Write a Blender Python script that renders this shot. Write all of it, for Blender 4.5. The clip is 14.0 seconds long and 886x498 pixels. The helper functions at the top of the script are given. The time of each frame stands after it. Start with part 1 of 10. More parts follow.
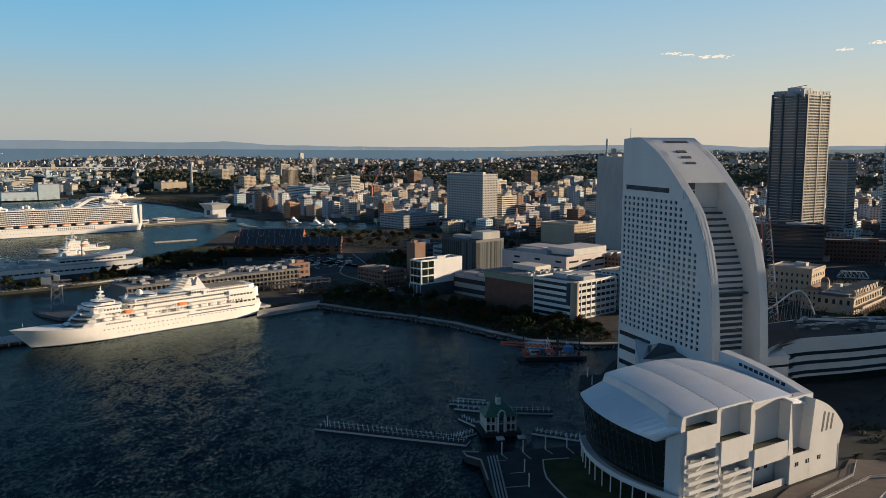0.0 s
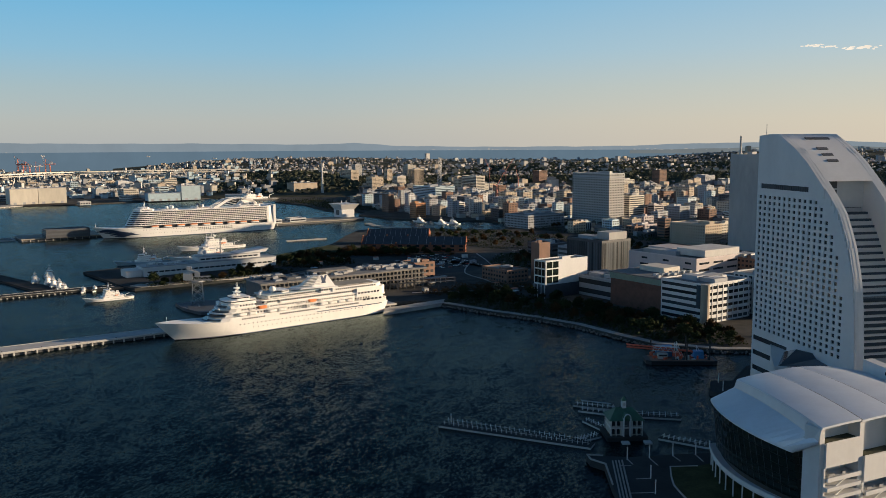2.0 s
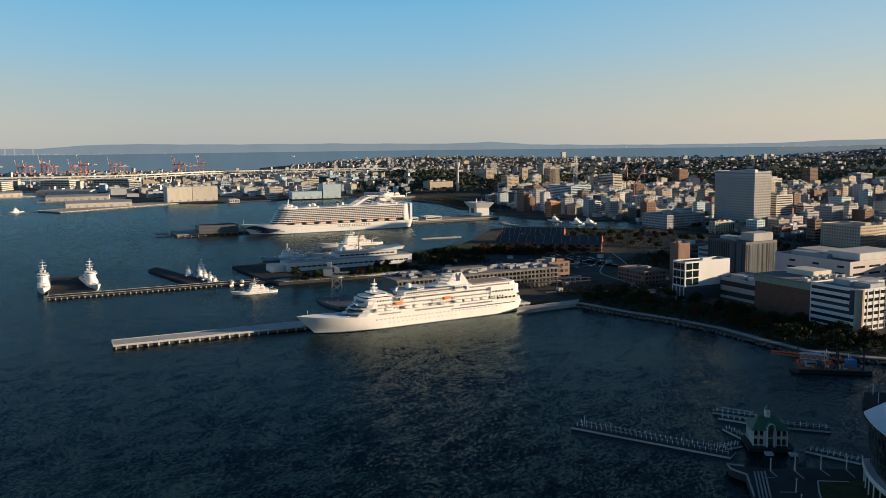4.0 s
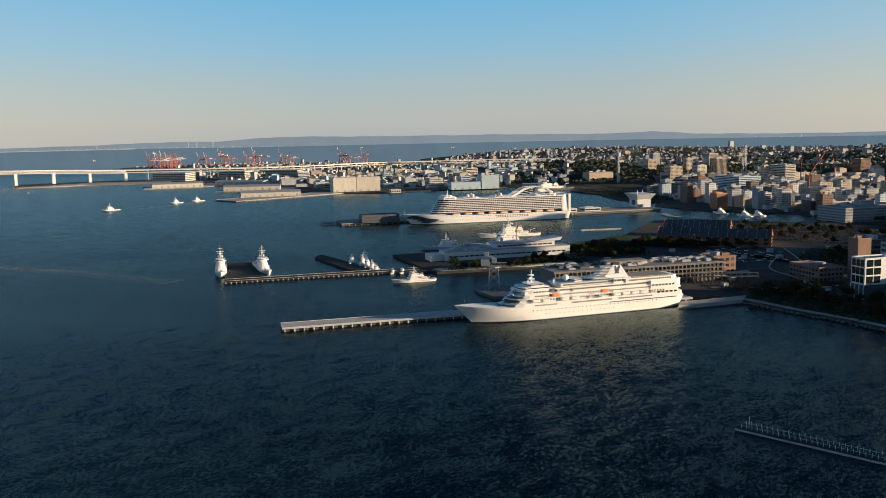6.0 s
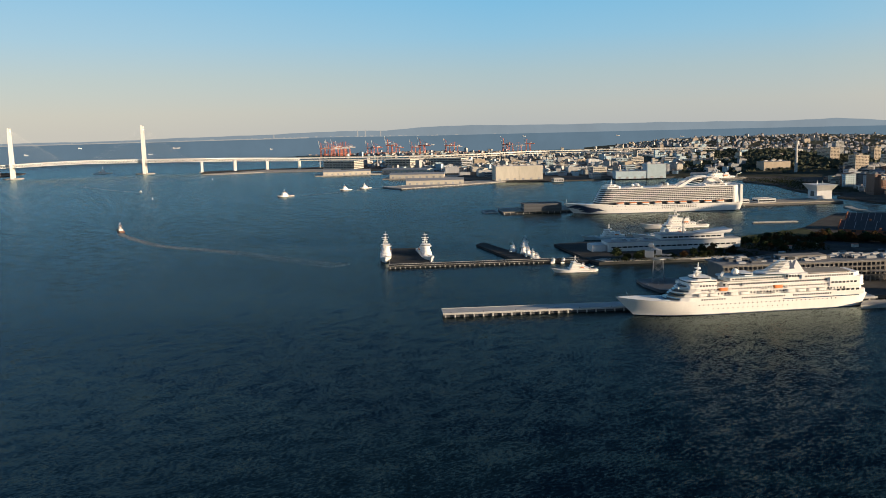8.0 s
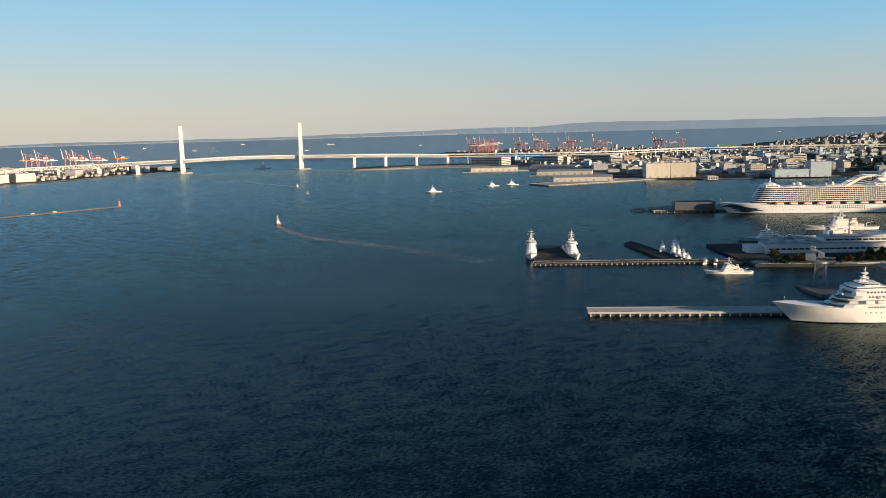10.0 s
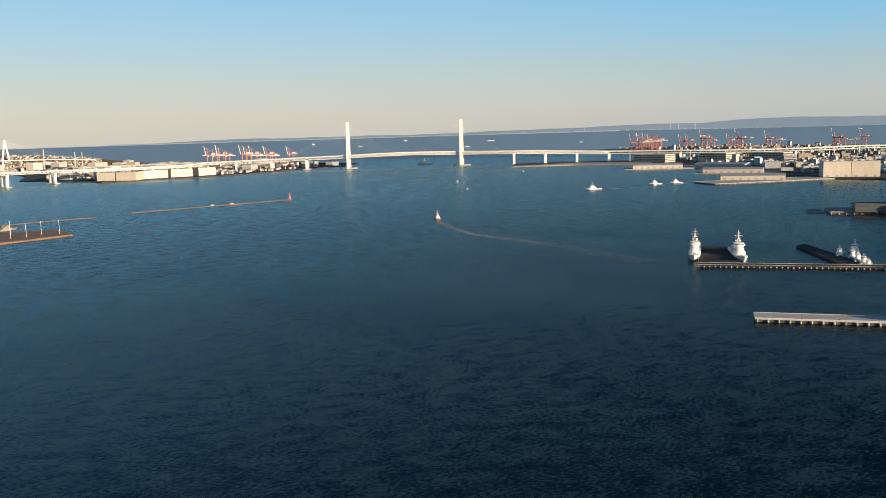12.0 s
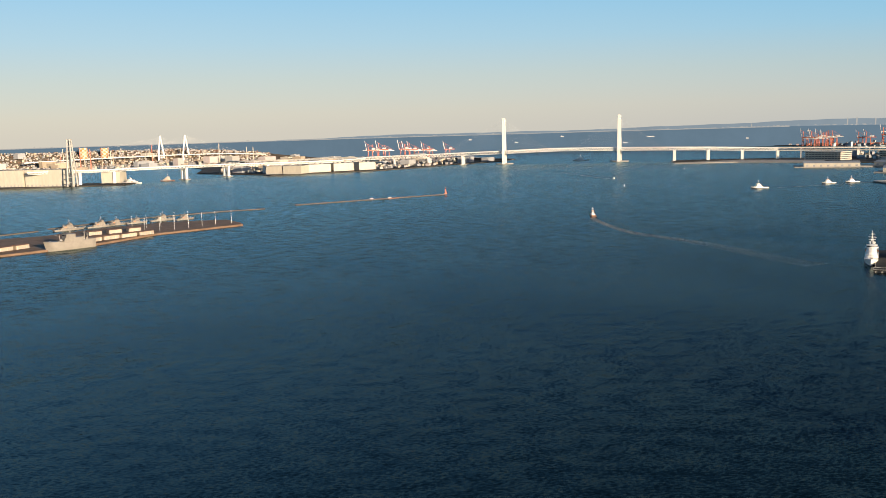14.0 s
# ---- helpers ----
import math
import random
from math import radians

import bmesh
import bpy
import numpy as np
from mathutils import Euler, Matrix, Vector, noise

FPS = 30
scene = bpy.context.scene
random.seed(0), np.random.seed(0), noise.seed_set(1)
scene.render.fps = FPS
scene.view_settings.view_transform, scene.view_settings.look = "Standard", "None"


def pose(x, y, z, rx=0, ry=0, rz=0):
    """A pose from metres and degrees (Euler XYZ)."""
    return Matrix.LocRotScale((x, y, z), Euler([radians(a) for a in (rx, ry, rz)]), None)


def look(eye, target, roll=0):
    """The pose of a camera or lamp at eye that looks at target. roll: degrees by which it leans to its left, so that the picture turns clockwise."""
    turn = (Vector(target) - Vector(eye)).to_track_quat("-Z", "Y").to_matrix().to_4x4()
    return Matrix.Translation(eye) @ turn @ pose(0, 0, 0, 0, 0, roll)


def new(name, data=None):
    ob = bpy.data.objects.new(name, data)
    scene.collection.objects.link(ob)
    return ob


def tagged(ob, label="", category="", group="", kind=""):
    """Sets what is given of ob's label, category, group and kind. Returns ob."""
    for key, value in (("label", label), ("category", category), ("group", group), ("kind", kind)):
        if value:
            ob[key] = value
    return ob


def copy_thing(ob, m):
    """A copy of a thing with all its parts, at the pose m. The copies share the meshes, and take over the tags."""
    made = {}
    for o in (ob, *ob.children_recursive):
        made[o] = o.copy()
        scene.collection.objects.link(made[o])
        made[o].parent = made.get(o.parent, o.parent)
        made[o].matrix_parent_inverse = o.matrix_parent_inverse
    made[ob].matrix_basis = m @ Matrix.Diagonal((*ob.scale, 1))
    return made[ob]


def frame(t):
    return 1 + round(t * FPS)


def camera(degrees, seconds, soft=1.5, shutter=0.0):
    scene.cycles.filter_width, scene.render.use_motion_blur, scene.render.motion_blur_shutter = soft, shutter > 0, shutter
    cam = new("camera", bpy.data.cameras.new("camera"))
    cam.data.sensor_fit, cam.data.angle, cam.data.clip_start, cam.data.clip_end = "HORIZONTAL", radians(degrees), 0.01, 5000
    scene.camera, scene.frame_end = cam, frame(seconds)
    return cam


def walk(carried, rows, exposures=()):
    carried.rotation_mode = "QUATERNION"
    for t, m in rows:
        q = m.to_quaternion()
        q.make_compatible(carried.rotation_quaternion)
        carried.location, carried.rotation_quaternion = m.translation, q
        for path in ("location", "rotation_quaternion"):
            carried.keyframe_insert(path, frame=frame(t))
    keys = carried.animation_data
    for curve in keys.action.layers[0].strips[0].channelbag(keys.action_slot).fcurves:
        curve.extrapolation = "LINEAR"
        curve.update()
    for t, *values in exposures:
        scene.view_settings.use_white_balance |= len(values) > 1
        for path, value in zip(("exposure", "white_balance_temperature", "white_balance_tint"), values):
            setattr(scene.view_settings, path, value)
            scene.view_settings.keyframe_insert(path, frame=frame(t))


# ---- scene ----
# ---- camera ----
cam = camera(54.33, 14.0, soft=0.8)
EYE = (0.0, 0.0, 138.4)
ROWS = [
    (0.0, 14.9, -7.057, -0.3), (0.5, 16.931, -7.071, -0.124), (1.0, 18.98, -7.079, 0.036),
    (1.5, 21.09, -7.061, 0.191), (2.0, 23.123, -7.064, 0.327), (2.5, 25.194, -7.04, 0.444),
    (3.0, 27.271, -7.017, 0.545), (5.5, 39.909, -7.359, 1.083), (6.0, 42.479, -7.503, 1.219),
    (6.5, 45.166, -7.671, 1.26), (7.0, 47.86, -7.82, 1.317), (7.5, 50.553, -7.968, 1.359),
    (8.0, 53.198, -8.006, 1.47), (10.5, 65.448, -7.95, 1.587), (11.0, 68.114, -7.919, 1.59),
    (11.5, 70.772, -7.922, 1.648), (12.0, 73.426, -7.912, 1.672), (12.5, 76.068, -7.897, 1.674),
    (13.0, 78.713, -7.901, 1.675), (13.5, 81.33, -7.909, 1.69), (14.0, 83.677, -7.897, 1.68),
]
walk(cam, [(t, pose(*EYE, 90 + pitch, roll, yaw)) for t, yaw, pitch, roll in ROWS],
     exposures=[(0.0, 0.02), (7.0, 0.03), (8.0, 0.13), (10.5, 0.17), (14.0, 0.20)])

# ---- world and sun ----
SUN_AZ, SUN_EL = radians(59.0), radians(8.5)
world = bpy.data.worlds.new("evening_sky")
scene.world = world
world.use_nodes = True
wt = world.node_tree
sky = wt.nodes.new("ShaderNodeTexSky")
sky.sky_type, sky.sun_disc = "NISHITA", False
sky.sun_elevation, sky.sun_rotation = SUN_EL, SUN_AZ
sky.air_density, sky.dust_density, sky.ozone_density = 1.0, 0.6, 3.0
coords = wt.nodes.new("ShaderNodeTexCoord")
split = wt.nodes.new("ShaderNodeSeparateXYZ")
wt.links.new(coords.outputs["Generated"], split.inputs[0])
haze = wt.nodes.new("ShaderNodeValToRGB")          # the evening haze, from the horizon up
stops = [(0.0, (0.40, 0.42, 0.43)), (0.022, (0.41, 0.43, 0.43)), (0.06, (0.33, 0.43, 0.48)), (0.10, (0.22, 0.43, 0.59)), (0.155, (0.135, 0.40, 0.625)),
         (0.30, (0.034, 0.115, 0.25)), (1.0, (0.009, 0.029, 0.072))]
while len(haze.color_ramp.elements) < len(stops):
    haze.color_ramp.elements.new(0.5)
for el, (p, c) in zip(haze.color_ramp.elements, stops):
    el.position, el.color = p, (*c, 1)
wt.links.new(split.outputs["Z"], haze.inputs["Fac"])
sunward = wt.nodes.new("ShaderNodeVectorMath")
sunward.operation = "DOT_PRODUCT"
sunward.inputs[1].default_value = (math.sin(SUN_AZ), math.cos(SUN_AZ), 0.0)
wt.links.new(coords.outputs["Generated"], sunward.inputs[0])


def sums(op, a, b, c=0.0):
    n = wt.nodes.new("ShaderNodeMath")
    n.operation = op
    for i, v in enumerate((a, b, c)):
        if isinstance(v, float):
            n.inputs[i].default_value = v
        else:
            wt.links.new(v, n.inputs[i])
    return n.outputs[0]


# the clear upper sky is deepest a right angle away from the sun
square = sums("MULTIPLY", sunward.outputs["Value"], sunward.outputs["Value"])
phase = sums("MULTIPLY_ADD", sums("MULTIPLY_ADD", square, 2.8, 1.0), square, -0.70)
lift = wt.nodes.new("ShaderNodeMapRange")
lift.inputs["From Min"].default_value, lift.inputs["From Max"].default_value = 0.15, 0.34
wt.links.new(split.outputs["Z"], lift.inputs["Value"])
deep = sums("MULTIPLY_ADD", phase, lift.outputs["Result"], 1.0)
scaled = wt.nodes.new("ShaderNodeVectorMath")
scaled.operation = "SCALE"
wt.links.new(haze.outputs["Color"], scaled.inputs[0])
wt.links.new(deep, scaled.inputs["Scale"])
blend = wt.nodes.new("ShaderNodeMix")
blend.data_type, blend.blend_type = "RGBA", "ADD"
blend.inputs["Factor"].default_value = 0.035
cast = wt.nodes.new("ShaderNodeMix")               # bluest a right angle away, warmer towards and opposite the sun
cast.data_type = "RGBA"
cast.inputs["A"].default_value, cast.inputs["B"].default_value = (0.84, 1.0, 1.18, 1), (1.12, 1.0, 0.88, 1)
wt.links.new(square, cast.inputs["Factor"])
aloft = wt.nodes.new("ShaderNodeMix")
aloft.data_type = "RGBA"
aloft.inputs["A"].default_value = (1, 1, 1, 1)
wt.links.new(lift.outputs["Result"], aloft.inputs["Factor"])
wt.links.new(cast.outputs["Result"], aloft.inputs["B"])
hued = wt.nodes.new("ShaderNodeVectorMath")
hued.operation = "MULTIPLY"
wt.links.new(scaled.outputs[0], hued.inputs[0])
wt.links.new(aloft.outputs["Result"], hued.inputs[1])
wt.links.new(hued.outputs[0], blend.inputs["A"])
wt.links.new(sky.outputs[0], blend.inputs["B"])
span = wt.nodes.new("ShaderNodeMapRange")
span.inputs["From Min"].default_value, span.inputs["From Max"].default_value = -1.0, 1.0
wt.links.new(sunward.outputs["Value"], span.inputs["Value"])
near_sun = wt.nodes.new("ShaderNodeValToRGB")       # dusty glow towards and, fainter, opposite the sun
glows = [(0.0, 0.26), (0.18, 0.15), (0.34, 0.0), (0.50, 0.03), (0.66, 0.24), (1.0, 0.60)]
while len(near_sun.color_ramp.elements) < len(glows):
    near_sun.color_ramp.elements.new(0.5)
for el, (p, c) in zip(near_sun.color_ramp.elements, glows):
    el.position, el.color = p, (c, c, c, 1)
wt.links.new(span.outputs["Result"], near_sun.inputs["Fac"])
low = wt.nodes.new("ShaderNodeMapRange")
low.inputs["From Min"].default_value, low.inputs["From Max"].default_value = 0.0, 0.32
low.inputs["To Min"].default_value, low.inputs["To Max"].default_value = 1.0, 0.0
wt.links.new(split.outputs["Z"], low.inputs["Value"])
both = wt.nodes.new("ShaderNodeMath")
both.operation = "MULTIPLY"
wt.links.new(near_sun.outputs["Color"], both.inputs[0])
wt.links.new(low.outputs["Result"], both.inputs[1])
warm = wt.nodes.new("ShaderNodeMix")
warm.data_type = "RGBA"
warm.inputs["B"].default_value = (0.98, 0.76, 0.48, 1)
wt.links.new(both.outputs[0], warm.inputs["Factor"])
wt.links.new(blend.outputs["Result"], warm.inputs["A"])
wt.links.new(warm.outputs["Result"], wt.nodes["Background"].inputs["Color"])
wt.nodes["Background"].inputs["Strength"].default_value = 0.95
sun_data = bpy.data.lights.new("sun", "SUN")
sun_data.energy, sun_data.angle, sun_data.color = 8.2, radians(0.6), (1.0, 0.77, 0.52)
sun = new("sun", sun_data)
SUN_DIR = Vector((math.sin(SUN_AZ) * math.cos(SUN_EL), math.cos(SUN_AZ) * math.cos(SUN_EL), math.sin(SUN_EL)))
sun.matrix_world = look((600, 400, 500), Vector((600, 400, 500)) - SUN_DIR)

# ---- materials ----


def nd(tree, kind, **inputs):
    n = tree.nodes.new(kind)
    for key, value in inputs.items():
        n.inputs[key.replace("_", " ")].default_value = value
    return n


def surface(name, colour, rough=0.7, metal=0.0, vary=0.18, size=6.0, grain=0.6, bump=0.15, hue=0.0, tint=None, streak=0.0):
    """A painted, stone or metal surface: stains at `size` metres, grain at `grain` metres, a little change from object to object."""
    m = bpy.data.materials.new(name)
    m.use_nodes = True
    t = m.node_tree
    b = t.nodes["Principled BSDF"]
    b.inputs["Metallic"].default_value = metal
    geo = t.nodes.new("ShaderNodeNewGeometry")
    big = nd(t, "ShaderNodeTexNoise", Scale=1.0 / size, Detail=4.0, Roughness=0.6)
    fine = nd(t, "ShaderNodeTexNoise", Scale=1.0 / grain, Detail=3.0)
    t.links.new(geo.outputs["Position"], fine.inputs["Vector"])
    if streak:
        mapping = nd(t, "ShaderNodeMapping")
        mapping.inputs["Scale"].default_value = (1.0, 1.0, streak)
        t.links.new(geo.outputs["Position"], mapping.inputs["Vector"])
        t.links.new(mapping.outputs[0], big.inputs["Vector"])
    else:
        t.links.new(geo.outputs["Position"], big.inputs["Vector"])
    mix = nd(t, "ShaderNodeMix")
    mix.data_type = "RGBA"
    dark = tuple(c * (1 - 2.2 * vary) for c in colour)
    light = tuple(min(1.0, c * (1 + 0.9 * vary)) for c in colour) if tint is None else tint
    mix.inputs["A"].default_value = (*dark, 1)
    mix.inputs["B"].default_value = (*light, 1)
    add = nd(t, "ShaderNodeMath")
    add.operation = "MULTIPLY_ADD"
    t.links.new(fine.outputs["Fac"], add.inputs[0])
    add.inputs[1].default_value = 0.45
    t.links.new(big.outputs["Fac"], add.inputs[2])
    ramp = nd(t, "ShaderNodeMapRange")
    ramp.inputs["From Min"].default_value, ramp.inputs["From Max"].default_value = 0.42, 1.0
    t.links.new(add.outputs[0], ramp.inputs["Value"])
    t.links.new(ramp.outputs["Result"], mix.inputs["Factor"])
    info = t.nodes.new("ShaderNodeObjectInfo")
    hsv = nd(t, "ShaderNodeHueSaturation")
    val = nd(t, "ShaderNodeMapRange")
    val.inputs["To Min"].default_value, val.inputs["To Max"].default_value = 1.0 - 0.5 * hue - 0.04, 1.0 + 0.3 * hue + 0.03
    t.links.new(info.outputs["Random"], val.inputs["Value"])
    t.links.new(val.outputs["Result"], hsv.inputs["Value"])
    t.links.new(mix.outputs["Result"], hsv.inputs["Color"])
    t.links.new(hsv.outputs[0], b.inputs["Base Color"])
    rr = nd(t, "ShaderNodeMapRange")
    rr.inputs["To Min"].default_value, rr.inputs["To Max"].default_value = max(0.02, rough - 0.12), min(1.0, rough + 0.12)
    t.links.new(fine.outputs["Fac"], rr.inputs["Value"])
    t.links.new(rr.outputs["Result"], b.inputs["Roughness"])
    if bump:
        bn = nd(t, "ShaderNodeBump", Strength=bump, Distance=0.05)
        t.links.new(fine.outputs["Fac"], bn.inputs["Height"])
        t.links.new(bn.outputs[0], b.inputs["Normal"])
    return m


def matte(material, level=0.12):
    material.node_tree.nodes["Principled BSDF"].inputs["Specular IOR Level"].default_value = level
    return material


def glassy(name, colour, rough=0.12, spread=0.5):
    """Dark window glass of a closed room, some panes with pale blinds behind."""
    m = bpy.data.materials.new(name)
    m.use_nodes = True
    t = m.node_tree
    b = t.nodes["Principled BSDF"]
    geo = t.nodes.new("ShaderNodeNewGeometry")
    ramp = nd(t, "ShaderNodeMix")
    ramp.data_type = "RGBA"
    ramp.inputs["A"].default_value = (*[c * (1 - spread) for c in colour], 1)
    ramp.inputs["B"].default_value = (*[min(1, c * (1 + 1.6 * spread)) for c in colour], 1)
    power = nd(t, "ShaderNodeMath")
    power.operation = "POWER"
    power.inputs[1].default_value = 2.2
    t.links.new(geo.outputs["Random Per Island"], power.inputs[0])
    t.links.new(power.outputs[0], ramp.inputs["Factor"])
    t.links.new(ramp.outputs["Result"], b.inputs["Base Color"])
    b.inputs["Roughness"].default_value = rough
    b.inputs["IOR"].default_value = 1.5
    return m


WAVE = 1.25       # steepness of the wind waves


def water_surface():
    """Harbour water: a dark blue body below wavelets that mirror sky and ships."""
    m = bpy.data.materials.new("harbour_water")
    m.use_nodes = True
    t = m.node_tree
    t.nodes.remove(t.nodes["Principled BSDF"])
    out = t.nodes["Material Output"]
    geo = t.nodes.new("ShaderNodeNewGeometry")
    swirl = nd(t, "ShaderNodeTexNoise", Scale=0.004, Detail=5.0, Roughness=0.6, Distortion=0.6)
    t.links.new(geo.outputs["Position"], swirl.inputs["Vector"])
    mix = nd(t, "ShaderNodeMix")
    mix.data_type = "RGBA"
    mix.inputs["A"].default_value = (0.0008, 0.0050, 0.0085, 1)
    mix.inputs["B"].default_value = (0.0014, 0.0085, 0.0130, 1)
    t.links.new(swirl.outputs["Fac"], mix.inputs["Factor"])
    def wires(kind, op, *feeds):
        n = t.nodes.new(kind)
        n.operation = op
        for i, feed in enumerate(feeds):
            if isinstance(feed, (float, tuple)):
                n.inputs[i].default_value = feed
            else:
                t.links.new(feed, n.inputs[i])
        return n.outputs[0]

    # wind waves: every point takes the slope of the wavelet that it lies on
    mapping = nd(t, "ShaderNodeMapping")
    mapping.inputs["Rotation"].default_value = (0, 0, radians(25))
    mapping.inputs["Scale"].default_value = (1.0, 0.5, 1.0)
    t.links.new(geo.outputs["Position"], mapping.inputs["Vector"])
    chop = nd(t, "ShaderNodeTexNoise", Scale=0.80, Detail=5.0, Roughness=0.68)
    t.links.new(mapping.outputs[0], chop.inputs["Vector"])
    gust = nd(t, "ShaderNodeMapRange")
    gust.inputs["From Min"].default_value, gust.inputs["From Max"].default_value = 0.32, 0.68
    gust.inputs["To Min"].default_value, gust.inputs["To Max"].default_value = WAVE * 0.72, WAVE * 1.2
    t.links.new(swirl.outputs["Fac"], gust.inputs["Value"])
    tilt = wires("ShaderNodeVectorMath", "MULTIPLY", wires("ShaderNodeVectorMath", "SUBTRACT", chop.outputs["Color"], (0.5, 0.5, 0.5)), (1.0, 1.0, 0.0))
    steep = t.nodes.new("ShaderNodeVectorMath")
    steep.operation = "SCALE"
    swell = nd(t, "ShaderNodeTexNoise", Scale=0.11, Detail=2.0, Roughness=0.5)
    t.links.new(mapping.outputs[0], swell.inputs["Vector"])
    roll = wires("ShaderNodeVectorMath", "MULTIPLY", wires("ShaderNodeVectorMath", "SUBTRACT", swell.outputs["Color"], (0.5, 0.5, 0.5)), (0.32, 0.32, 0.0))
    tilt = wires("ShaderNodeVectorMath", "ADD", tilt, roll)
    t.links.new(tilt, steep.inputs[0])
    t.links.new(gust.outputs["Result"], steep.inputs["Scale"])
    facet = wires("ShaderNodeVectorMath", "NORMALIZE", wires("ShaderNodeVectorMath", "ADD", steep.outputs[0], (0.0, 0.0, 1.0)))
    body = nd(t, "ShaderNodeBsdfDiffuse")
    t.links.new(mix.outputs["Result"], body.inputs["Color"])
    gloss = nd(t, "ShaderNodeBsdfGlossy")
    gloss.inputs["Color"].default_value = (0.525, 0.62, 0.60, 1)
    gloss.inputs["Roughness"].default_value = 0.25
    t.links.new(facet, gloss.inputs["Normal"])
    fres = nd(t, "ShaderNodeFresnel", IOR=1.30)
    t.links.new(facet, fres.inputs["Normal"])
    # wavelets that turn towards the eye show more of themselves than those that turn away
    turned, level = nd(t, "ShaderNodeLayerWeight"), nd(t, "ShaderNodeLayerWeight")
    t.links.new(facet, turned.inputs["Normal"])
    face = wires("ShaderNodeMath", "SUBTRACT", 1.0, turned.outputs["Facing"])
    plain = wires("ShaderNodeMath", "MAXIMUM", wires("ShaderNodeMath", "SUBTRACT", 1.0, level.outputs["Facing"]), 0.03)
    seen = wires("ShaderNodeMath", "DIVIDE", wires("ShaderNodeMath", "POWER", face, 1.5), wires("ShaderNodeMath", "MULTIPLY", wires("ShaderNodeMath", "POWER", plain, 1.5), 1.0))
    amount = wires("ShaderNodeMath", "MINIMUM", wires("ShaderNodeMath", "MULTIPLY", fres.outputs[0], seen), 1.0)
    both = nd(t, "ShaderNodeMixShader")
    t.links.new(amount, both.inputs[0])
    t.links.new(body.outputs[0], both.inputs[1])
    t.links.new(gloss.outputs[0], both.inputs[2])
    t.links.new(both.outputs[0], out.inputs["Surface"])
    return m


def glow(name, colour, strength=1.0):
    """Far land and sea kilometres beyond the built place, haze put into the glow."""
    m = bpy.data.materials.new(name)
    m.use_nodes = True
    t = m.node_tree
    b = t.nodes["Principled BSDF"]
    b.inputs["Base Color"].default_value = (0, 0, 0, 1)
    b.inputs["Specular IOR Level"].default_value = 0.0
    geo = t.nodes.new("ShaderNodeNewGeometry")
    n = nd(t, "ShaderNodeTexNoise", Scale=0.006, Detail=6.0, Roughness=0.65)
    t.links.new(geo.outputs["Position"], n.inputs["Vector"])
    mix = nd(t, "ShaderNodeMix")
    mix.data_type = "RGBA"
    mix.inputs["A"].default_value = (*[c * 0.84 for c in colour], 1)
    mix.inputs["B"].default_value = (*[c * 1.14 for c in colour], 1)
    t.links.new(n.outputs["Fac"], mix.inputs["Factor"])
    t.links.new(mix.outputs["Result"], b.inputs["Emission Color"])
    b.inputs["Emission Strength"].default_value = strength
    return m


WATER = water_surface()
WHITE = surface("white_panel", (0.59, 0.59, 0.585), 0.45, vary=0.05, size=14, grain=2.0, bump=0.03, streak=0.25)
SHIPWHITE = surface("ship_white_paint", (0.81, 0.79, 0.755), 0.38, vary=0.04, size=9, grain=1.2, bump=0.02, streak=0.3)
HALLROOF = surface("white_metal_roof", (0.70, 0.73, 0.77), 0.36, 0.1, vary=0.05, size=10, grain=1.5, bump=0.03)
CREAM = surface("cream_wall", (0.54, 0.50, 0.425), 0.75, vary=0.08, size=9, hue=0.25, streak=0.3)
PALE = surface("pale_concrete", (0.48, 0.47, 0.45), 0.8, vary=0.10, size=8, hue=0.35, streak=0.3)
GREYWALL = surface("grey_wall", (0.34, 0.35, 0.37), 0.75, vary=0.10, size=8, hue=0.4, streak=0.3)
TANWALL = surface("tan_wall", (0.46, 0.38, 0.29), 0.78, vary=0.10, size=8, hue=0.3, streak=0.3)
ROSEWALL = surface("rose_grey_wall", (0.50, 0.44, 0.43), 0.75, vary=0.07, size=10, hue=0.2, streak=0.3)
BROWNWALL = surface("brown_wall", (0.23, 0.13, 0.09), 0.8, vary=0.14, size=7, hue=0.3, streak=0.3)
BRICK = surface("red_brick", (0.30, 0.11, 0.06), 0.85, vary=0.16, size=5, grain=0.5, bump=0.3)
ORANGEWALL = surface("orange_tile_wall", (0.45, 0.19, 0.08), 0.7, vary=0.1, size=6)
BLUEWALL = surface("pale_blue_wall", (0.42, 0.53, 0.58), 0.6, vary=0.08, size=8, hue=0.25)
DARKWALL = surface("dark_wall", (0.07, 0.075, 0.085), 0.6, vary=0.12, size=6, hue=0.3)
ROOFGREY = surface("flat_roof", (0.20, 0.20, 0.20), 0.9, vary=0.18, size=5, grain=0.8, hue=0.3)
SLATE = surface("slate_roof", (0.055, 0.06, 0.07), 0.6, vary=0.18, size=4, grain=0.5, bump=0.25)
CONCRETE = surface("quay_concrete", (0.36, 0.34, 0.31), 0.9, vary=0.16, size=12, grain=1.5)
PAVING = matte(surface("paving", (0.048, 0.05, 0.05), 0.9, vary=0.2, size=18, grain=2.0))
ASPHALT = matte(surface("asphalt", (0.055, 0.056, 0.058), 0.92, vary=0.2, size=20, grain=2.0))
LANDMAT = matte(surface("city_ground", (0.060, 0.059, 0.056), 0.95, vary=0.3, size=40, grain=6.0, tint=(0.105, 0.10, 0.09)))
GRASS = matte(surface("grass", (0.045, 0.06, 0.025), 0.95, vary=0.25, size=8, grain=1.0, tint=(0.08, 0.085, 0.035)))
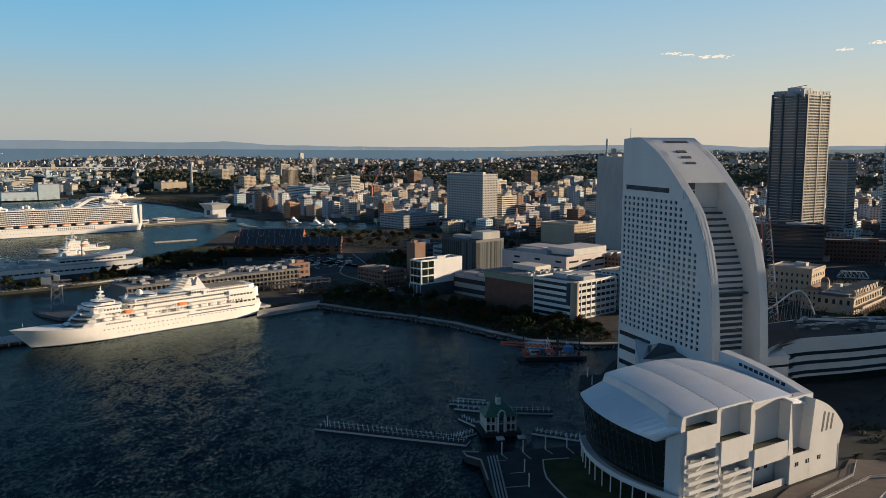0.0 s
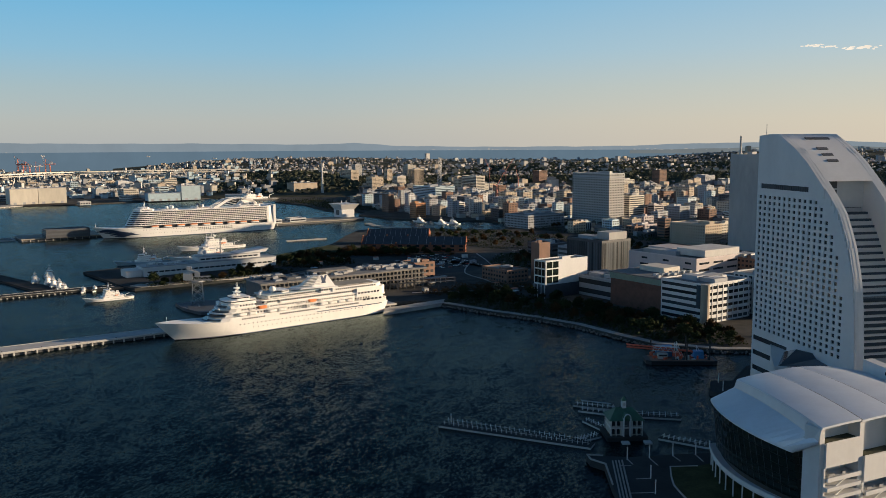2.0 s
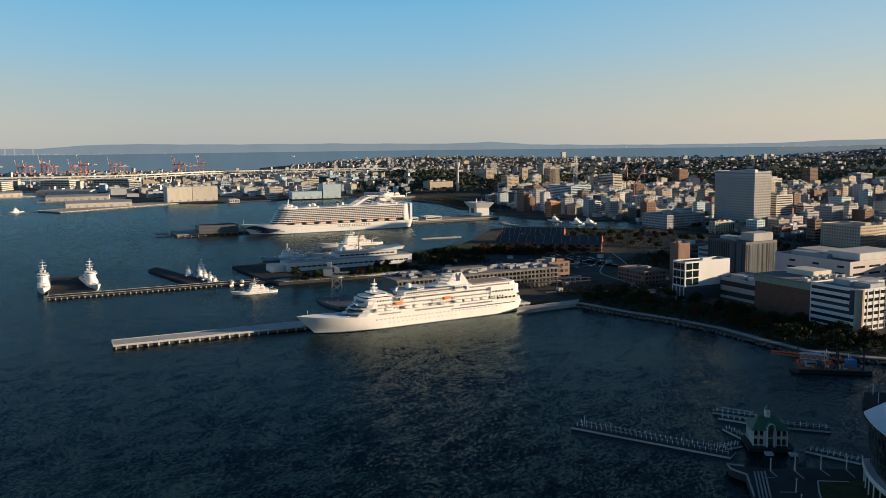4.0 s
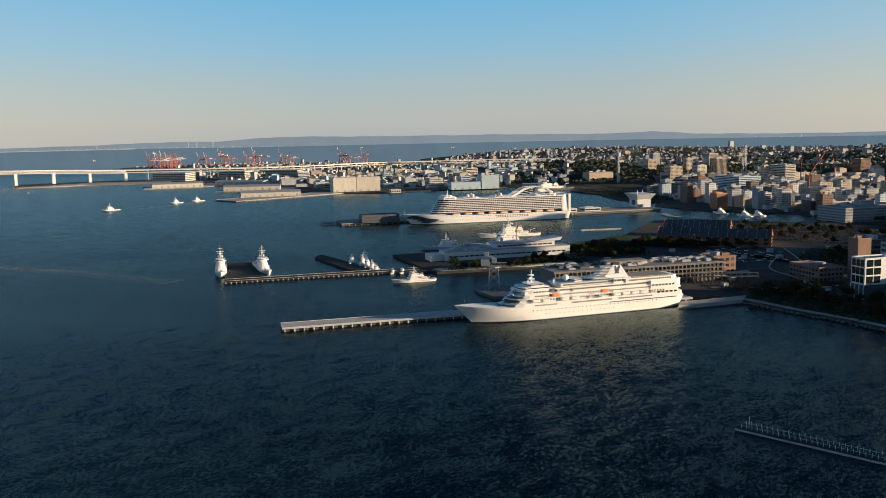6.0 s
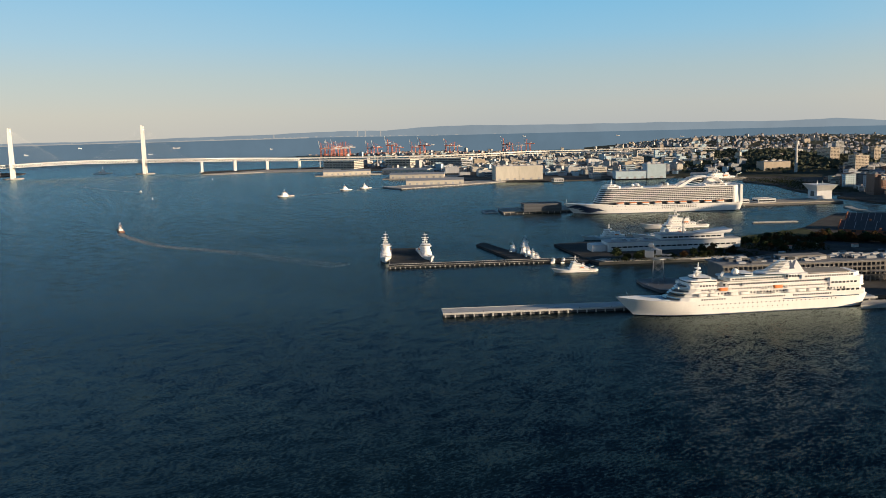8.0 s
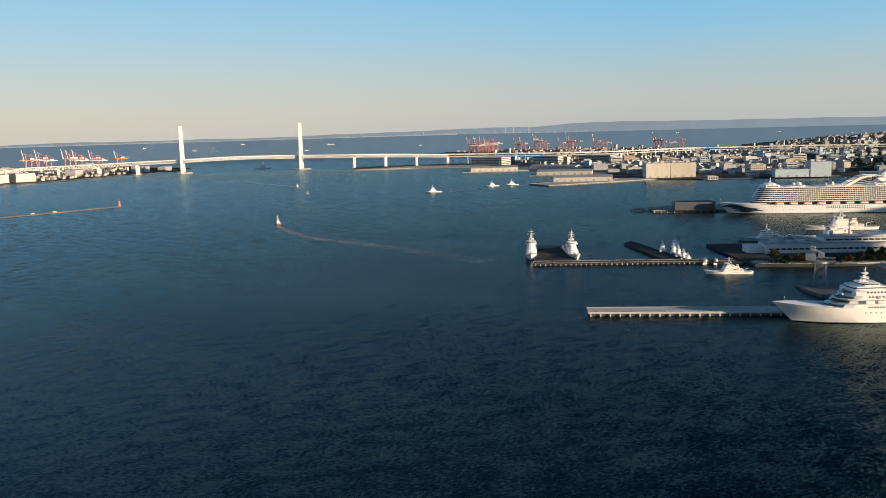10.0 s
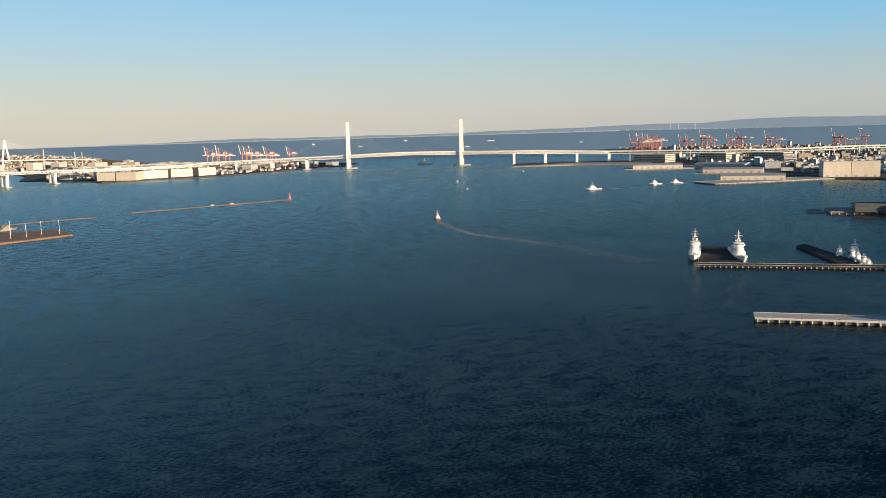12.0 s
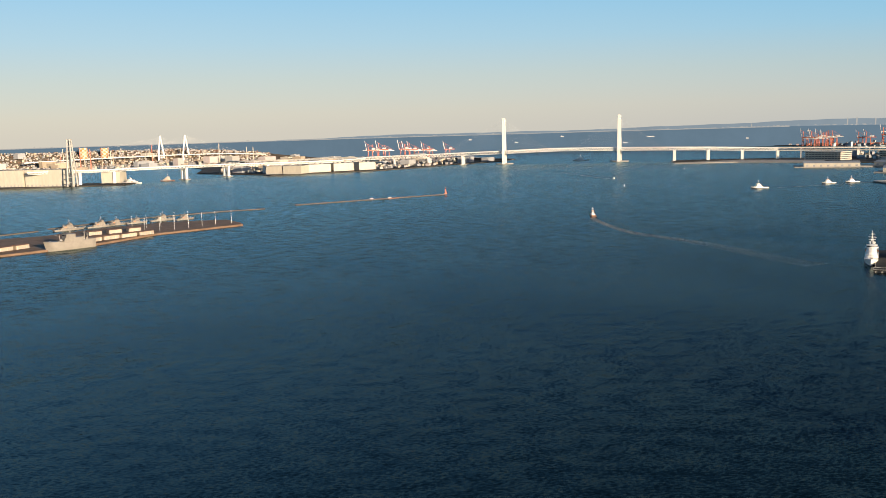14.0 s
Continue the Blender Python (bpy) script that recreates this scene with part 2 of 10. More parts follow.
WOODED = matte(surface("wooded_slope", (0.05, 0.056, 0.036), 0.95, vary=0.25, size=25, grain=4.0, tint=(0.085, 0.088, 0.06), bump=0.6))
STEEL = surface("grey_steel", (0.32, 0.33, 0.34), 0.5, 0.4, vary=0.12, size=4)
WHITESTEEL = surface("white_steel", (0.76, 0.75, 0.72), 0.5, vary=0.06, size=20, grain=3.0)
REDSTEEL = surface("red_steel", (0.60, 0.20, 0.13), 0.55, vary=0.1, size=12, grain=2.0)
ORANGE = surface("orange_paint", (0.75, 0.24, 0.07), 0.5, vary=0.08, size=2, grain=0.3)
BLACKPAINT = surface("black_paint", (0.02, 0.02, 0.022), 0.5, vary=0.1, size=3)
NAVY = surface("navy_paint", (0.03, 0.05, 0.10), 0.5, vary=0.1, size=3)
SHEDGREY = surface("shed_metal_roof", (0.36, 0.38, 0.40), 0.5, 0.2, vary=0.08, size=12, hue=0.15)
GREENROOF = surface("green_copper_roof", (0.045, 0.12, 0.075), 0.6, vary=0.15, size=3)
DECKTEAK = surface("ship_deck", (0.30, 0.27, 0.22), 0.8, vary=0.12, size=5)
NAVALGREY = surface("naval_grey", (0.24, 0.22, 0.195), 0.6, vary=0.08, size=6, hue=0.1)
GLASS = glassy("window_glass", (0.030, 0.036, 0.042))
GLASSBLUE = glassy("blue_window_glass", (0.05, 0.075, 0.10), 0.10)
HALLGLASS = glassy("hall_glass", (0.012, 0.020, 0.018), 0.08, 0.3)
TOWERGLASS = glassy("tower_glass", (0.075, 0.085, 0.092), 0.08, 0.5)
CITYGLASS = glassy("city_window", (0.05, 0.052, 0.056), 0.2, 0.6)


# ---- mesh helpers ----
class Geo:
    """Vertices and faces gathered for one mesh."""

    def __init__(self):
        self.v, self.f = [], []

    def add(self, verts, faces):
        n = len(self.v)
        self.v.extend(verts)
        self.f.extend([tuple(i + n for i in f) for f in faces])
        return self

    def box(self, x0, y0, z0, x1, y1, z1):
        v = [(x0, y0, z0), (x1, y0, z0), (x1, y1, z0), (x0, y1, z0), (x0, y0, z1), (x1, y0, z1), (x1, y1, z1), (x0, y1, z1)]
        return self.add(v, [(0, 3, 2, 1), (4, 5, 6, 7), (0, 1, 5, 4), (1, 2, 6, 5), (2, 3, 7, 6), (3, 0, 4, 7)])

    def cbox(self, x, y, z, w, d, h, turn=0.0):
        """A box w x d x h standing on z, turned about its upright axis."""
        c, s = math.cos(turn), math.sin(turn)
        v = []
        for zz in (z, z + h):
            for a, b in ((-w / 2, -d / 2), (w / 2, -d / 2), (w / 2, d / 2), (-w / 2, d / 2)):
                v.append((x + a * c - b * s, y + a * s + b * c, zz))
        return self.add(v, [(0, 3, 2, 1), (4, 5, 6, 7), (0, 1, 5, 4), (1, 2, 6, 5), (2, 3, 7, 6), (3, 0, 4, 7)])

    def prism(self, outline, z0, z1, top=None):
        """An outline (anticlockwise) drawn up from z0 to z1; top: another outline for the upper end."""
        n = len(outline)
        top = top or outline
        v = [(x, y, z0) for x, y in outline] + [(x, y, z1) for x, y in top]
        f = [(i, (i + 1) % n, n + (i + 1) % n, n + i) for i in range(n)]
        f += [tuple(range(n - 1, -1, -1)), tuple(range(n, 2 * n))]
        return self.add(v, f)

    def tube(self, a, b, r0, r1=None, sides=6):
        a, b = Vector(a), Vector(b)
        r1 = r0 if r1 is None else r1
        w = (b - a).normalized()
        u = w.orthogonal().normalized()
        s = w.cross(u)
        v = []
        for p, r in ((a, r0), (b, r1)):
            for k in range(sides):
                q = p + (u * math.cos(k * math.tau / sides) + s * math.sin(k * math.tau / sides)) * r
                v.append(tuple(q))
        f = [(i, (i + 1) % sides, sides + (i + 1) % sides, sides + i) for i in range(sides)]
        f += [tuple(range(sides - 1, -1, -1)), tuple(range(sides, 2 * sides))]
        return self.add(v, f)

    def ball(self, x, y, z, r, rz=None, n=8):
        rz = rz or r
        v, f = [(x, y, z - rz)], []
        rows = max(3, n // 2)
        for i in range(1, rows):
            a = math.pi * i / rows
            for k in range(n):
                b = math.tau * k / n
                v.append((x + r * math.sin(a) * math.cos(b), y + r * math.sin(a) * math.sin(b), z - rz * math.cos(a)))
        v.append((x, y, z + rz))
        for k in range(n):
            f.append((0, 1 + (k + 1) % n, 1 + k))
            f.append((len(v) - 1, len(v) - 1 - n + k, len(v) - 1 - n + (k + 1) % n))
        for i in range(rows - 2):
            for k in range(n):
                a, b = 1 + i * n + k, 1 + i * n + (k + 1) % n
                f.append((a, b, b + n, a + n))
        return self.add(v, f)

    def mesh(self, name, material, smooth=False):
        me = bpy.data.meshes.new(name)
        me.from_pydata(self.v, [], self.f)
        me.materials.append(material)
        if smooth:
            me.shade_smooth()
            me.set_sharp_from_angle(angle=radians(38))
        return me


def part(name, geo, material, parent, label="", smooth=False, kind=""):
    data = geo.mesh(name, material, smooth) if isinstance(geo, Geo) else geo
    ob = new(name, data)
    ob.parent = parent
    return tagged(ob, label, kind=kind)


def thing(name, label, category, m, group="", kind=""):
    ob = new(name)
    ob.empty_display_size = 0.5
    ob.matrix_world = m
    return tagged(ob, label, category, group, kind)


def solid(name, geo, material, label, category="", kind="structure", m=None, smooth=False):
    ob = new(name, geo.mesh(name, material, smooth))
    if m is not None:
        ob.matrix_world = m
    return tagged(ob, label, category or name.replace("_", " "), kind=kind)


def at(x, y, z=0.0, dx=1.0, dy=0.0):
    """A standing pose whose own x axis runs along (dx, dy)."""
    return pose(x, y, z, 0, 0, math.degrees(math.atan2(dy, dx)))
# ---- sea, land and distance ----
RANGE = 4920.0


def disc(radius, n=96):
    return [(radius * math.cos(math.tau * k / n), radius * math.sin(math.tau * k / n)) for k in range(n)]


g = Geo()
n = 96
rings = [0, 150, 400, 900, 1800, 3200, RANGE]
verts = [(0, 0, 0)]
for r in rings[1:]:
    verts += [(x, y, 0.0) for x, y in disc(r, n)]
faces = [(0, 1 + k, 1 + (k + 1) % n) for k in range(n)]
for i in range(len(rings) - 2):
    for k in range(n):
        a, b = 1 + i * n + k, 1 + i * n + (k + 1) % n
        faces.append((a, a + n, b + n, b))
g.add(verts, faces)
solid("water", g, WATER, "dark blue harbour water with small wind waves", "water")


def slab(name, outline, top, material, label, base=-4.0, category="quay"):
    area = sum(a[0] * b[1] - b[0] * a[1] for a, b in zip(outline, outline[1:] + outline[:1]))
    if area < 0:
        outline = outline[::-1]
    return solid(name, Geo().prism(outline, base, top), material, label, category)


# the convention site on the near shore
slab("ground", [(40, -60), (-20, 150), (-45, 270), (-61, 312), (-68, 328), (-75.5, 348.7), (-82.4, 351.7), (-85.4, 357), (-78.4, 358.4), (-68.5, 360.6), (-50.8, 371.5), (-41.8, 376.3),
                (-34, 382), (-31, 430), (-34, 466), (-46.8, 479), (-48.8, 498.6), (-37, 503), (-32, 540), (0, 562), (60, 592), (150, 622), (400, 690), (900, 840), (1400, 600), (1200, -100)],
     3.0, PAVING, "dark paved ground of the convention site", category="ground")
# the island and the mainland behind
arc = [(RANGE * math.cos(radians(a)), RANGE * math.sin(radians(a))) for a in range(20, 119, 7)]
near_shore = [(1500, 900), (900, 885), (400, 735), (150, 655), (60, 620), (-33, 586), (-52, 579), (-94, 579), (-121, 595), (-157, 619), (-193, 634), (-239, 646), (-286, 663)]
basin_shore = [(-312, 668), (-345, 630), (-400, 572), (-418, 585), (-440, 612), (-470, 650), (-506, 723), (-498, 790), (-548, 806), (-566, 880), (-585, 910), (-595, 1010), (-623, 1090), (-651, 1184), (-618, 1226), (-567, 1245), (-475, 1255), (-420, 1300), (-450, 1370), (-533, 1408), (-580, 1372), (-625, 1398), (-690, 1385), (-790, 1440), (-807, 1504), (-904, 1515), (-1037, 1639), (-1152, 1697), (-1200, 1790), (-1290, 1805), (-1378, 1775), (-1432, 1664), (-1495, 1556)]
port_shore = [(-1548, 1456), (-1642, 1384), (-1633, 1279), (-1634, 1102), (-1677, 1117), (-1760, 1290), (-1850, 1400), (-2000, 1480), (-2150, 1560), (-2400, 1640), (-2560, 1500), (-2700, 1400), (-2830, 1290), (-2900, 1120), (-3040, 1180), (-3010, 1330), (-2900, 1600), (-3000, 1900), (-3250, 2300), (-3300, 2700), (-3000, 3200)]
slab("ground_city", near_shore + basin_shore + port_shore + arc[::-1],
     2.5, LANDMAT, "dark city ground and streets behind the harbour", category="ground")
slab("ground_far_island", [(-2654, -1015), (-2686, -842), (-2664, -665), (-2801, -647), (-2830, -900), (-3000, -1500), (-2600, -1800), (-2300, -1500)], 3.0, LANDMAT,
     "low reclaimed industrial land", category="ground")
slab("ground_far_terminal", [(-3015, -290), (-2917, -258), (-2960, -204), (-3035, 86), (-3123, 211), (-3338, 401), (-3500, 640), (-3700, 720), (-4500, 300),
                             (-4700, -500), (-4600, -900), (-3700, -600), (-3300, -560)], 3.0, LANDMAT, "low reclaimed container terminal land", category="ground")
slab("ground_container_quay", [(-4480, 2260), (-4380, 2240), (-3900, 2460), (-3250, 2740), (-3150, 2960), (-3900, 2920), (-4480, 2660)], 3.0, LANDMAT, "low reclaimed container quay", category="ground")
slab("ground_far_works", [(-4200, -1560), (-4650, -1080), (-4840, -760), (-4900, -200), (-4905, -350), (-4700, -1400), (-4300, -2300), (-4000, -2200)], 3.0, LANDMAT,
     "distant flat factory land", category="ground")
# ---- sail-shaped hotel ----
SAIL = [(19, 141.4), (34.7, 133.8), (45.2, 126.8), (55.4, 118.3), (63.8, 110.9), (71.0, 103.7), (75.2, 96.4), (79.5, 87.8), (84.1, 73.1), (86.5, 58.2), (88.4, 37.0), (89.0, 0.0)]
TERRACE = [(42, 117.0), (45, 106.7), (55.8, 100.0), (61.0, 93.4), (65.6, 85.5), (69.6, 78.4), (73.1, 71.3), (73.9, 62.0), (74.8, 41.0), (76.0, 0.0)]


def along(curve, z):
    """Reach of a falling curve at the height z."""
    for (s0, z0), (s1, z1) in zip(curve, curve[1:]):
        if z1 <= z <= z0:
            return s0 + (s1 - s0) * (z0 - z) / (z0 - z1)
    return curve[0][0] if z > curve[0][1] else curve[-1][0]


def sail_profile(lower=0.0, step=4.0):
    """Points of the sail's outline from the top left corner along the curve down to `lower`."""
    pts = [(0.0, 140.8), (10.0, 141.6), (19.0, 141.4)]
    z = 139.0
    while z > lower + 0.5:
        pts.append((along(SAIL, z), z))
        z -= step
    pts.append((along(SAIL, lower), lower))
    return pts


def sheet(g, pts, v0, v1):
    """An upright slice with outline pts (s, z), from depth v0 to v1."""
    n = len(pts)
    v = [(s, v0, z) for s, z in pts] + [(s, v1, z) for s, z in pts]
    f = [(i, (i + 1) % n, n + (i + 1) % n, n + i) for i in range(n)] + [tuple(range(n - 1, -1, -1)), tuple(range(n, 2 * n))]
    return g.add(v, f)


def build_hotel():
    hotel = thing("hotel", "tall white sail-shaped hotel with rows of square windows", "hotel",
                  at(-28, 511, 0.0, 0.561, -0.827))
    THICK = 34.0
    DEPTH = 0.55
    # the front wall, pierced by square openings, floor by floor
    wall = Geo()
    pane = Geo().box(-1.06, -0.02, -0.86, 1.06, 0.10, 0.86).mesh("window", GLASS)
    floors = 24
    pitch_z, z_first = 3.17, 34.6
    panes = []
    outline = sail_profile(31.0)

    def strip(s0, s1, z0, z1):
        wall.box(s0, 0.0, z0, s1, DEPTH, z1)

    for k in range(floors):
        zc = z_first + k * pitch_z
        reach = along(SAIL, zc + 2.0) - 0.15
        cols = int((reach - 9.0 - 3.2) / 4.55) + 1
        edge = 0.0
        for i in range(cols):
            sc = 3.4 + i * 4.55
            strip(edge, sc - 1.06, zc - 0.86, zc + 0.86)
            edge = sc + 1.06
            panes.append((sc, zc))
        strip(edge, reach, zc - 0.86, zc + 0.86)
        strip(0.0, reach, zc + 0.86, zc + pitch_z - 0.86)
    strip(0.0, along(SAIL, z_first) - 0.1, 31.0, z_first - 0.86)
    # the crown above the windows with its one long dark slot
    z_top = z_first + (floors - 1) * pitch_z + pitch_z - 0.86
    strip(0.0, 3.4, z_top, 114.8)
    strip(46.8, along(SAIL, 114.8) - 0.2, z_top, 114.8)
    strip(3.4, 46.8, z_top, 112.2)
    cap = [p for p in sail_profile(114.8, 3.0)]
    sheet(wall, [(0, 114.8)] + [(s, z) for s, z in cap], 0.0, DEPTH)
    # foot with ribbon windows
    for z0, z1 in ((0, 9.6), (12.4, 18.2), (21.0, 26.8), (29.4, 31.0)):
        strip(0.0, 88.2, z0, z1)
    for z0, z1 in ((9.6, 12.4), (18.2, 21.0), (26.8, 29.4)):
        strip(0.0, 1.2, z0, z1)
        strip(34.0, 88.2, z0, z1)
    part("front_wall", wall, WHITE, hotel)
    slot = Geo().box(3.4, DEPTH, 112.2, 46.8, DEPTH + 0.1, 114.8)
    for i in range(1, 22):
        slot.box(3.4 + i * 2.0, 0.2, 112.2, 3.55 + i * 2.0, DEPTH, 114.8)
    part("louvre_band", slot, DARKWALL, hotel, "long dark louvred slot below the crown")
    for z0, z1 in ((9.6, 12.4), (18.2, 21.0), (26.8, 29.4)):
        part("ribbon_window", Geo().box(1.2, DEPTH - 0.25, z0, 34.0, DEPTH, z1), GLASS, hotel, "long dark ribbon window")
    for i, (sc, zc) in enumerate(panes):
        ob = part("window", pane, None, hotel)
        ob.location = (sc, DEPTH - 0.12, zc)
    # bodies behind the wall: front leaf, rear leaf, crown and the terraced middle
    full = [(0, 0)] + sail_profile(0.0)
    part("front_leaf", sheet(Geo(), full, DEPTH + 0.002, 5.0), WHITE, hotel)
    part("rear_leaf", sheet(Geo(), full, 29.0, THICK), WHITE, hotel)
    crown = [(0, 118.0)] + sail_profile(118.0, 3.0)
    part("crown", sheet(Geo(), crown, 5.0, 29.0), WHITE, hotel)
    z = 0.0
    k = 0
    while z < 115.5:
        s = along(TERRACE, min(z + 1.5, 116.9))
        if z > 30:
            part("balcony", Geo().box(0.0, 5.0, z, s, 29.0, z + (1.9 if z > 62 else 1.2)), WHITE, hotel)
            part("ribbon_window", Geo().box(0.0, 5.0, z + (1.9 if z > 62 else 1.2), s - 0.8, 29.0, z + 3.1), GLASSBLUE, hotel)
        else:
            part("lower_floor", Geo().box(0.0, 5.0, z, s, 29.0, z + 3.1), WHITE, hotel)
        z += 3.1
        k += 1
    # raised ribs along both rims and the dark slots over the crown
    for v0 in (1.6, 3.6, 30.2, 32.2):
        rib = Geo()
        pts = sail_profile(20.0, 3.0)[1:]
        for (s0, z0), (s1, z1) in zip(pts, pts[1:]):
            d = Vector((s1 - s0, z1 - z0)).normalized()
            nx, nz = -d.y * 0.06, d.x * 0.06
            if nx < 0:
                nx, nz = -nx, -nz
            a = [(s0, v0, z0), (s1, v0, z1), (s1 + nx, v0, z1 + nz), (s0 + nx, v0, z0 + nz)]
            b = [(x, v0 + 0.7, zz) for x, _, zz in a]
            rib.add(a + b, [(0, 1, 2, 3), (7, 6, 5, 4), (3, 2, 6, 7), (0, 4, 5, 1)])
        part("rim_rib", rib, WHITE, hotel)
    for zc in (139.6, 134.4, 131.4, 128.4):
        s0, s1 = along(SAIL, zc), along(SAIL, zc - 1.0)
        g = Geo()
        a = [(s0, 12, zc), (s1, 12, zc - 1.0), (s1, 18 if zc < 139 else 26, zc - 1.0), (s0, 18 if zc < 139 else 26, zc)]
        g.add([(x + 0.25, y, zz + 0.25) for x, y, zz in a] + [(x, y, zz - 0.3) for x, y, zz in a], [(0, 1, 2, 3), (0, 4, 5, 1), (1, 5, 6, 2), (2, 6, 7, 3), (3, 7, 4, 0)])
        part("roof_slot", g, DARKWALL, hotel, "dark opening in the curved crown")
    part("upper_wall", Geo().box(0.0, 5.0, 104.5, 50.0, 29.0, 118.0), WHITE, hotel)
    part("sky_opening", Geo().box(50.0, 8.0, 104.0, 51.0, 13.0, 117.8), DARKWALL, hotel, "dark opening under the crown")
    for zb in (107.2, 110.4, 113.6):
        part("opening_beam", Geo().box(50.9, 7.8, zb, 51.4, 13.2, zb + 0.6), WHITE, hotel)
    part("pool_deck", Geo().box(60.0, 5.3, 62.0, 78.0, 28.7, 63.0), GLASSBLUE, hotel, "glazed terrace ledge part way up")
    part("mast", Geo().tube((2, 3, 141), (2, 3, 147), 0.15), STEEL, hotel)
    return hotel


build_hotel()


# ---- hotel podium and exhibition hall ----
def build_podium():
    podium = thing("hotel_podium", "low white podium with dark ribbon windows round the hotel foot", "podium", at(20, 460, 3.0))

    def loc(pts):
        return [(x - 20, y - 460) for x, y in pts]
    outline = loc([(-16, 470), (-13, 441), (20, 446), (62, 472), (60, 530), (40, 560), (20, 545), (0, 560), (-20, 545)])
    part("wall", Geo().prism(outline, 0.0, 24.5), WHITE, podium)
    part("parapet", Geo().prism(loc([(-13.4, 440.6), (20, 445.4), (62.4, 471.4), (62.0, 472.4), (20, 446.6), (-13.2, 441.8)]), 24.5, 26.0), WHITE, podium)
    for z in (20.0, 12.5, 5.0):
        part("ribbon_window", Geo().prism(loc([(-12.6, 440.9), (20, 445.85), (62, 471.85), (61.8, 472.2), (20, 446.2), (-12.6, 441.3)]), z, z + 1.3), GLASS, podium)
    part("skylight_roof", Geo().add([(x - 20, y - 460, z) for x, y, z in ((-12, 445, 24.6), (18, 449, 24.6), (16, 476, 24.6), (-10, 480, 24.6), (-4, 462, 30.5), (10, 466, 27.0))],
                                    [(0, 1, 5, 4), (1, 2, 5), (2, 3, 4, 5), (3, 0, 4)]), GLASSBLUE, podium, "dark sloping glass roof")
    # hidden wing added to keep the low sun off the promenade
    part("link_wing", Geo().prism(loc([(12, 398), (30, 392), (44, 404), (40, 458.0), (20, 445.0), (12, 443.6)]), 0.0, 23.0), WHITE, podium, "plain hidden wing added between podium and hall to block low sun")
    return podium


build_podium()


def build_exhibition():
    """The long terraced building: an S-curved white front with three ribbon windows."""
    hall = thing("exhibition_hall", "long white exhibition building with a curved front and ribbon windows", "exhibition hall", at(60, 500, 3.0))
    front = [(51.0, 476.1), (54.7, 485.2), (58.3, 492.3), (63.3, 500.1), (69.4, 506.8), (76.6, 512.6), (86.4, 518.4), (102.9, 528.4), (123.1, 542.8),
             (170.0, 556.0), (260.0, 585.0)]      # the curved corner, then the long front

    def loc(pts, grow=0.0):
        return [(x - 60, y - 500 - grow) for x, y in pts]

    def band(z0, z1, out, name, material, label=""):
        a = loc(front, out)
        b = [(x + 2, y + 3) for x, y in a][::-1]
        part(name, Geo().prism(a + b, z0, z1), material, hall, label)
    body = loc(front) + [(250, 150), (150, 122), (60, 96), (20, 76), (-18, 40)]
    part("wall", Geo().prism(body, 5.0, 25.6), WHITE, hall)
    part("base", Geo().prism([(x + 1.5, y + 3) for x, y in body], 0.0, 5.0), HALLGLASS, hall, "dark glazed ground storey set back")
    part("roof", Geo().prism([(x * 0.97 + 2, y * 0.93 + 3) for x, y in body], 25.6, 25.9), ASPHALT, hall)
    band(25.6, 27.0, 0.2, "parapet", WHITE)
    for z in (6.6, 12.1, 17.3):
        band(z, z + 2.0, 0.12, "ribbon_window", GLASS, "dark ribbon window following the curved front")
        band(z - 0.45, z, 0.6, "sill_ledge", WHITE)
    rnd = random.Random(4)
    for k in range(90):
        x, y = rnd.uniform(15, 200), rnd.uniform(40, 80)
        if y < 92:
            part("roof_unit", Geo().cbox(x, y - 8 + x * 0.22, 25.9, rnd.uniform(2, 6), rnd.uniform(2, 5), rnd.uniform(0.8, 2.2), rnd.random()), rnd.choice((STEEL, DARKWALL, DARKWALL)), hall)
    part("roof_beam", Geo().cbox(30, 60, 25.9, 34, 1.2, 1.0, 0.6), WHITE, hall)
    part("roof_beam", Geo().cbox(80, 80, 25.9, 120, 1.2, 1.2, 0.12), WHITE, hall)
    return hall


build_exhibition()


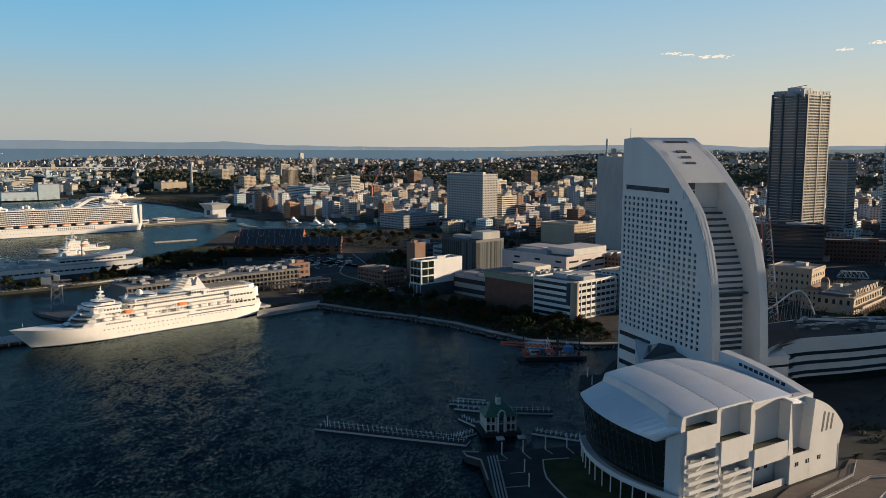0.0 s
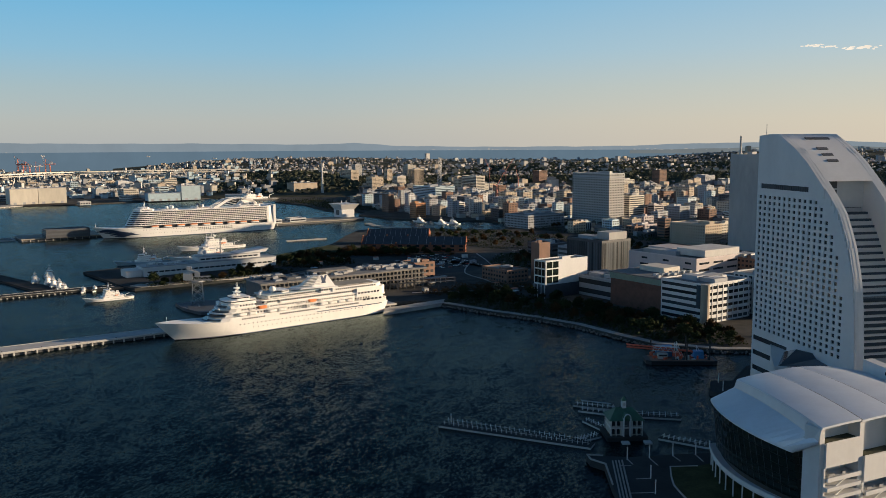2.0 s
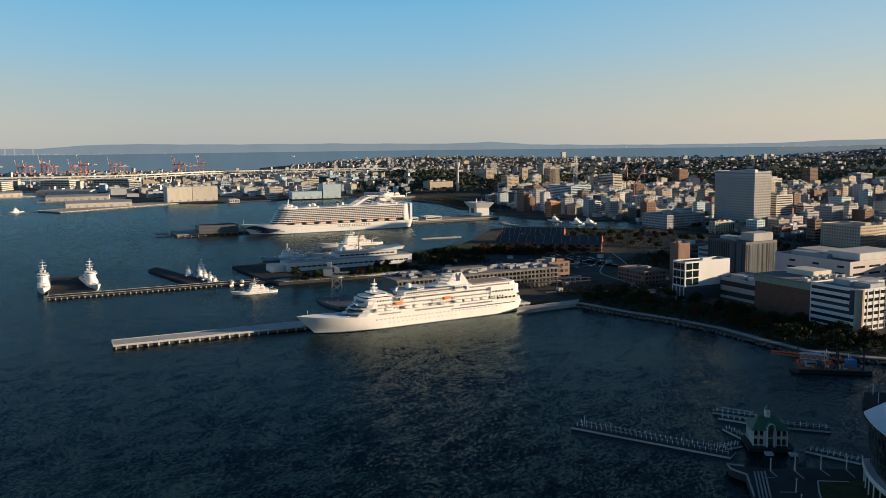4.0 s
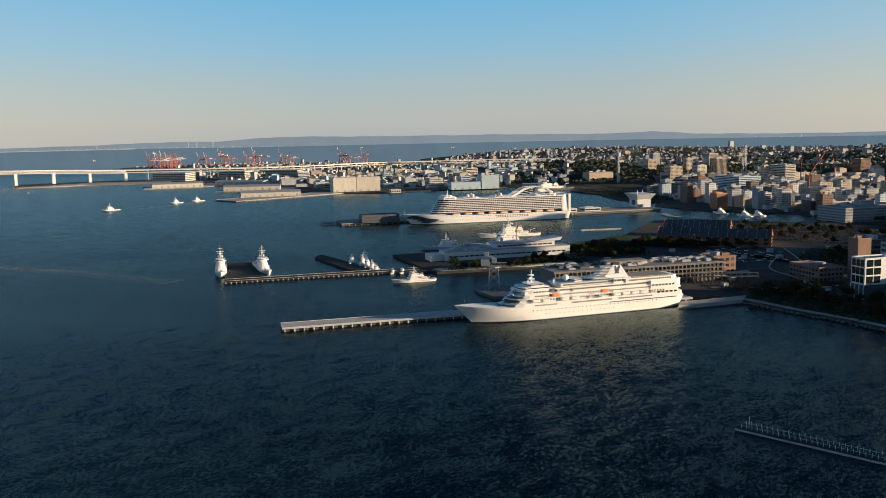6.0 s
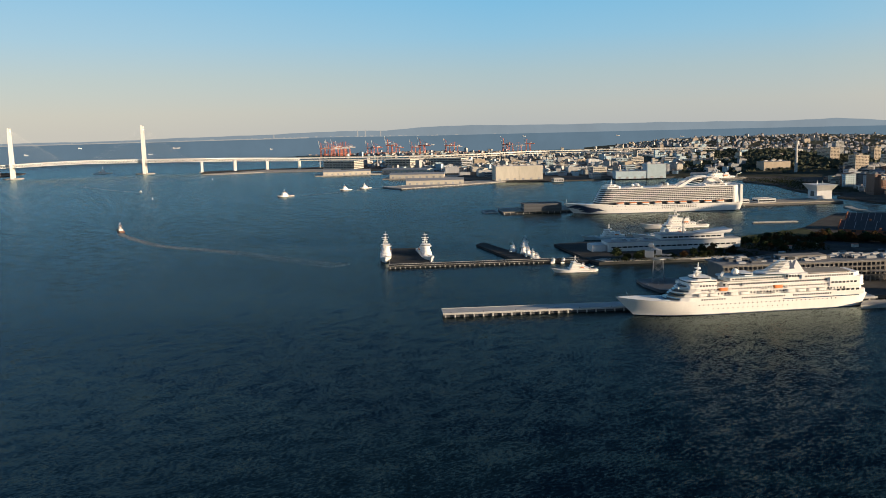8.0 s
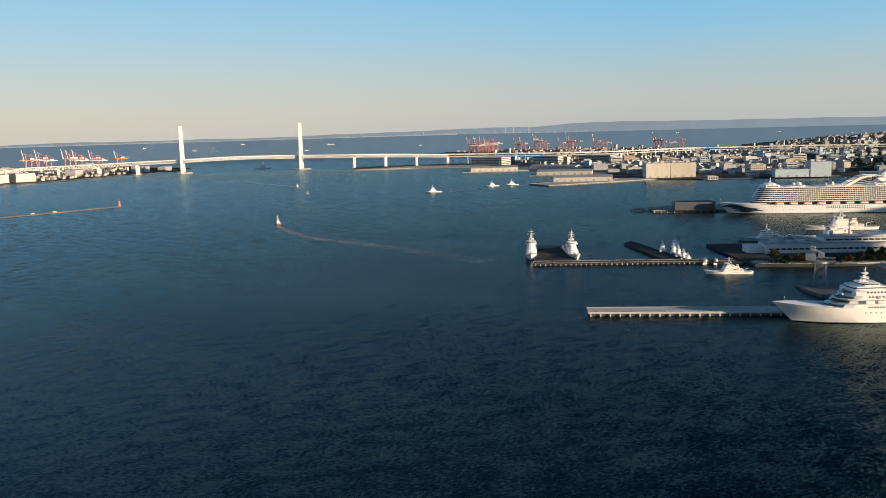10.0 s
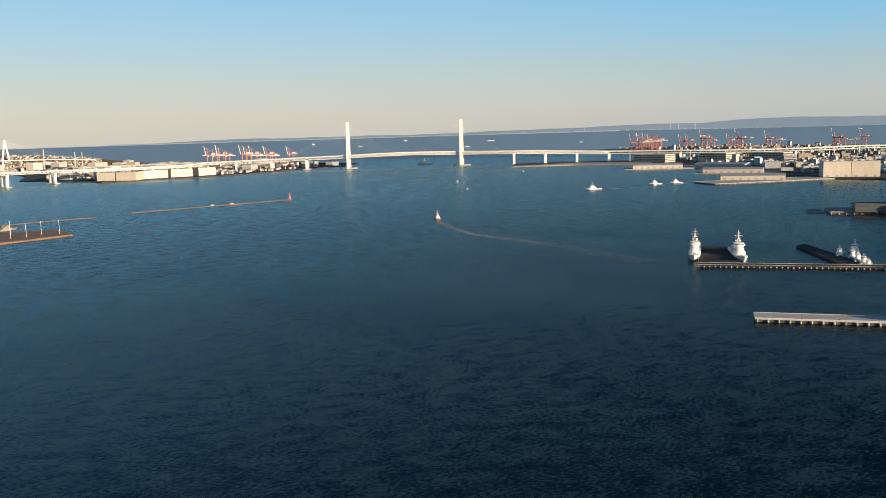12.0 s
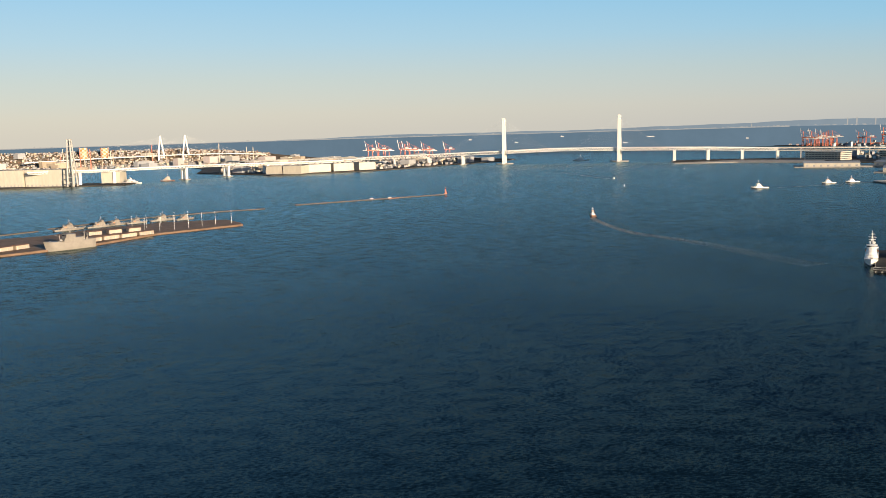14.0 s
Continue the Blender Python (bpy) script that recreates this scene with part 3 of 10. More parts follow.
# ---- convention hall ----
def build_hall():
    hall = thing("convention_hall", "white convention hall with shell roof, deep bays and dark glass front", "convention hall", at(20, 340, 3.0))
    ox, oy, oz = 20.0, 340.0, 3.0
    L = Vector((0.656, 0.755))
    INN = Vector((-0.755, 0.656))
    C = [Vector((6.2, 311.6)), Vector((19.0, 325.1)), Vector((32.1, 338.9)), Vector((48.3, 356.0))]
    ledge = (35.0, 27.7, 21.0, 14.6)
    top = (40.6, 40.8, 39.8, 36.6)
    span = (18.6, 19.0, 23.4, 13.4)

    def pl(p, z):
        return (p.x - ox, p.y - oy, z - oz)

    def block(k, s0, s1, d0, d1, z0, z1, g=None):
        """A block on bay k: s along its sunlit face, d inwards."""
        g = g or Geo()
        q = [C[k] + L * s + INN * d for s, d in ((s0, d0), (s1, d0), (s1, d1), (s0, d1))]
        return g.prism([(p.x - ox, p.y - oy) for p in q], z0 - oz, z1 - oz)

    def slanted(outline, d0, d1, k=3):
        """A slice of bay k's wall with an outline in (s, z)."""
        n = len(outline)
        a = [pl(C[k] + L * s + INN * d0, z) for s, z in outline]
        b = [pl(C[k] + L * s + INN * d1, z) for s, z in outline]
        return Geo().add(a + b, [tuple(range(n)), tuple(range(2 * n - 1, n - 1, -1))] + [(i, n + i, n + (i + 1) % n, (i + 1) % n) for i in range(n)])

    for k in range(4):
        s1 = span[k]
        low = (26.5, 18.6, 14.2, 3.0)[k]
        if k < 3:
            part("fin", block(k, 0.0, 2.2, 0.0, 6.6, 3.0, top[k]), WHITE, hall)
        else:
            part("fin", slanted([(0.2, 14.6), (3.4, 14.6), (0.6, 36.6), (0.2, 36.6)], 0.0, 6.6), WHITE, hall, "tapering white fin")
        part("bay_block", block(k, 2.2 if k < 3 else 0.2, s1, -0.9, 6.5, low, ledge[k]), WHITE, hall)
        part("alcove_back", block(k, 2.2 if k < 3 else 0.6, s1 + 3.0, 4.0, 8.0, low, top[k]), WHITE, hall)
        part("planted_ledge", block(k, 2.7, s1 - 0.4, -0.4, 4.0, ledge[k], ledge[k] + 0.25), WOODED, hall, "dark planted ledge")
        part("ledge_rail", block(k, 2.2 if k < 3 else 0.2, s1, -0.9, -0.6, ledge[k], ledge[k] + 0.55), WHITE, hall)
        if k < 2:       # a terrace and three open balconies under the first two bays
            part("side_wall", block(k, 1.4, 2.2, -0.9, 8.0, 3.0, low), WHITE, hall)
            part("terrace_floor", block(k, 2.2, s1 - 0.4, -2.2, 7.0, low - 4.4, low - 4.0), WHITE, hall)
            part("recess_wall", block(k, 2.2, s1 - 0.2, 4.6, 5.4, low - 4.4, low), WHITE, hall)
            part("terrace_parapet", block(k, 1.6, s1 - 0.4, -2.5, -2.2, low - 4.4, low - 2.9), WHITE, hall)
            for j in range(5):
                z = low - 7.8 - j * 3.2
                if z < 2.2:
                    break
                part("balcony", block(k, 1.6, s1 - 0.4, -2.6 - 0.25 * j, 4.6, z, z + 1.35), WHITE, hall)
                part("balcony_glass", block(k, 2.4, s1 - 0.8, 1.6, 2.0, z + 1.35, z + 3.2), GLASS, hall)
                part("stair_brace", Geo().tube(pl(C[k] + L * 6.5 - INN * 1.7, z + 1.3), pl(C[k] + L * 11.0 - INN * 1.7, z + 3.2), 0.28, sides=5), WHITESTEEL, hall)
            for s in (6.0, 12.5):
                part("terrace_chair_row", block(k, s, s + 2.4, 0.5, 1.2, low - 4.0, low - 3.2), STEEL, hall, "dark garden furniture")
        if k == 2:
            part("side_wall", block(k, 1.4, 2.2, -0.9, 8.0, 3.0, low), WHITE, hall)
            part("recess_wall", block(k, 2.2, s1, 5.0, 6.0, 3.0, low), WHITE, hall)
            for s in (12.0, 17.0):
                part("small_window", block(k, s, s + 2.0, 4.94, 5.2, 9.2, 10.8), GLASS, hall)
            part("parapet", block(k, 2.2, s1 - 1.0, -0.9, -0.6, 3.0, 6.2), WHITE, hall)
    for s in (3.6, 10.8, 18.8):
        part("small_window", block(3, s, s + 2.4, -0.96, -0.6, 9.8, 11.6), GLASS, hall)
        part("window_mullion", block(3, s + 1.1, s + 1.3, -1.02, -0.9, 9.8, 11.6), WHITE, hall)
    part("wall_foot", block(3, 13.0, 34.6, -0.9, 6.0, 3.0, 14.6), WHITE, hall)
    # tall end wall with a curved top, a leaning edge and three slits
    part("end_wall", slanted([(12.8, 14.6), (34.6, 14.6), (36.7, 21.0), (35.2, 23.4), (33.0, 25.6), (30.5, 28.0), (28.0, 29.9), (25.0, 31.8), (22.0, 33.4), (18.5, 34.9), (15.5, 36.0)], -0.9, 6.6), WHITE, hall)
    for s in (20.6, 23.6, 26.6):
        part("slit_window", slanted([(s, 21.2), (s + 1.3, 21.2), (s + 2.6, 29.6 - (s - 20) * 0.3), (s + 1.3, 29.9 - (s - 20) * 0.3)], -0.96, -0.5), DARKWALL, hall, "tall slanted slit window")
    part("service_door", block(3, 34.7, 35.6, 0.5, 5.5, 3.2, 13.5), SHEDGREY, hall, "grey roller door at the end")
    part("downpipe", Geo().tube(pl(C[3] + L * 34.0 - INN * 1.1, 3), pl(C[3] + L * 34.0 - INN * 1.1, 14), 0.14, sides=5), STEEL, hall)
    # long back wall that rises behind the roof, with small dark windows
    p0, p1 = Vector((23.6, 409.0)), C[3] + L * 17.0 + INN * 5.0
    w = (p1 - p0).normalized()
    q = Vector((-w.y, w.x))
    run = (p1 - p0).length
    prof = [(0, 43.6), (0.25, 42.8), (0.5, 41.2), (0.75, 39.0), (1.0, 36.2), (1.0, 3), (0, 3)]
    outline = [(u * run, z) for u, z in prof]
    n = len(outline)
    part("back_wall", Geo().add([pl(p0 + w * s, z) for s, z in outline] + [pl(p0 + w * s + q * 5, z) for s, z in outline],
                                [tuple(range(n)), tuple(range(2 * n - 1, n - 1, -1))] + [(i, n + i, n + (i + 1) % n, (i + 1) % n) for i in range(n)]), WHITE, hall)
    for k in range(9):
        s = run * (0.25 + 0.062 * k)
        c = p0 + w * s - q * 0.1
        d = c + w * 2.1
        z = 39.6 - k * 0.33
        v = [pl(c, z), pl(d, z - 0.2), pl(d, z + 1.2), pl(c, z + 1.4)]
        v += [pl(c + q * .4, z), pl(d + q * .4, z - 0.2), pl(d + q * .4, z + 1.2), pl(c + q * .4, z + 1.4)]
        part("clerestory_window", Geo().add(v, [(0, 1, 2, 3), (4, 7, 6, 5), (0, 4, 5, 1), (1, 5, 6, 2), (2, 6, 7, 3), (3, 7, 4, 0)]), GLASS, hall)

    # roof shells: slightly domed strips from the back edge to the top of each bay
    def shell(name, a0, a1, b0, b1, rise, material, label="", thick=0.8, nu=14, nv=8, crown=0.22):
        g = Geo()
        rows = []
        for i in range(nu + 1):
            u = i / nu
            for j in range(nv + 1):
                v = j / nv
                p = (Vector(a0).lerp(Vector(a1), v)).lerp(Vector(b0).lerp(Vector(b1), v), u)
                p.z += rise * 4 * u * (1 - u) + crown * 4 * v * (1 - v)
                rows.append((p.x - ox, p.y - oy, p.z - oz))
        m = len(rows)
        f = []
        for i in range(nu):
            for j in range(nv):
                k = i * (nv + 1) + j
                f.append((k, k + 1, k + nv + 2, k + nv + 1))
        f2 = [tuple(m + t for t in reversed(q)) for q in f]
        rim = [i * (nv + 1) for i in range(nu + 1)] + [nu * (nv + 1) + j for j in range(1, nv + 1)] + [i * (nv + 1) + nv for i in range(nu - 1, -1, -1)] + [j for j in range(nv - 1, 0, -1)]
        side = [(rim[i], m + rim[i], m + rim[(i + 1) % len(rim)], rim[(i + 1) % len(rim)]) for i in range(len(rim))]
        g.add(rows + [(x, y, z - thick) for x, y, z in rows], f + f2 + side)
        return part(name, g, material, hall, label, smooth=True)

    backline = [(-26.0, 376.0, 38.0), (-14.0, 388.0, 39.4), (-2.0, 399.0, 40.2), (11.0, 403.0, 40.6), (26.0, 408.0, 38.0)]
    front = [C[k] - L * 0.3 - INN * 0.7 for k in range(4)] + [C[3] + L * 17.0 + INN * 3.0]
    fz = [(41.2, 42.0), (41.5, 41.9), (40.6, 40.4), (37.4, 33.2)]
    for k in range(4):
        b0, b1 = Vector(backline[k]), Vector(backline[k + 1])
        f0, f1 = Vector((*front[k], fz[k][0])), Vector((*front[k + 1], fz[k][1]))
        gap = (b1 - b0).normalized() * 0.26
        shell("roof_shell", b0 + gap, b1 - gap, f0 + gap, f1 - gap, 1.3 if k < 3 else 0.5, HALLROOF)
        if k < 3:
            drop = Vector((0, 0, 0.25))
            shell("roof_seam", b1 - gap * 1.6 - drop, b1 + gap * 1.6 - drop, f1 - gap * 1.6 - drop, f1 + gap * 1.6 - drop, 1.3, DARKWALL, "dark joint between two roof shells", thick=0.3, nv=1, crown=0)
    # lower eave shell over the glass front, bowed outwards, and the step up to the roof
    eave, upper, edge = [], [], []
    b0, f0 = Vector(backline[0]), Vector((*front[0], fz[0][0]))
    for i in range(17):
        u = i / 16
        bow = 4 * u * (1 - u)
        eave.append(Vector((-35.5, 367.6, 30.8)).lerp(Vector((-2.6, 317.6, 29.8)), u) + Vector((-4.7, -3.2, 0.5)) * bow)
        edge.append(b0.lerp(f0, u) + Vector((0, 0, 1.3 * bow - 0.4)))
        upper.append(b0.lerp(f0, u) + Vector((-0.9, -0.6, 1.3 * bow - 3.4 - 1.2 * u)))
    m = len(eave)
    pts = [(p.x - ox, p.y - oy, p.z - oz) for p in eave + upper]
    low = [(x, y, z - 0.8) for x, y, z in pts]
    f = [(i, i + 1, m + 1 + i, m + i) for i in range(m - 1)]
    f += [tuple(2 * m + t for t in reversed(q)) for q in f] + [(i, 2 * m + i, 2 * m + 1 + i, i + 1) for i in range(m - 1)] + [(m + i, m + 1 + i, 3 * m + 1 + i, 3 * m + i) for i in range(m - 1)]
    f += [(0, m, 3 * m, 2 * m), (m - 1, 3 * m - 1, 4 * m - 1, 2 * m - 1)]
    part("eave_shell", Geo().add(pts + low, f), HALLROOF, hall)
    part("roof_step", Geo().add([(p.x - ox, p.y - oy, p.z - oz - 0.3) for p in upper] + [(p.x - ox, p.y - oy, p.z - oz) for p in edge], [(i, i + 1, m + 1 + i, m + i) for i in range(m - 1)]), WHITE, hall)
    # leaning glass front in panels
    foot = []
    for i in range(17):
        u = i / 16
        foot.append(Vector((-32.0, 364.0, 11.5)).lerp(Vector((0.6, 318.0, 11.5)), u) + Vector((-4.0, -2.8, 0)) * 4 * u * (1 - u))
    back_in = Vector((1.0, 0.7, -0.9))
    for i in range(16):
        t0, t1 = eave[i] + back_in, eave[i + 1] + back_in
        b0, b1 = foot[i], foot[i + 1]
        for j in range(5):
            u0, u1 = j / 5 + 0.008, (j + 1) / 5 - 0.008
            v = [b0.lerp(t0, u0), b1.lerp(t1, u0), b1.lerp(t1, u1), b0.lerp(t0, u1)]
            v = [(p.x - ox, p.y - oy, p.z - oz) for p in v]
            part("glass_panel", Geo().add(v + [(x + 0.3, y + 0.2, z) for x, y, z in v], [(0, 1, 2, 3), (4, 7, 6, 5), (0, 4, 5, 1), (1, 5, 6, 2), (2, 6, 7, 3), (3, 7, 4, 0)]), HALLGLASS, hall)
        part("mullion", Geo().tube((b0.x - ox - 0.05, b0.y - oy - 0.05, b0.z - oz), (t0.x - ox - 0.05, t0.y - oy - 0.05, t0.z - oz), 0.09, sides=4), DARKWALL, hall)
    # glazed return between the corner and the first bay
    r0, r1 = Vector((0.6, 318.0)), Vector((5.6, 317.2))
    for j in range(7):
        z0 = 11.5 + j * 2.7
        for i in range(4):
            a0, a1 = r0.lerp(r1, i / 4), r0.lerp(r1, (i + 0.94) / 4)
            a0, a1 = a0 + Vector((-0.5, -0.05)) * j * (1 - i / 4), a1 + Vector((-0.5, -0.05)) * j * (1 - (i + 0.94) / 4)
            part("glass_panel", Geo().prism([(a0.x - ox, a0.y - oy), (a1.x - ox, a1.y - oy), (a1.x - ox, a1.y - oy + 0.3), (a0.x - ox, a0.y - oy + 0.3)], z0 - oz, z0 - oz + 2.5), HALLGLASS, hall)
        part("floor_band", Geo().prism([(r0.x - ox, r0.y - oy - 0.1), (r1.x - ox, r1.y - oy - 0.1), (r1.x - ox, r1.y - oy + 0.3), (r0.x - ox, r0.y - oy + 0.3)], z0 - oz - 0.2, z0 - oz), STEEL, hall)
    part("eave_return", Geo().add([pl(eave[-1].xy, 29.8), pl(Vector((5.8, 316.8)), 33.0), pl(upper[-1].xy, upper[-1].z), pl(eave[-1].xy, 29.0), pl(Vector((5.8, 316.8)), 32.2), pl(upper[-1].xy, upper[-1].z - 0.8)],
                                  [(0, 1, 2), (5, 4, 3), (0, 3, 4, 1), (1, 4, 5, 2), (2, 5, 3, 0)]), HALLROOF, hall)
    part("corner_pier", block(0, -0.02, 2.15, 0.02, 7.0, 3.0, 36.0), WHITE, hall)
    # curved balcony walk round the glass front, on posts
    walk_in, walk_out = [], []
    for i in range(25):
        u = i / 24
        bow = 4 * u * (1 - u)
        p = Vector((-35.5, 368.0)).lerp(Vector((8.6, 306.5)), u) + Vector((-8.6, -6.3)) * bow
        walk_out.append(p)
        walk_in.append(p + Vector((3.4, 2.5)))
    ring = ([(p.x - ox, p.y - oy) for p in walk_out] + [(p.x - ox, p.y - oy) for p in walk_in[::-1]])[::-1]
    part("balcony_deck", Geo().prism(ring, 7.6, 8.3), PALE, hall)
    rail = [(p.x - ox, p.y - oy) for p in walk_out] + [(p.x - ox + 0.35, p.y - oy + 0.25) for p in walk_out[::-1]]
    part("balcony_parapet", Geo().prism(rail[::-1], 8.3, 9.6), WHITE, hall)
    for i in range(1, 24, 2):
        p = walk_out[i] + Vector((0.9, 0.7))
        part("post", Geo().tube((p.x - ox, p.y - oy, 0), (p.x - ox, p.y - oy, 7.6), 0.28, sides=8), WHITE, hall)
    # solid fill behind the glass; the unlit interior's darkness is put into its colour
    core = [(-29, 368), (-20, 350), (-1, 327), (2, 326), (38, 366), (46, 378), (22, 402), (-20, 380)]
    part("core", Geo().prism([(x - ox, y - oy) for x, y in core], 0.0, 27.0), DARKWALL, hall, "dark solid standing in for the unlit interior behind the glass")
    return hall


build_hall()

# pedestrian deck, ramps and rails beside the hall
DECKTILE = surface("brown_deck_tile", (0.13, 0.105, 0.088), 0.85, vary=0.18, size=6, grain=0.9)
slab("terrace_deck", [(38, 330), (49, 352), (74, 380), (78, 392), (150, 404), (170, 380), (118, 352), (70, 322), (46, 312)], 3.5, DECKTILE, "brown tiled pedestrian deck", base=3.0, category="deck")


def build_rail(label, pts, z):
    """A white handrail in straight runs between posts."""
    r = thing("deck_rail", label, "railing", pose(pts[0][0], pts[0][1], z), "deck rails")
    for (x0, y0), (x1, y1) in zip(pts, pts[1:]):
        a = Vector((x1 - x0, y1 - y0, 0))
        o = Vector((x0 - pts[0][0], y0 - pts[0][1], 0))
        n = max(2, int(a.length / 2.2))
        for h in (0.55, 1.15):
            part("rail", Geo().tube(o + Vector((0, 0, h)), o + a + Vector((0, 0, h)), 0.07, sides=4), WHITE, r)
        for j in range(n):
            p = o + a * (j / n)
            part("rail_post", Geo().tube(p, p + Vector((0, 0, 1.15)), 0.07, sides=4), WHITE, r)
        part("kerb", Geo().prism([(o.x, o.y), (o.x + a.x, o.y + a.y), (o.x + a.x - 0.3, o.y + a.y + 0.3), (o.x - 0.3, o.y + 0.3)], 0.0, 0.3), CONCRETE, r)


build_rail("white handrail along the pedestrian deck", [(50, 330), (66, 350), (82, 371), (104, 380), (140, 388)], 3.5)
build_rail("white handrail along the ramp", [(56, 344), (76, 372), (80, 388)], 3.5)
build_rail("white handrail beside the stair", [(58, 322), (74, 340), (88, 356), (120, 366)], 3.5)
def build_escalator():
    e = thing("escalator", "covered dark escalator beside the deck", "escalator", at(78, 338, 3.5, 0.6, 0.8))
    part("truss", Geo().add([(0, -1.5, 0), (20, -1.5, 5), (20, 1.5, 5), (0, 1.5, 0), (0, -1.5, 1.0), (20, -1.5, 6.2), (20, 1.5, 6.2), (0, 1.5, 1.0)],
                            [(0, 3, 2, 1), (4, 5, 6, 7), (0, 1, 5, 4), (1, 2, 6, 5), (2, 3, 7, 6), (3, 0, 4, 7)]), STEEL, e)
    for y in (-1.5, 1.5):
        part("balustrade", Geo().tube((0, y, 1.9), (20, y, 7.1), 0.14, sides=5), WHITE, e)
    part("pier", Geo().box(17, -0.8, 0, 18.5, 0.8, 5.0), CONCRETE, e)


build_escalator()
# ---- ships ----
def hull_geo(length, beam, deck, bow_rise, bow_over, stern_over=2.0, entry=0.32, run=0.12, draught=2.0, n=44):
    """A ship's hull: x from the stern forwards, z from the waterline up."""
    g = Geo()
    rows = []
    for i in range(n + 1):
        u = i / n
        full = 1.0
        if u > 1 - entry:
            full = max(0.0, 1 - ((u - 1 + entry) / entry) ** 1.9)
        if u < run:
            full = 0.72 + 0.28 * math.sin(u / run * math.pi / 2)
        top_full = 1.0 if u < 1 - entry * 0.75 else max(0.0, 1 - ((u - 1 + entry * 0.75) / (entry * 0.75)) ** 2.4)
        if u < run:
            top_full = 0.8 + 0.2 * math.sin(u / run * math.pi / 2)
        z_top = deck + bow_rise * max(0.0, (u - 0.6) / 0.4) ** 1.6
        x_low = u * length
        x_top = -stern_over + u * (length + stern_over + bow_over)
        b = beam / 2
        row = []
        for h, f, x in ((-draught, full * 0.8, x_low), (0.0, full, x_low), (0.45, full * 0.55 + top_full * 0.45, x_low + (x_top - x_low) * 0.45), (1.0, top_full, x_top)):
            z = h if h <= 0 else h * z_top
            row.append((x, max(0.03, f * b), z))
        rows.append(row)
    verts = []
    for row in rows:
        verts += [(x, y, z) for x, y, z in row] + [(x, -y, z) for x, y, z in row]
    f = []
    for i in range(n):
        a, b = i * 8, i * 8 + 8
        for k in range(3):
            f.append((a + k, a + k + 1, b + k + 1, b + k))
            f.append((a + 4 + k, b + 4 + k, b + 5 + k, a + 5 + k))
        f.append((a + 3, a + 7, b + 7, b + 3))
    f.append((0, 4, 5, 6, 7, 3, 2, 1))
    return g.add(verts, f)


def deckhouse(g, x0, x1, half, z0, z1, nose=4.0, tail=2.0, rake=0.0):
    """A deck with rounded front (at x1) and slightly rounded back."""
    pts = []
    for k in range(7):
        a = -math.pi / 2 + math.pi * k / 6
        pts.append((x1 - nose + nose * math.cos(a), half * math.sin(a)))
    pts += [(x0 + tail, half), (x0, half * 0.7), (x0, -half * 0.7), (x0 + tail, -half)]
    top = [(x - rake if x > x1 - nose - 0.1 else x, y) for x, y in pts]
    return g.prism(pts, z0, z1, top)


def window_row(x0, x1, half, z, w, h, gap, depth=0.12):
    """Small dark panes along both sides of a deck."""
    g = Geo()
    x = x0
    while x < x1:
        for s in (-1, 1):
            g.box(x, min(s * (half - depth), s * (half + 0.04)), z, x + w, max(s * (half - depth), s * (half + 0.04)), z + h)
        x += w + gap
    return g


def rail_line(x0, x1, half, z, h=1.1, step=6.0):
    g = Geo()
    for s in (-1, 1):
        g.box(x0, s * half - 0.05, z + h - 0.1, x1, s * half + 0.05, z + h)
        x = x0
        while x <= x1:
            g.box(x - 0.05, s * half - 0.05, z, x + 0.05, s * half + 0.05, z + h)
            x += step
    return g


def lattice_mast(g, x, y, z0, z1, w):
    g.tube((x, y, z0), (x - 0.5, y, z1), w, w * 0.35)
    for k in range(3):
        z = z0 + (z1 - z0) * (0.45 + 0.2 * k)
        g.box(x - 0.25, y - w * (4.5 - k), z, x + 0.15, y + w * (4.5 - k), z + 0.25)
    g.tube((x + 2.5 * w, y, z0), (x, y, z0 + (z1 - z0) * 0.6), w * 0.4)
    return g


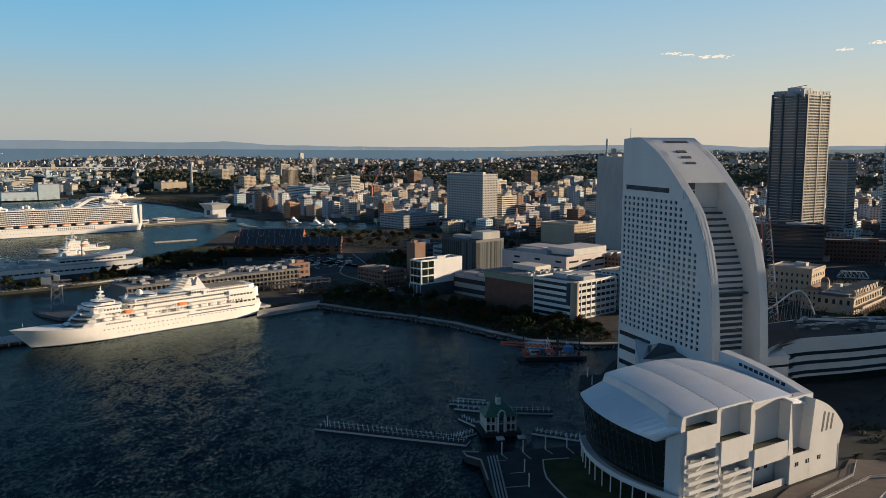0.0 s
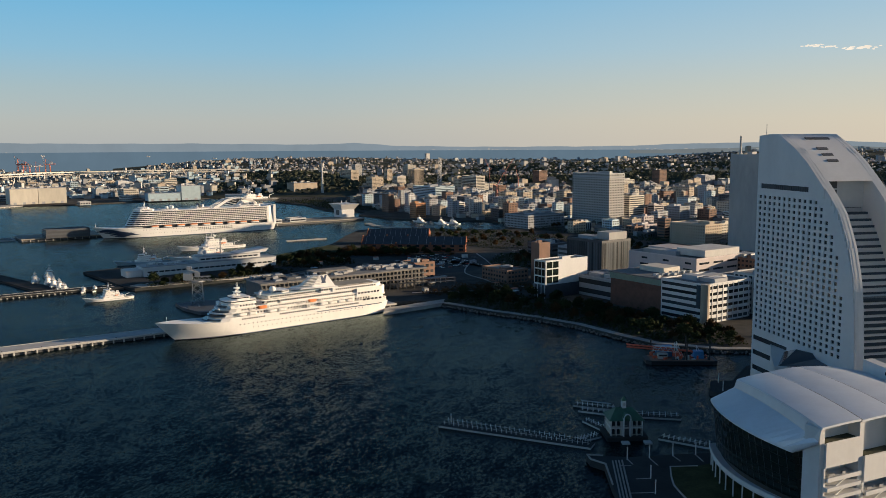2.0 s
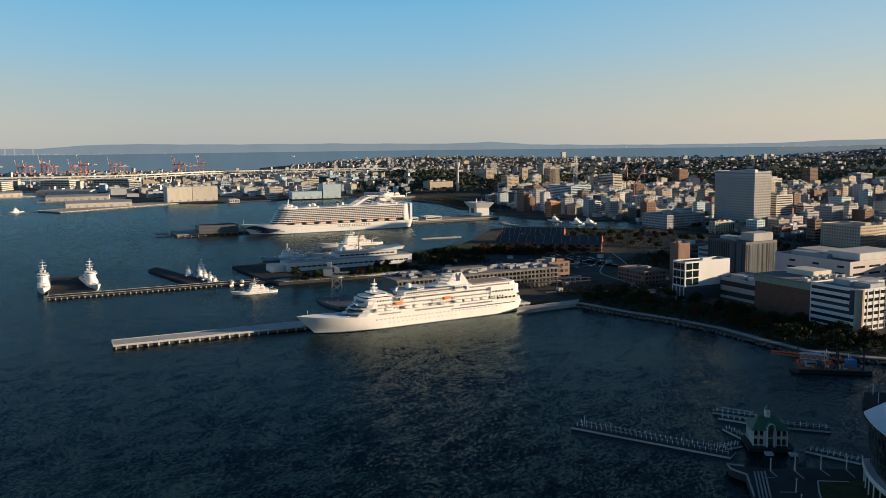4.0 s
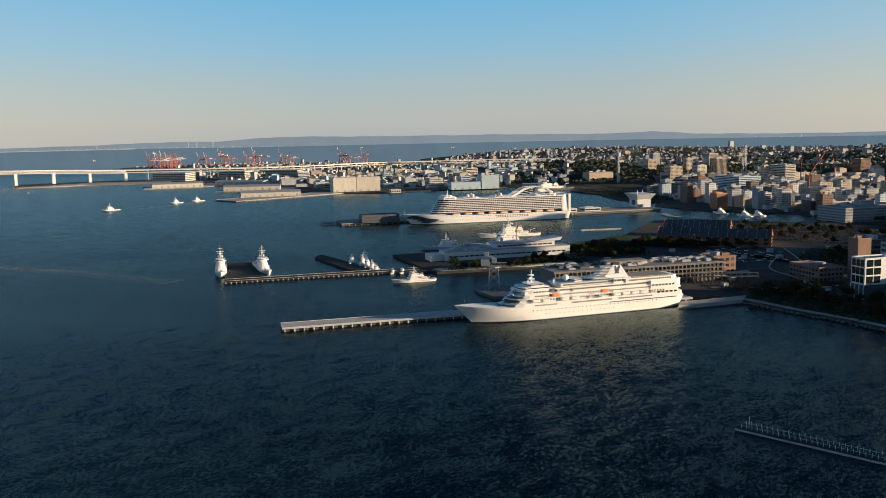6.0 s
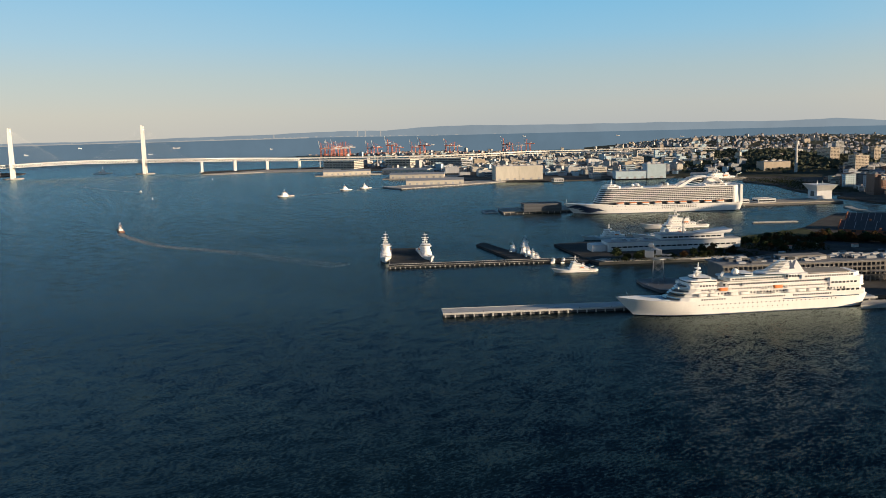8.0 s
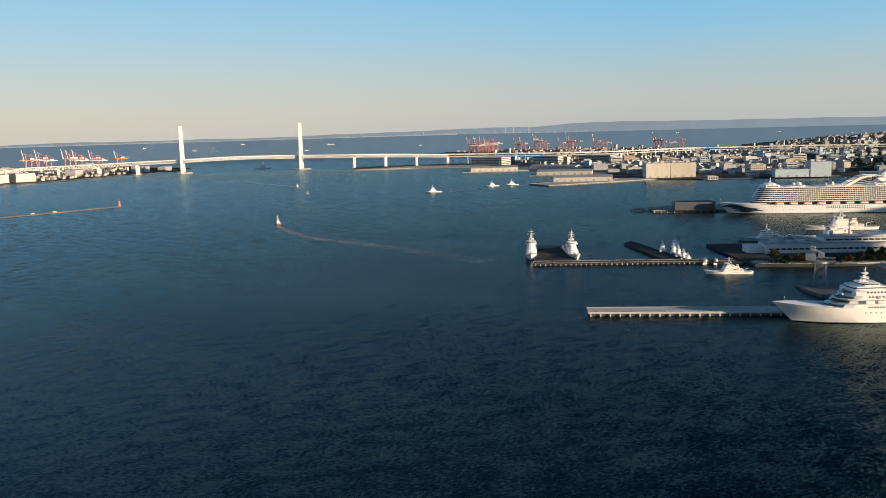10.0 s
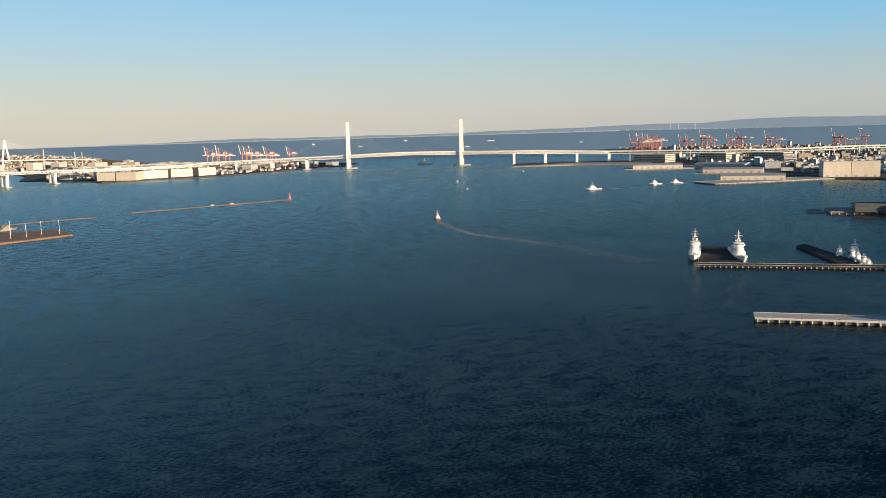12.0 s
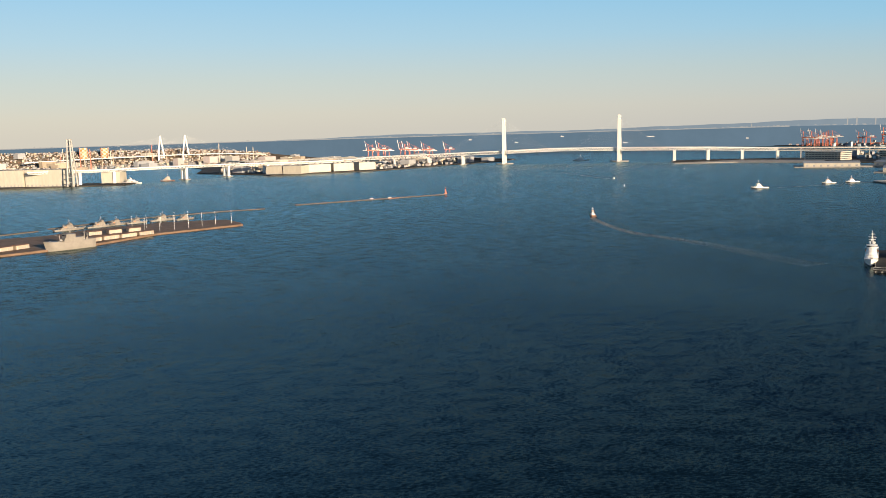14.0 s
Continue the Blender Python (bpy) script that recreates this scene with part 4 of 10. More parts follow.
def build_cruise_ship():
    ship = thing("cruise_ship", "white cruise ship with a winged funnel moored at the pier", "cruise ship",
                 at(-328, 627, 0.0, -0.482, -0.876))
    L, B = 172.0, 25.0
    h = B / 2
    part("hull", hull_geo(L, B, 9.6, 4.6, 14.0, 4.0), SHIPWHITE, ship, smooth=True)
    part("boot_stripe", hull_geo(L + 0.2, B + 0.15, 0.55, 0.0, 0.3, 0.1, draught=1.0), NAVY, ship, "dark stripe at the waterline")
    part("foredeck", Geo().prism([(128, -10.2), (150, -7.6), (166, -4.0), (174, -1.2), (174, 1.2), (166, 4.0), (150, 7.6), (128, 10.2)], 10.9, 11.5), BLUEWALL, ship)
    decks = [(-3.2, 150, h - 0.1, 9.6, 12.4, 13), (-2.8, 147, h - 0.3, 12.4, 13.0, 12), (-1.0, 143, h - 2.6, 13.0, 15.8, 10), (-2.4, 145, h - 0.4, 15.8, 16.4, 11),
             (9, 140, h - 1.4, 16.4, 19.0, 9), (8, 141, h - 0.6, 19.0, 19.5, 9), (12, 112, h - 2.4, 19.5, 22.2, 4), (112.2, 137, h - 1.6, 19.5, 22.4, 8), (12, 114, h - 1.6, 22.2, 22.7, 4)]
    for x0, x1, half, z0, z1, nose in decks:
        part("deck", deckhouse(Geo(), x0, x1, half, z0, z1, nose, 3.0, rake=(z1 - z0) * 0.9), SHIPWHITE, ship)
    for i, (x, z) in enumerate(((150.2, 11.6), (146.6, 14.2), (143.0, 16.8), (138.5, 20.2))):   # dark front window bands
        g = Geo()
        half = h * (0.92 - 0.05 * i)
        pts = []
        for k in range(9):
            a = -1.25 + 2.5 * k / 8
            pts.append((x - 12 + 12.2 * math.cos(a), half * math.sin(a)))
        part("front_window", g.prism(pts + [(x - 12, h * 0.5), (x - 12, -h * 0.5)], z - 0.1, z + 0.75), GLASSBLUE, ship, "blue-grey wraparound front windows")
    part("aft_house", deckhouse(Geo(), 2, 52, h - 1.0, 22.7, 25.6, 3, 6), SHIPWHITE, ship)
    part("aft_terrace", deckhouse(Geo(), -1.6, 30, h - 0.5, 16.4, 22.7, 3, 5), SHIPWHITE, ship)
    part("sun_deck", Geo().box(52, -h + 2.2, 22.72, 110, h - 2.2, 22.8), DECKTEAK, ship)
    part("pool", Geo().box(70, -4, 22.8, 84, 4, 22.9), GLASSBLUE, ship)
    for z, x0, x1, half, w, hh, gap in ((6.9, 22, 128, h - 0.02, 0.8, 0.8, 2.6), (3.9, 60, 120, h - 0.02, 0.6, 0.6, 3.2), (10.6, 62, 96, h - 0.1, 1.2, 1.1, 0.6), (10.6, 26, 56, h - 0.1, 1.2, 1.1, 0.6),
                                        (10.6, 108, 126, h - 0.1, 1.1, 1.0, 0.8), (13.8, 14, 126, h - 2.6, 1.2, 1.2, 1.3), (17.2, 14, 126, h - 1.4, 1.3, 1.1, 1.0), (20.3, 16, 108, h - 2.4, 1.5, 1.2, 0.4),
                                        (20.3, 114, 126, h - 1.6, 1.3, 1.2, 1.0), (23.6, 9, 46, h - 1.0, 1.2, 1.2, 0.7), (18.2, 6, 26, h - 0.5, 2.0, 1.4, 1.0), (12.6, 4, 22, h - 0.05, 2.4, 1.4, 1.4)):
        part("window_row", window_row(x0, x1, half, z, w, hh, gap), GLASS, ship, kind="stuff")
    part("side_stripe", window_row(4, 62, h - 0.02, 8.4, 60, 0.7, 10), NAVY, ship, "thin navy stripe along the hull")
    for z, half, x0, x1 in ((13.0, h - 0.4, 5, 134), (16.4, h - 0.5, 5, 134), (22.7, h - 1.7, 52, 112), (25.6, h - 1.2, 8, 50)):
        part("railing", rail_line(x0, x1, half, z), WHITESTEEL, ship)
    for x in (30, 38, 46, 54, 64, 90, 98, 106, 114, 122):
        for s in (-1, 1):
            orange = x in (64, 106)
            boat = part("lifeboat", deckhouse(Geo(), x, x + 7.0, 1.25, 13.5 if not orange else 16.9, 15.4 if not orange else 19.2, 2.2, 1.0), ORANGE if orange else SHIPWHITE, ship,
                        "orange-topped lifeboat" if orange else "")
            boat.location = (0, s * (h - 1.3), 0)
    # winged funnel
    part("upper_house", deckhouse(Geo(), 60, 106, h - 3.4, 22.72, 25.4, 3, 1), SHIPWHITE, ship)
    part("window_row", window_row(62, 102, h - 3.4, 23.6, 1.5, 1.2, 0.5), GLASS, ship, kind="stuff")
    part("house_roof", deckhouse(Geo(), 58, 108, h - 2.8, 25.4, 25.8, 3, 1), BLUEWALL, ship, "pale blue-grey roof")
    part("stern_gallery", deckhouse(Geo(), 8, 44, h - 2.2, 25.6, 26.2, 3, 4), DECKTEAK, ship)
    part("window_row", window_row(46, 60, h - 2.0, 24.0, 1.6, 1.6, 0.6), GLASS, ship, kind="stuff")
    part("funnel_house", deckhouse(Geo(), 42, 62, h - 2.0, 22.72, 26.4, 3, 2), SHIPWHITE, ship)
    fun = Geo()
    fun.prism([(44, -7.0), (64, -5.5), (70, 0), (64, 5.5), (44, 7.0)], 26.4, 28.4, [(45, -6.2), (63, -4.8), (68, 0), (63, 4.8), (45, 6.2)])
    fun.prism([(45, -6.0), (62, -4.6), (66, 0), (62, 4.6), (45, 6.0)], 28.4, 35.4, [(48.5, -2.6), (55, -2.4), (56, 0), (55, 2.4), (48.5, 2.6)])
    funnel = part("funnel", fun, SHIPWHITE, ship)
    part("funnel_wing", Geo().prism([(60, -9.5), (76, -8), (82, 0), (76, 8), (60, 9.5)], 26.6, 27.4, [(62, -8), (74, -7), (79, 0), (74, 7), (62, 8)]), SHIPWHITE, funnel)
    part("funnel_cap", Geo().prism([(49.2, -2.2), (55, -2), (56, 0), (55, 2), (49.2, 2.2)], 35.2, 37.2), BLACKPAINT, funnel, "black funnel top")
    for s in (-1, 1):
        def on_side(u, w):
            """A point of the funnel's side: u aft to fore, w foot to top."""
            x0, y0, x1, y1 = 45 + 17 * u, 6.0 - 1.4 * u, 48.5 + 6.5 * u, 2.6 - 0.2 * u
            return x0 + (x1 - x0) * w, s * (y0 + (y1 - y0) * w + 0.12), 28.4 + 7.0 * w
        for u0, u1 in ((0.08, 0.44), (0.92, 0.56)):
            bar = [on_side(u0, 0.95), on_side(u1, 0.12), on_side(u1 + (0.2 if u1 < 0.5 else -0.2), 0.12), on_side(u0 + (0.24 if u0 < 0.5 else -0.24), 0.95)]
            back = [(x, y - s * 0.3, z) for x, y, z in bar]
            part("funnel_mark", Geo().add(bar + back, [(0, 1, 2, 3), (7, 6, 5, 4), (0, 4, 5, 1), (1, 5, 6, 2), (2, 6, 7, 3), (3, 7, 4, 0)]), NAVY, funnel, "navy chevron shape")
    for k in range(7):
        z = 28.4 + k * 1.05
        part("funnel_louvre", Geo().prism([(56 - k * 0.3, -6.0 + k * 0.42), (70 - k * 1.5, -3.2 + k * 0.2), (73 - k * 1.75, 0), (70 - k * 1.5, 3.2 - k * 0.2), (56 - k * 0.3, 6.0 - k * 0.42)], z, z + 0.42), SHIPWHITE, funnel)
    for x, z, half, n in ((70, 16.6, h - 1.2, 12), (30, 13.1, h - 0.9, 16), (108, 19.6, h - 1.8, 5)):     # davits, lockers and ladders along the open decks
        r4 = random.Random(int(x))
        for k in range(n):
            w = r4.uniform(0.5, 1.6)
            for s in (-1, 1):
                part("deck_locker", Geo().cbox(x + r4.uniform(-18, 60) * 0.9, s * half, z, w, 0.8, r4.uniform(0.8, 2.2)), r4.choice((SHIPWHITE, STEEL, PALE)), ship)
    mast = part("mast", lattice_mast(Geo(), 124, 0, 22.4, 36.5, 0.7).tube((130, -2, 22.4), (124.5, 0, 31), 0.4).tube((130, 2, 22.4), (124.5, 0, 31), 0.4), SHIPWHITE, ship)
    for zz, wide in ((26.0, 3.4), (29.0, 4.6), (32.0, 3.2)):
        part("mast_platform", Geo().box(123.0, -wide, zz, 125.4, wide, zz + 0.4).cbox(124, 0, zz, 4.0, 2.6, 0.9), SHIPWHITE, mast)
    for x0, x1, half, z0, z1 in ((112, 136, h - 3.2, 22.4, 24.6), (116, 130, h - 5.0, 24.6, 26.4), (84, 94, h - 5.2, 25.8, 27.8)):
        part("upper_house", deckhouse(Geo(), x0, x1, half, z0, z1, 3, 1), SHIPWHITE, ship)
        part("upper_window", deckhouse(Geo(), x0 + 0.6, x1 + 0.06, half + 0.05, z0 + 0.9, z0 + 1.6, 3, 1), GLASS, ship, "dark window band")
    part("radar", Geo().box(121.5, -2.2, 29.5, 122.1, 2.2, 29.9), SHIPWHITE, mast)
    for x, y, r in ((96, 2.0, 2.6), (104, -1.0, 1.3), (107, 3.0, 1.0)):
        part("radar_dome", Geo().tube((x, y, 25.8), (x, y, 26.2), 0.6).ball(x, y, 26.0 + r, r, n=14), SHIPWHITE, ship, smooth=False)
    part("bridge_wing", Geo().box(132, -h - 0.8, 19.5, 135, h + 0.8, 22.0), SHIPWHITE, ship)
    for s in (-1, 1):
        part("anchor_recess", Geo().box(160, min(s * 4.6, s * 5.6), 6.2, 162, max(s * 4.6, s * 5.6), 7.6), DARKWALL, ship)
    part("bow_staff", Geo().tube((177, 0, 13.2), (177.5, 0, 17.5), 0.08), WHITESTEEL, ship)
    return ship


build_cruise_ship()


def build_liner():
    ship = thing("ocean_liner", "huge white cruise liner with balcony rows at the far pier", "cruise liner",
                 at(-808, 1176, 0.0, -0.572, -0.820))
    L, B = 257.0, 37.0
    h = B / 2
    part("hull", hull_geo(L, B, 12.5, 4.5, 16.0, 4.0, entry=0.26), SHIPWHITE, ship, smooth=True)
    part("boot_stripe", hull_geo(L + 0.2, B + 0.2, 0.8, 0.0, 0.4, 0.1, entry=0.26, draught=1.0), NAVY, ship)
    def on_bow(u, f, s):
        """A point just outside the bow plating: u along the hull, f from the waterline (0) to the rail (1)."""
        low = 1 - max(0.0, (u - 0.74) / 0.26) ** 1.9
        high = 1 - max(0.0, (u - 0.805) / 0.195) ** 2.4
        mid = low * 0.55 + high * 0.45
        wide = low + (mid - low) * f / 0.45 if f < 0.45 else mid + (high - mid) * (f - 0.45) / 0.55
        x_low, x_top = u * L, -4.0 + u * (L + 20.0)
        return x_low + (x_top - x_low) * f, s * (max(0.0, wide) * h + 0.22), f * (12.5 + 4.5 * max(0.0, (u - 0.6) / 0.4) ** 1.6)

    for s in (-1, 1):       # dark wave shapes painted on the bow
        for k in range(4):
            v, f = [], []
            for i in range(13):
                u = i / 12
                mid = 0.30 + 0.13 * k + 0.10 * math.sin(u * 6.5 + k * 1.4)
                fat = 0.02 + 0.085 * math.sin(u * math.pi)
                uu = 0.80 + 0.016 * k + u * 0.155
                v += [on_bow(uu, max(0.05, mid - fat), s), on_bow(uu, min(0.97, mid + fat), s)]
            inner = [(x, y - s * 1.0, z) for x, y, z in v]
            n = len(v)
            f = [(2 * i, 2 * i + 2, 2 * i + 3, 2 * i + 1) for i in range(12)] + [(2 * i, n + 2 * i, n + 2 * i + 2, 2 * i + 2) for i in range(12)] + [(2 * i + 1, 2 * i + 3, n + 2 * i + 3, n + 2 * i + 1) for i in range(12)]
            part("bow_mark", Geo().add(v + inner, f), NAVY, ship, "dark wave shape on the bow")
    # dark wall colour stands in for the shade on this recessed deck
    part("promenade_deck", deckhouse(Geo(), 4, 226, h - 4.5, 12.5, 18.0, 20, 4), DARKWALL, ship, "open deck coloured dark for the shade behind the boats")
    part("foredeck", Geo().prism([(205, -15), (240, -9), (258, -3), (258, 3), (240, 9), (205, 15)], 14.2, 15.2), SHIPWHITE, ship)
    for k in range(9):
        x = 26 + k * 19.5
        for s in (-1, 1):
            boat = part("lifeboat", deckhouse(Geo(), x, x + 12, 1.9, 13.6, 15.4, 3, 2), SHIPWHITE, ship)
            boat.location = (0, s * (h - 2.0), 0)
            part("canopy", deckhouse(Geo(), x + 0.5, x + 11.5, 1.6, 15.4, 16.8, 3, 2), ORANGE, boat, "orange lifeboat cover")
    for i in range(7):      # balcony decks: white slab edge, dark cabins set back
        z = 17.6 + i * 2.85
        x0, x1 = 4 + i * 0.3, 227 - i * 1.6
        part("deck_edge", deckhouse(Geo(), x0, x1, h - 0.2, z, z + 1.15, 15, 5, rake=0.6), SHIPWHITE, ship)
        part("cabin_wall", deckhouse(Geo(), x0 + 1, x1 - 3, h - 1.9, z + 1.15, z + 2.85, 15, 5), GLASS, ship)
        fins = Geo()
        x = x0 + 8
        while x < x1 - 20:
            for s in (-1, 1):
                fins.box(x, min(s * (h - 1.9), s * (h - 0.3)), z + 1.15, x + 0.25, max(s * (h - 1.9), s * (h - 0.3)), z + 2.85)
            x += 3.2 if x < 200 else 6
        part("balcony_dividers", fins, SHIPWHITE, ship, kind="stuff")
    part("stern_frame", Geo().box(-2, -h + 0.5, 34.0, 14, -h + 0.1, 40.5).box(-2.4, -h + 0.1, 12.5, 1.5, -h + 2.6, 40.5).box(-2.4, h - 2.6, 12.5, 1.5, h - 0.1, 40.5).box(-2.4, -h + 2.6, 37.5, 1.5, h - 2.6, 40.5), SHIPWHITE, ship, "white arch framing the stern")
    part("lido_deck", deckhouse(Geo(), 6, 215, h - 0.4, 37.55, 38.6, 14, 6), SHIPWHITE, ship)
    part("stern_block", Geo().prism([(-2, -h + 1), (9, -h + 0.1), (12, -h + 0.1), (12, h - 0.1), (9, h - 0.1), (-2, h - 1)], 12.5, 39.5, [(3, -h + 2.5), (9, -h + 0.6), (12, -h + 0.6), (12, h - 0.6), (9, h - 0.6), (3, h - 2.5)]), SHIPWHITE, ship)
    for x0, x1, half, z0, z1 in ((186, 213, 14, 38.6, 41.6), (192, 208, 9, 41.6, 44.0), (150, 176, 9, 38.6, 40.4), (96, 128, 11, 38.6, 40.8), (20, 60, 13, 38.6, 41.5), (24, 46, 9, 41.5, 44.5)):
        part("upper_house", deckhouse(Geo(), x0, x1, half, z0, z1, 6, 3), SHIPWHITE, ship)
        part("upper_windows", window_row(x0 + 4, x1 - 8, half, z0 + 0.9, 1.6, 1.1, 0.6), GLASS, ship, kind="stuff")
    # slanted arch and funnel
    arch = Geo()
    for s in (-1, 1):
        y = s * 11.5
        for lane in ([(98, 38.6), (90, 38.6), (72, 49.0), (62, 51.8), (64, 53.4), (76, 51.4)], [(30, 38.6), (22, 38.6), (34, 48.5), (46, 51.8), (48, 53.4), (34, 51.0)], [(46, 51.8), (62, 51.8), (64, 53.4), (48, 53.4)]):
            m = len(lane)
            arch.add([(x, y - 0.8, z) for x, z in lane] + [(x, y + 0.8, z) for x, z in lane], [tuple(range(m)), tuple(range(2 * m - 1, m - 1, -1))] + [(q, m + q, m + (q + 1) % m, (q + 1) % m) for q in range(m)])
        for k in range(4):
            arch.tube((88 - k * 7, y, 39.5 + k * 3.4), (60, y, 42 + k * 2.6), 0.35, sides=4)
    arch.box(44, -12.3, 51.8, 66, 12.3, 52.8)
    part("funnel_arch", arch, SHIPWHITE, ship)
    funnel = part("funnel", Geo().prism([(34, -5), (56, -5), (60, 0), (56, 5), (34, 5)], 38.6, 49.5, [(36, -3.5), (48, -3.5), (50, 0), (48, 3.5), (36, 3.5)]), SHIPWHITE, ship)
    part("funnel_cap", Geo().box(37, -3, 49.5, 47, 3, 50.4), BLACKPAINT, funnel)
    part("mast", lattice_mast(Geo(), 198, 0, 44.0, 53.0, 0.8), SHIPWHITE, ship)
    for x, y, r in ((158, 5, 3.0), (158, -5, 3.0), (166, 5, 2.6), (112, 5, 3.0), (112, -5, 3.0), (120, 5, 2.6), (28, 6, 2.0), (28, -6, 2.0)):
        part("radar_dome", Geo().ball(x, y, 42.2 + (3 if x == 28 else 0), r, n=10), SHIPWHITE, ship)
    part("screen", Geo().box(116, -8, 40.8, 118, 8, 46.0), DARKWALL, ship)
    for z, x0, x1, w, hh, gap in ((9.4, 70, 100, 1.5, 1.4, 1.4), (7.2, 70, 100, 1.5, 1.4, 1.4), (9.4, 104, 122, 1.5, 1.4, 1.4), (7.2, 104, 122, 1.5, 1.4, 1.4), (5.6, 30, 200, 0.7, 0.7, 3.3), (10.6, 124, 205, 0.8, 0.8, 3.2)):
        part("window_row", window_row(x0, x1, h - 0.02, z, w, hh, gap), GLASS, ship, kind="stuff")
    part("railing", rail_line(60, 180, h - 0.6, 38.6), WHITESTEEL, ship)
    part("bow_staff", Geo().tube((268, 0, 16.5), (268.5, 0, 23), 0.15), WHITESTEEL, ship)
    return ship


build_liner()


def build_patrol(label, x, y, dx, dy, length=78.0, beam=10.5, hull_mat=None, house=None, tall=1.0, name="patrol_ship", category="patrol ship"):
    """A working ship with a raked bow, stepped bridge, mast and open after deck."""
    hull_mat, house = hull_mat or SHIPWHITE, house or SHIPWHITE
    ship = thing(name, label, category, at(x, y, 0.0, dx, dy))
    k = length / 78.0
    h = beam / 2
    d = 3.6 * k ** 0.7
    part("hull", hull_geo(length, beam, d, 3.4 * k, 6.0 * k, 1.0, entry=0.42), hull_mat, ship, smooth=True)
    part("boot_stripe", hull_geo(length + 0.1, beam + 0.1, 0.35 * k, 0, 0.2, 0.1, entry=0.42, draught=0.8), NAVY, ship)
    part("rubbing_strake", Geo().box(0.04 * length, -h - 0.08, d * 0.62, 0.52 * length, -h + 0.1, d * 0.72).box(0.04 * length, h - 0.1, d * 0.62, 0.52 * length, h + 0.08, d * 0.72), STEEL, ship)
    hh = 2.4 * k ** 0.6 * tall
    z = d
    for x0, x1, f, rake in ((0.20, 0.69, 0.92, 0.5), (0.29, 0.65, 0.74, 0.4), (0.40, 0.635, 0.66, 0.4)):      # stepped deckhouses with small ports
        part("deckhouse", deckhouse(Geo(), x0 * length, x1 * length, h * f, z, z + hh, 3.0 * k, 1.0 * k, rake=rake * k), house, ship)
        part("deck_edge", deckhouse(Geo(), x0 * length - 0.8 * k, x1 * length + 0.2 * k, h * (f + 0.06), z + hh, z + hh + 0.14, 3.0 * k, 1.0 * k), house, ship)
        part("windows", window_row(x0 * length + 2 * k, x1 * length - 5 * k, h * f, z + hh * 0.5, 0.55 * k, hh * 0.22, 1.5 * k), GLASS, ship, kind="stuff")
        z += hh + 0.14
    part("bridge", deckhouse(Geo(), 0.50 * length, 0.615 * length, h * 0.80, z, z + hh * 0.95, 2.2 * k, 0.8 * k, rake=-0.3 * k), house, ship)
    part("bridge_window", deckhouse(Geo(), 0.515 * length, 0.615 * length + 0.22 * k, h * 0.80 + 0.05, z + hh * 0.46, z + hh * 0.74, 2.2 * k, 0.8 * k), GLASS, ship, "dark band of bridge windows")
    part("bridge_wing", Geo().box(0.55 * length, -h * 1.0, z, 0.58 * length, h * 1.0, z + hh * 0.4), house, ship)
    z += hh * 0.95
    part("bridge_roof", deckhouse(Geo(), 0.495 * length, 0.62 * length, h * 0.84, z, z + 0.2, 2.2 * k, 0.8 * k), house, ship)
    m0, m1 = z + 0.2, z + (11.5 * k * tall)
    legs = Geo()
    for ax, ay in ((0.53, -0.26), (0.53, 0.26), (0.485, 0.0)):
        legs.tube((ax * length, ay * h, m0), (0.513 * length, 0, m0 + (m1 - m0) * 0.62), 0.26 * k, 0.18 * k, 5)
    mast = part("mast", legs.tube((0.513 * length, 0, m0 + (m1 - m0) * 0.55), (0.51 * length, 0, m1), 0.24 * k, 0.1 * k, 6), house, ship)
    for u, wide in ((0.34, 0.5), (0.52, 0.66), (0.74, 0.42)):
        zz = m0 + (m1 - m0) * u
        part("yard", Geo().box(0.508 * length, -h * wide, zz, 0.518 * length, h * wide, zz + 0.28 * k).cbox(0.513 * length, 0, zz, 2.2 * k, 1.8 * k, 0.35 * k), house, mast)
    part("radar", Geo().box(0.528 * length, -1.5 * k, m0 + (m1 - m0) * 0.45, 0.536 * length, 1.5 * k, m0 + (m1 - m0) * 0.45 + 0.4 * k), STEEL, mast, "dark radar bar")
    for s in (-1, 1):
        part("radar_dome", Geo().tube((0.47 * length, s * h * 0.35, z), (0.47 * length, s * h * 0.35, z + 0.8 * k), 0.3 * k).ball(0.47 * length, s * h * 0.35, z + 1.5 * k, 0.95 * k, n=10), house, ship)
    funnel = part("funnel", Geo().prism([(0.30 * length, -1.5 * k), (0.365 * length, -1.2 * k), (0.365 * length, 1.2 * k), (0.30 * length, 1.5 * k)], d + hh * 2, d + hh * 3.4, [(0.295 * length, -1.2 * k), (0.35 * length, -1.0 * k), (0.35 * length, 1.0 * k), (0.295 * length, 1.2 * k)]), house, ship)
    part("funnel_band", Geo().prism([(0.297 * length, -1.32 * k), (0.358 * length, -1.1 * k), (0.358 * length, 1.1 * k), (0.297 * length, 1.32 * k)], d + hh * 2.9, d + hh * 3.15), NAVY, funnel, "dark blue funnel band")
    part("after_deck", Geo().box(1.0, -h * 0.72, d, 0.19 * length, h * 0.72, d + 0.12), DECKTEAK, ship)
    part("deck_crane", Geo().tube((0.16 * length, h * 0.3, d), (0.16 * length, h * 0.3, d + 4.0 * k), 0.32 * k).tube((0.16 * length, h * 0.3, d + 4.0 * k), (0.06 * length, -h * 0.1, d + 5.2 * k), 0.2 * k), house, ship)
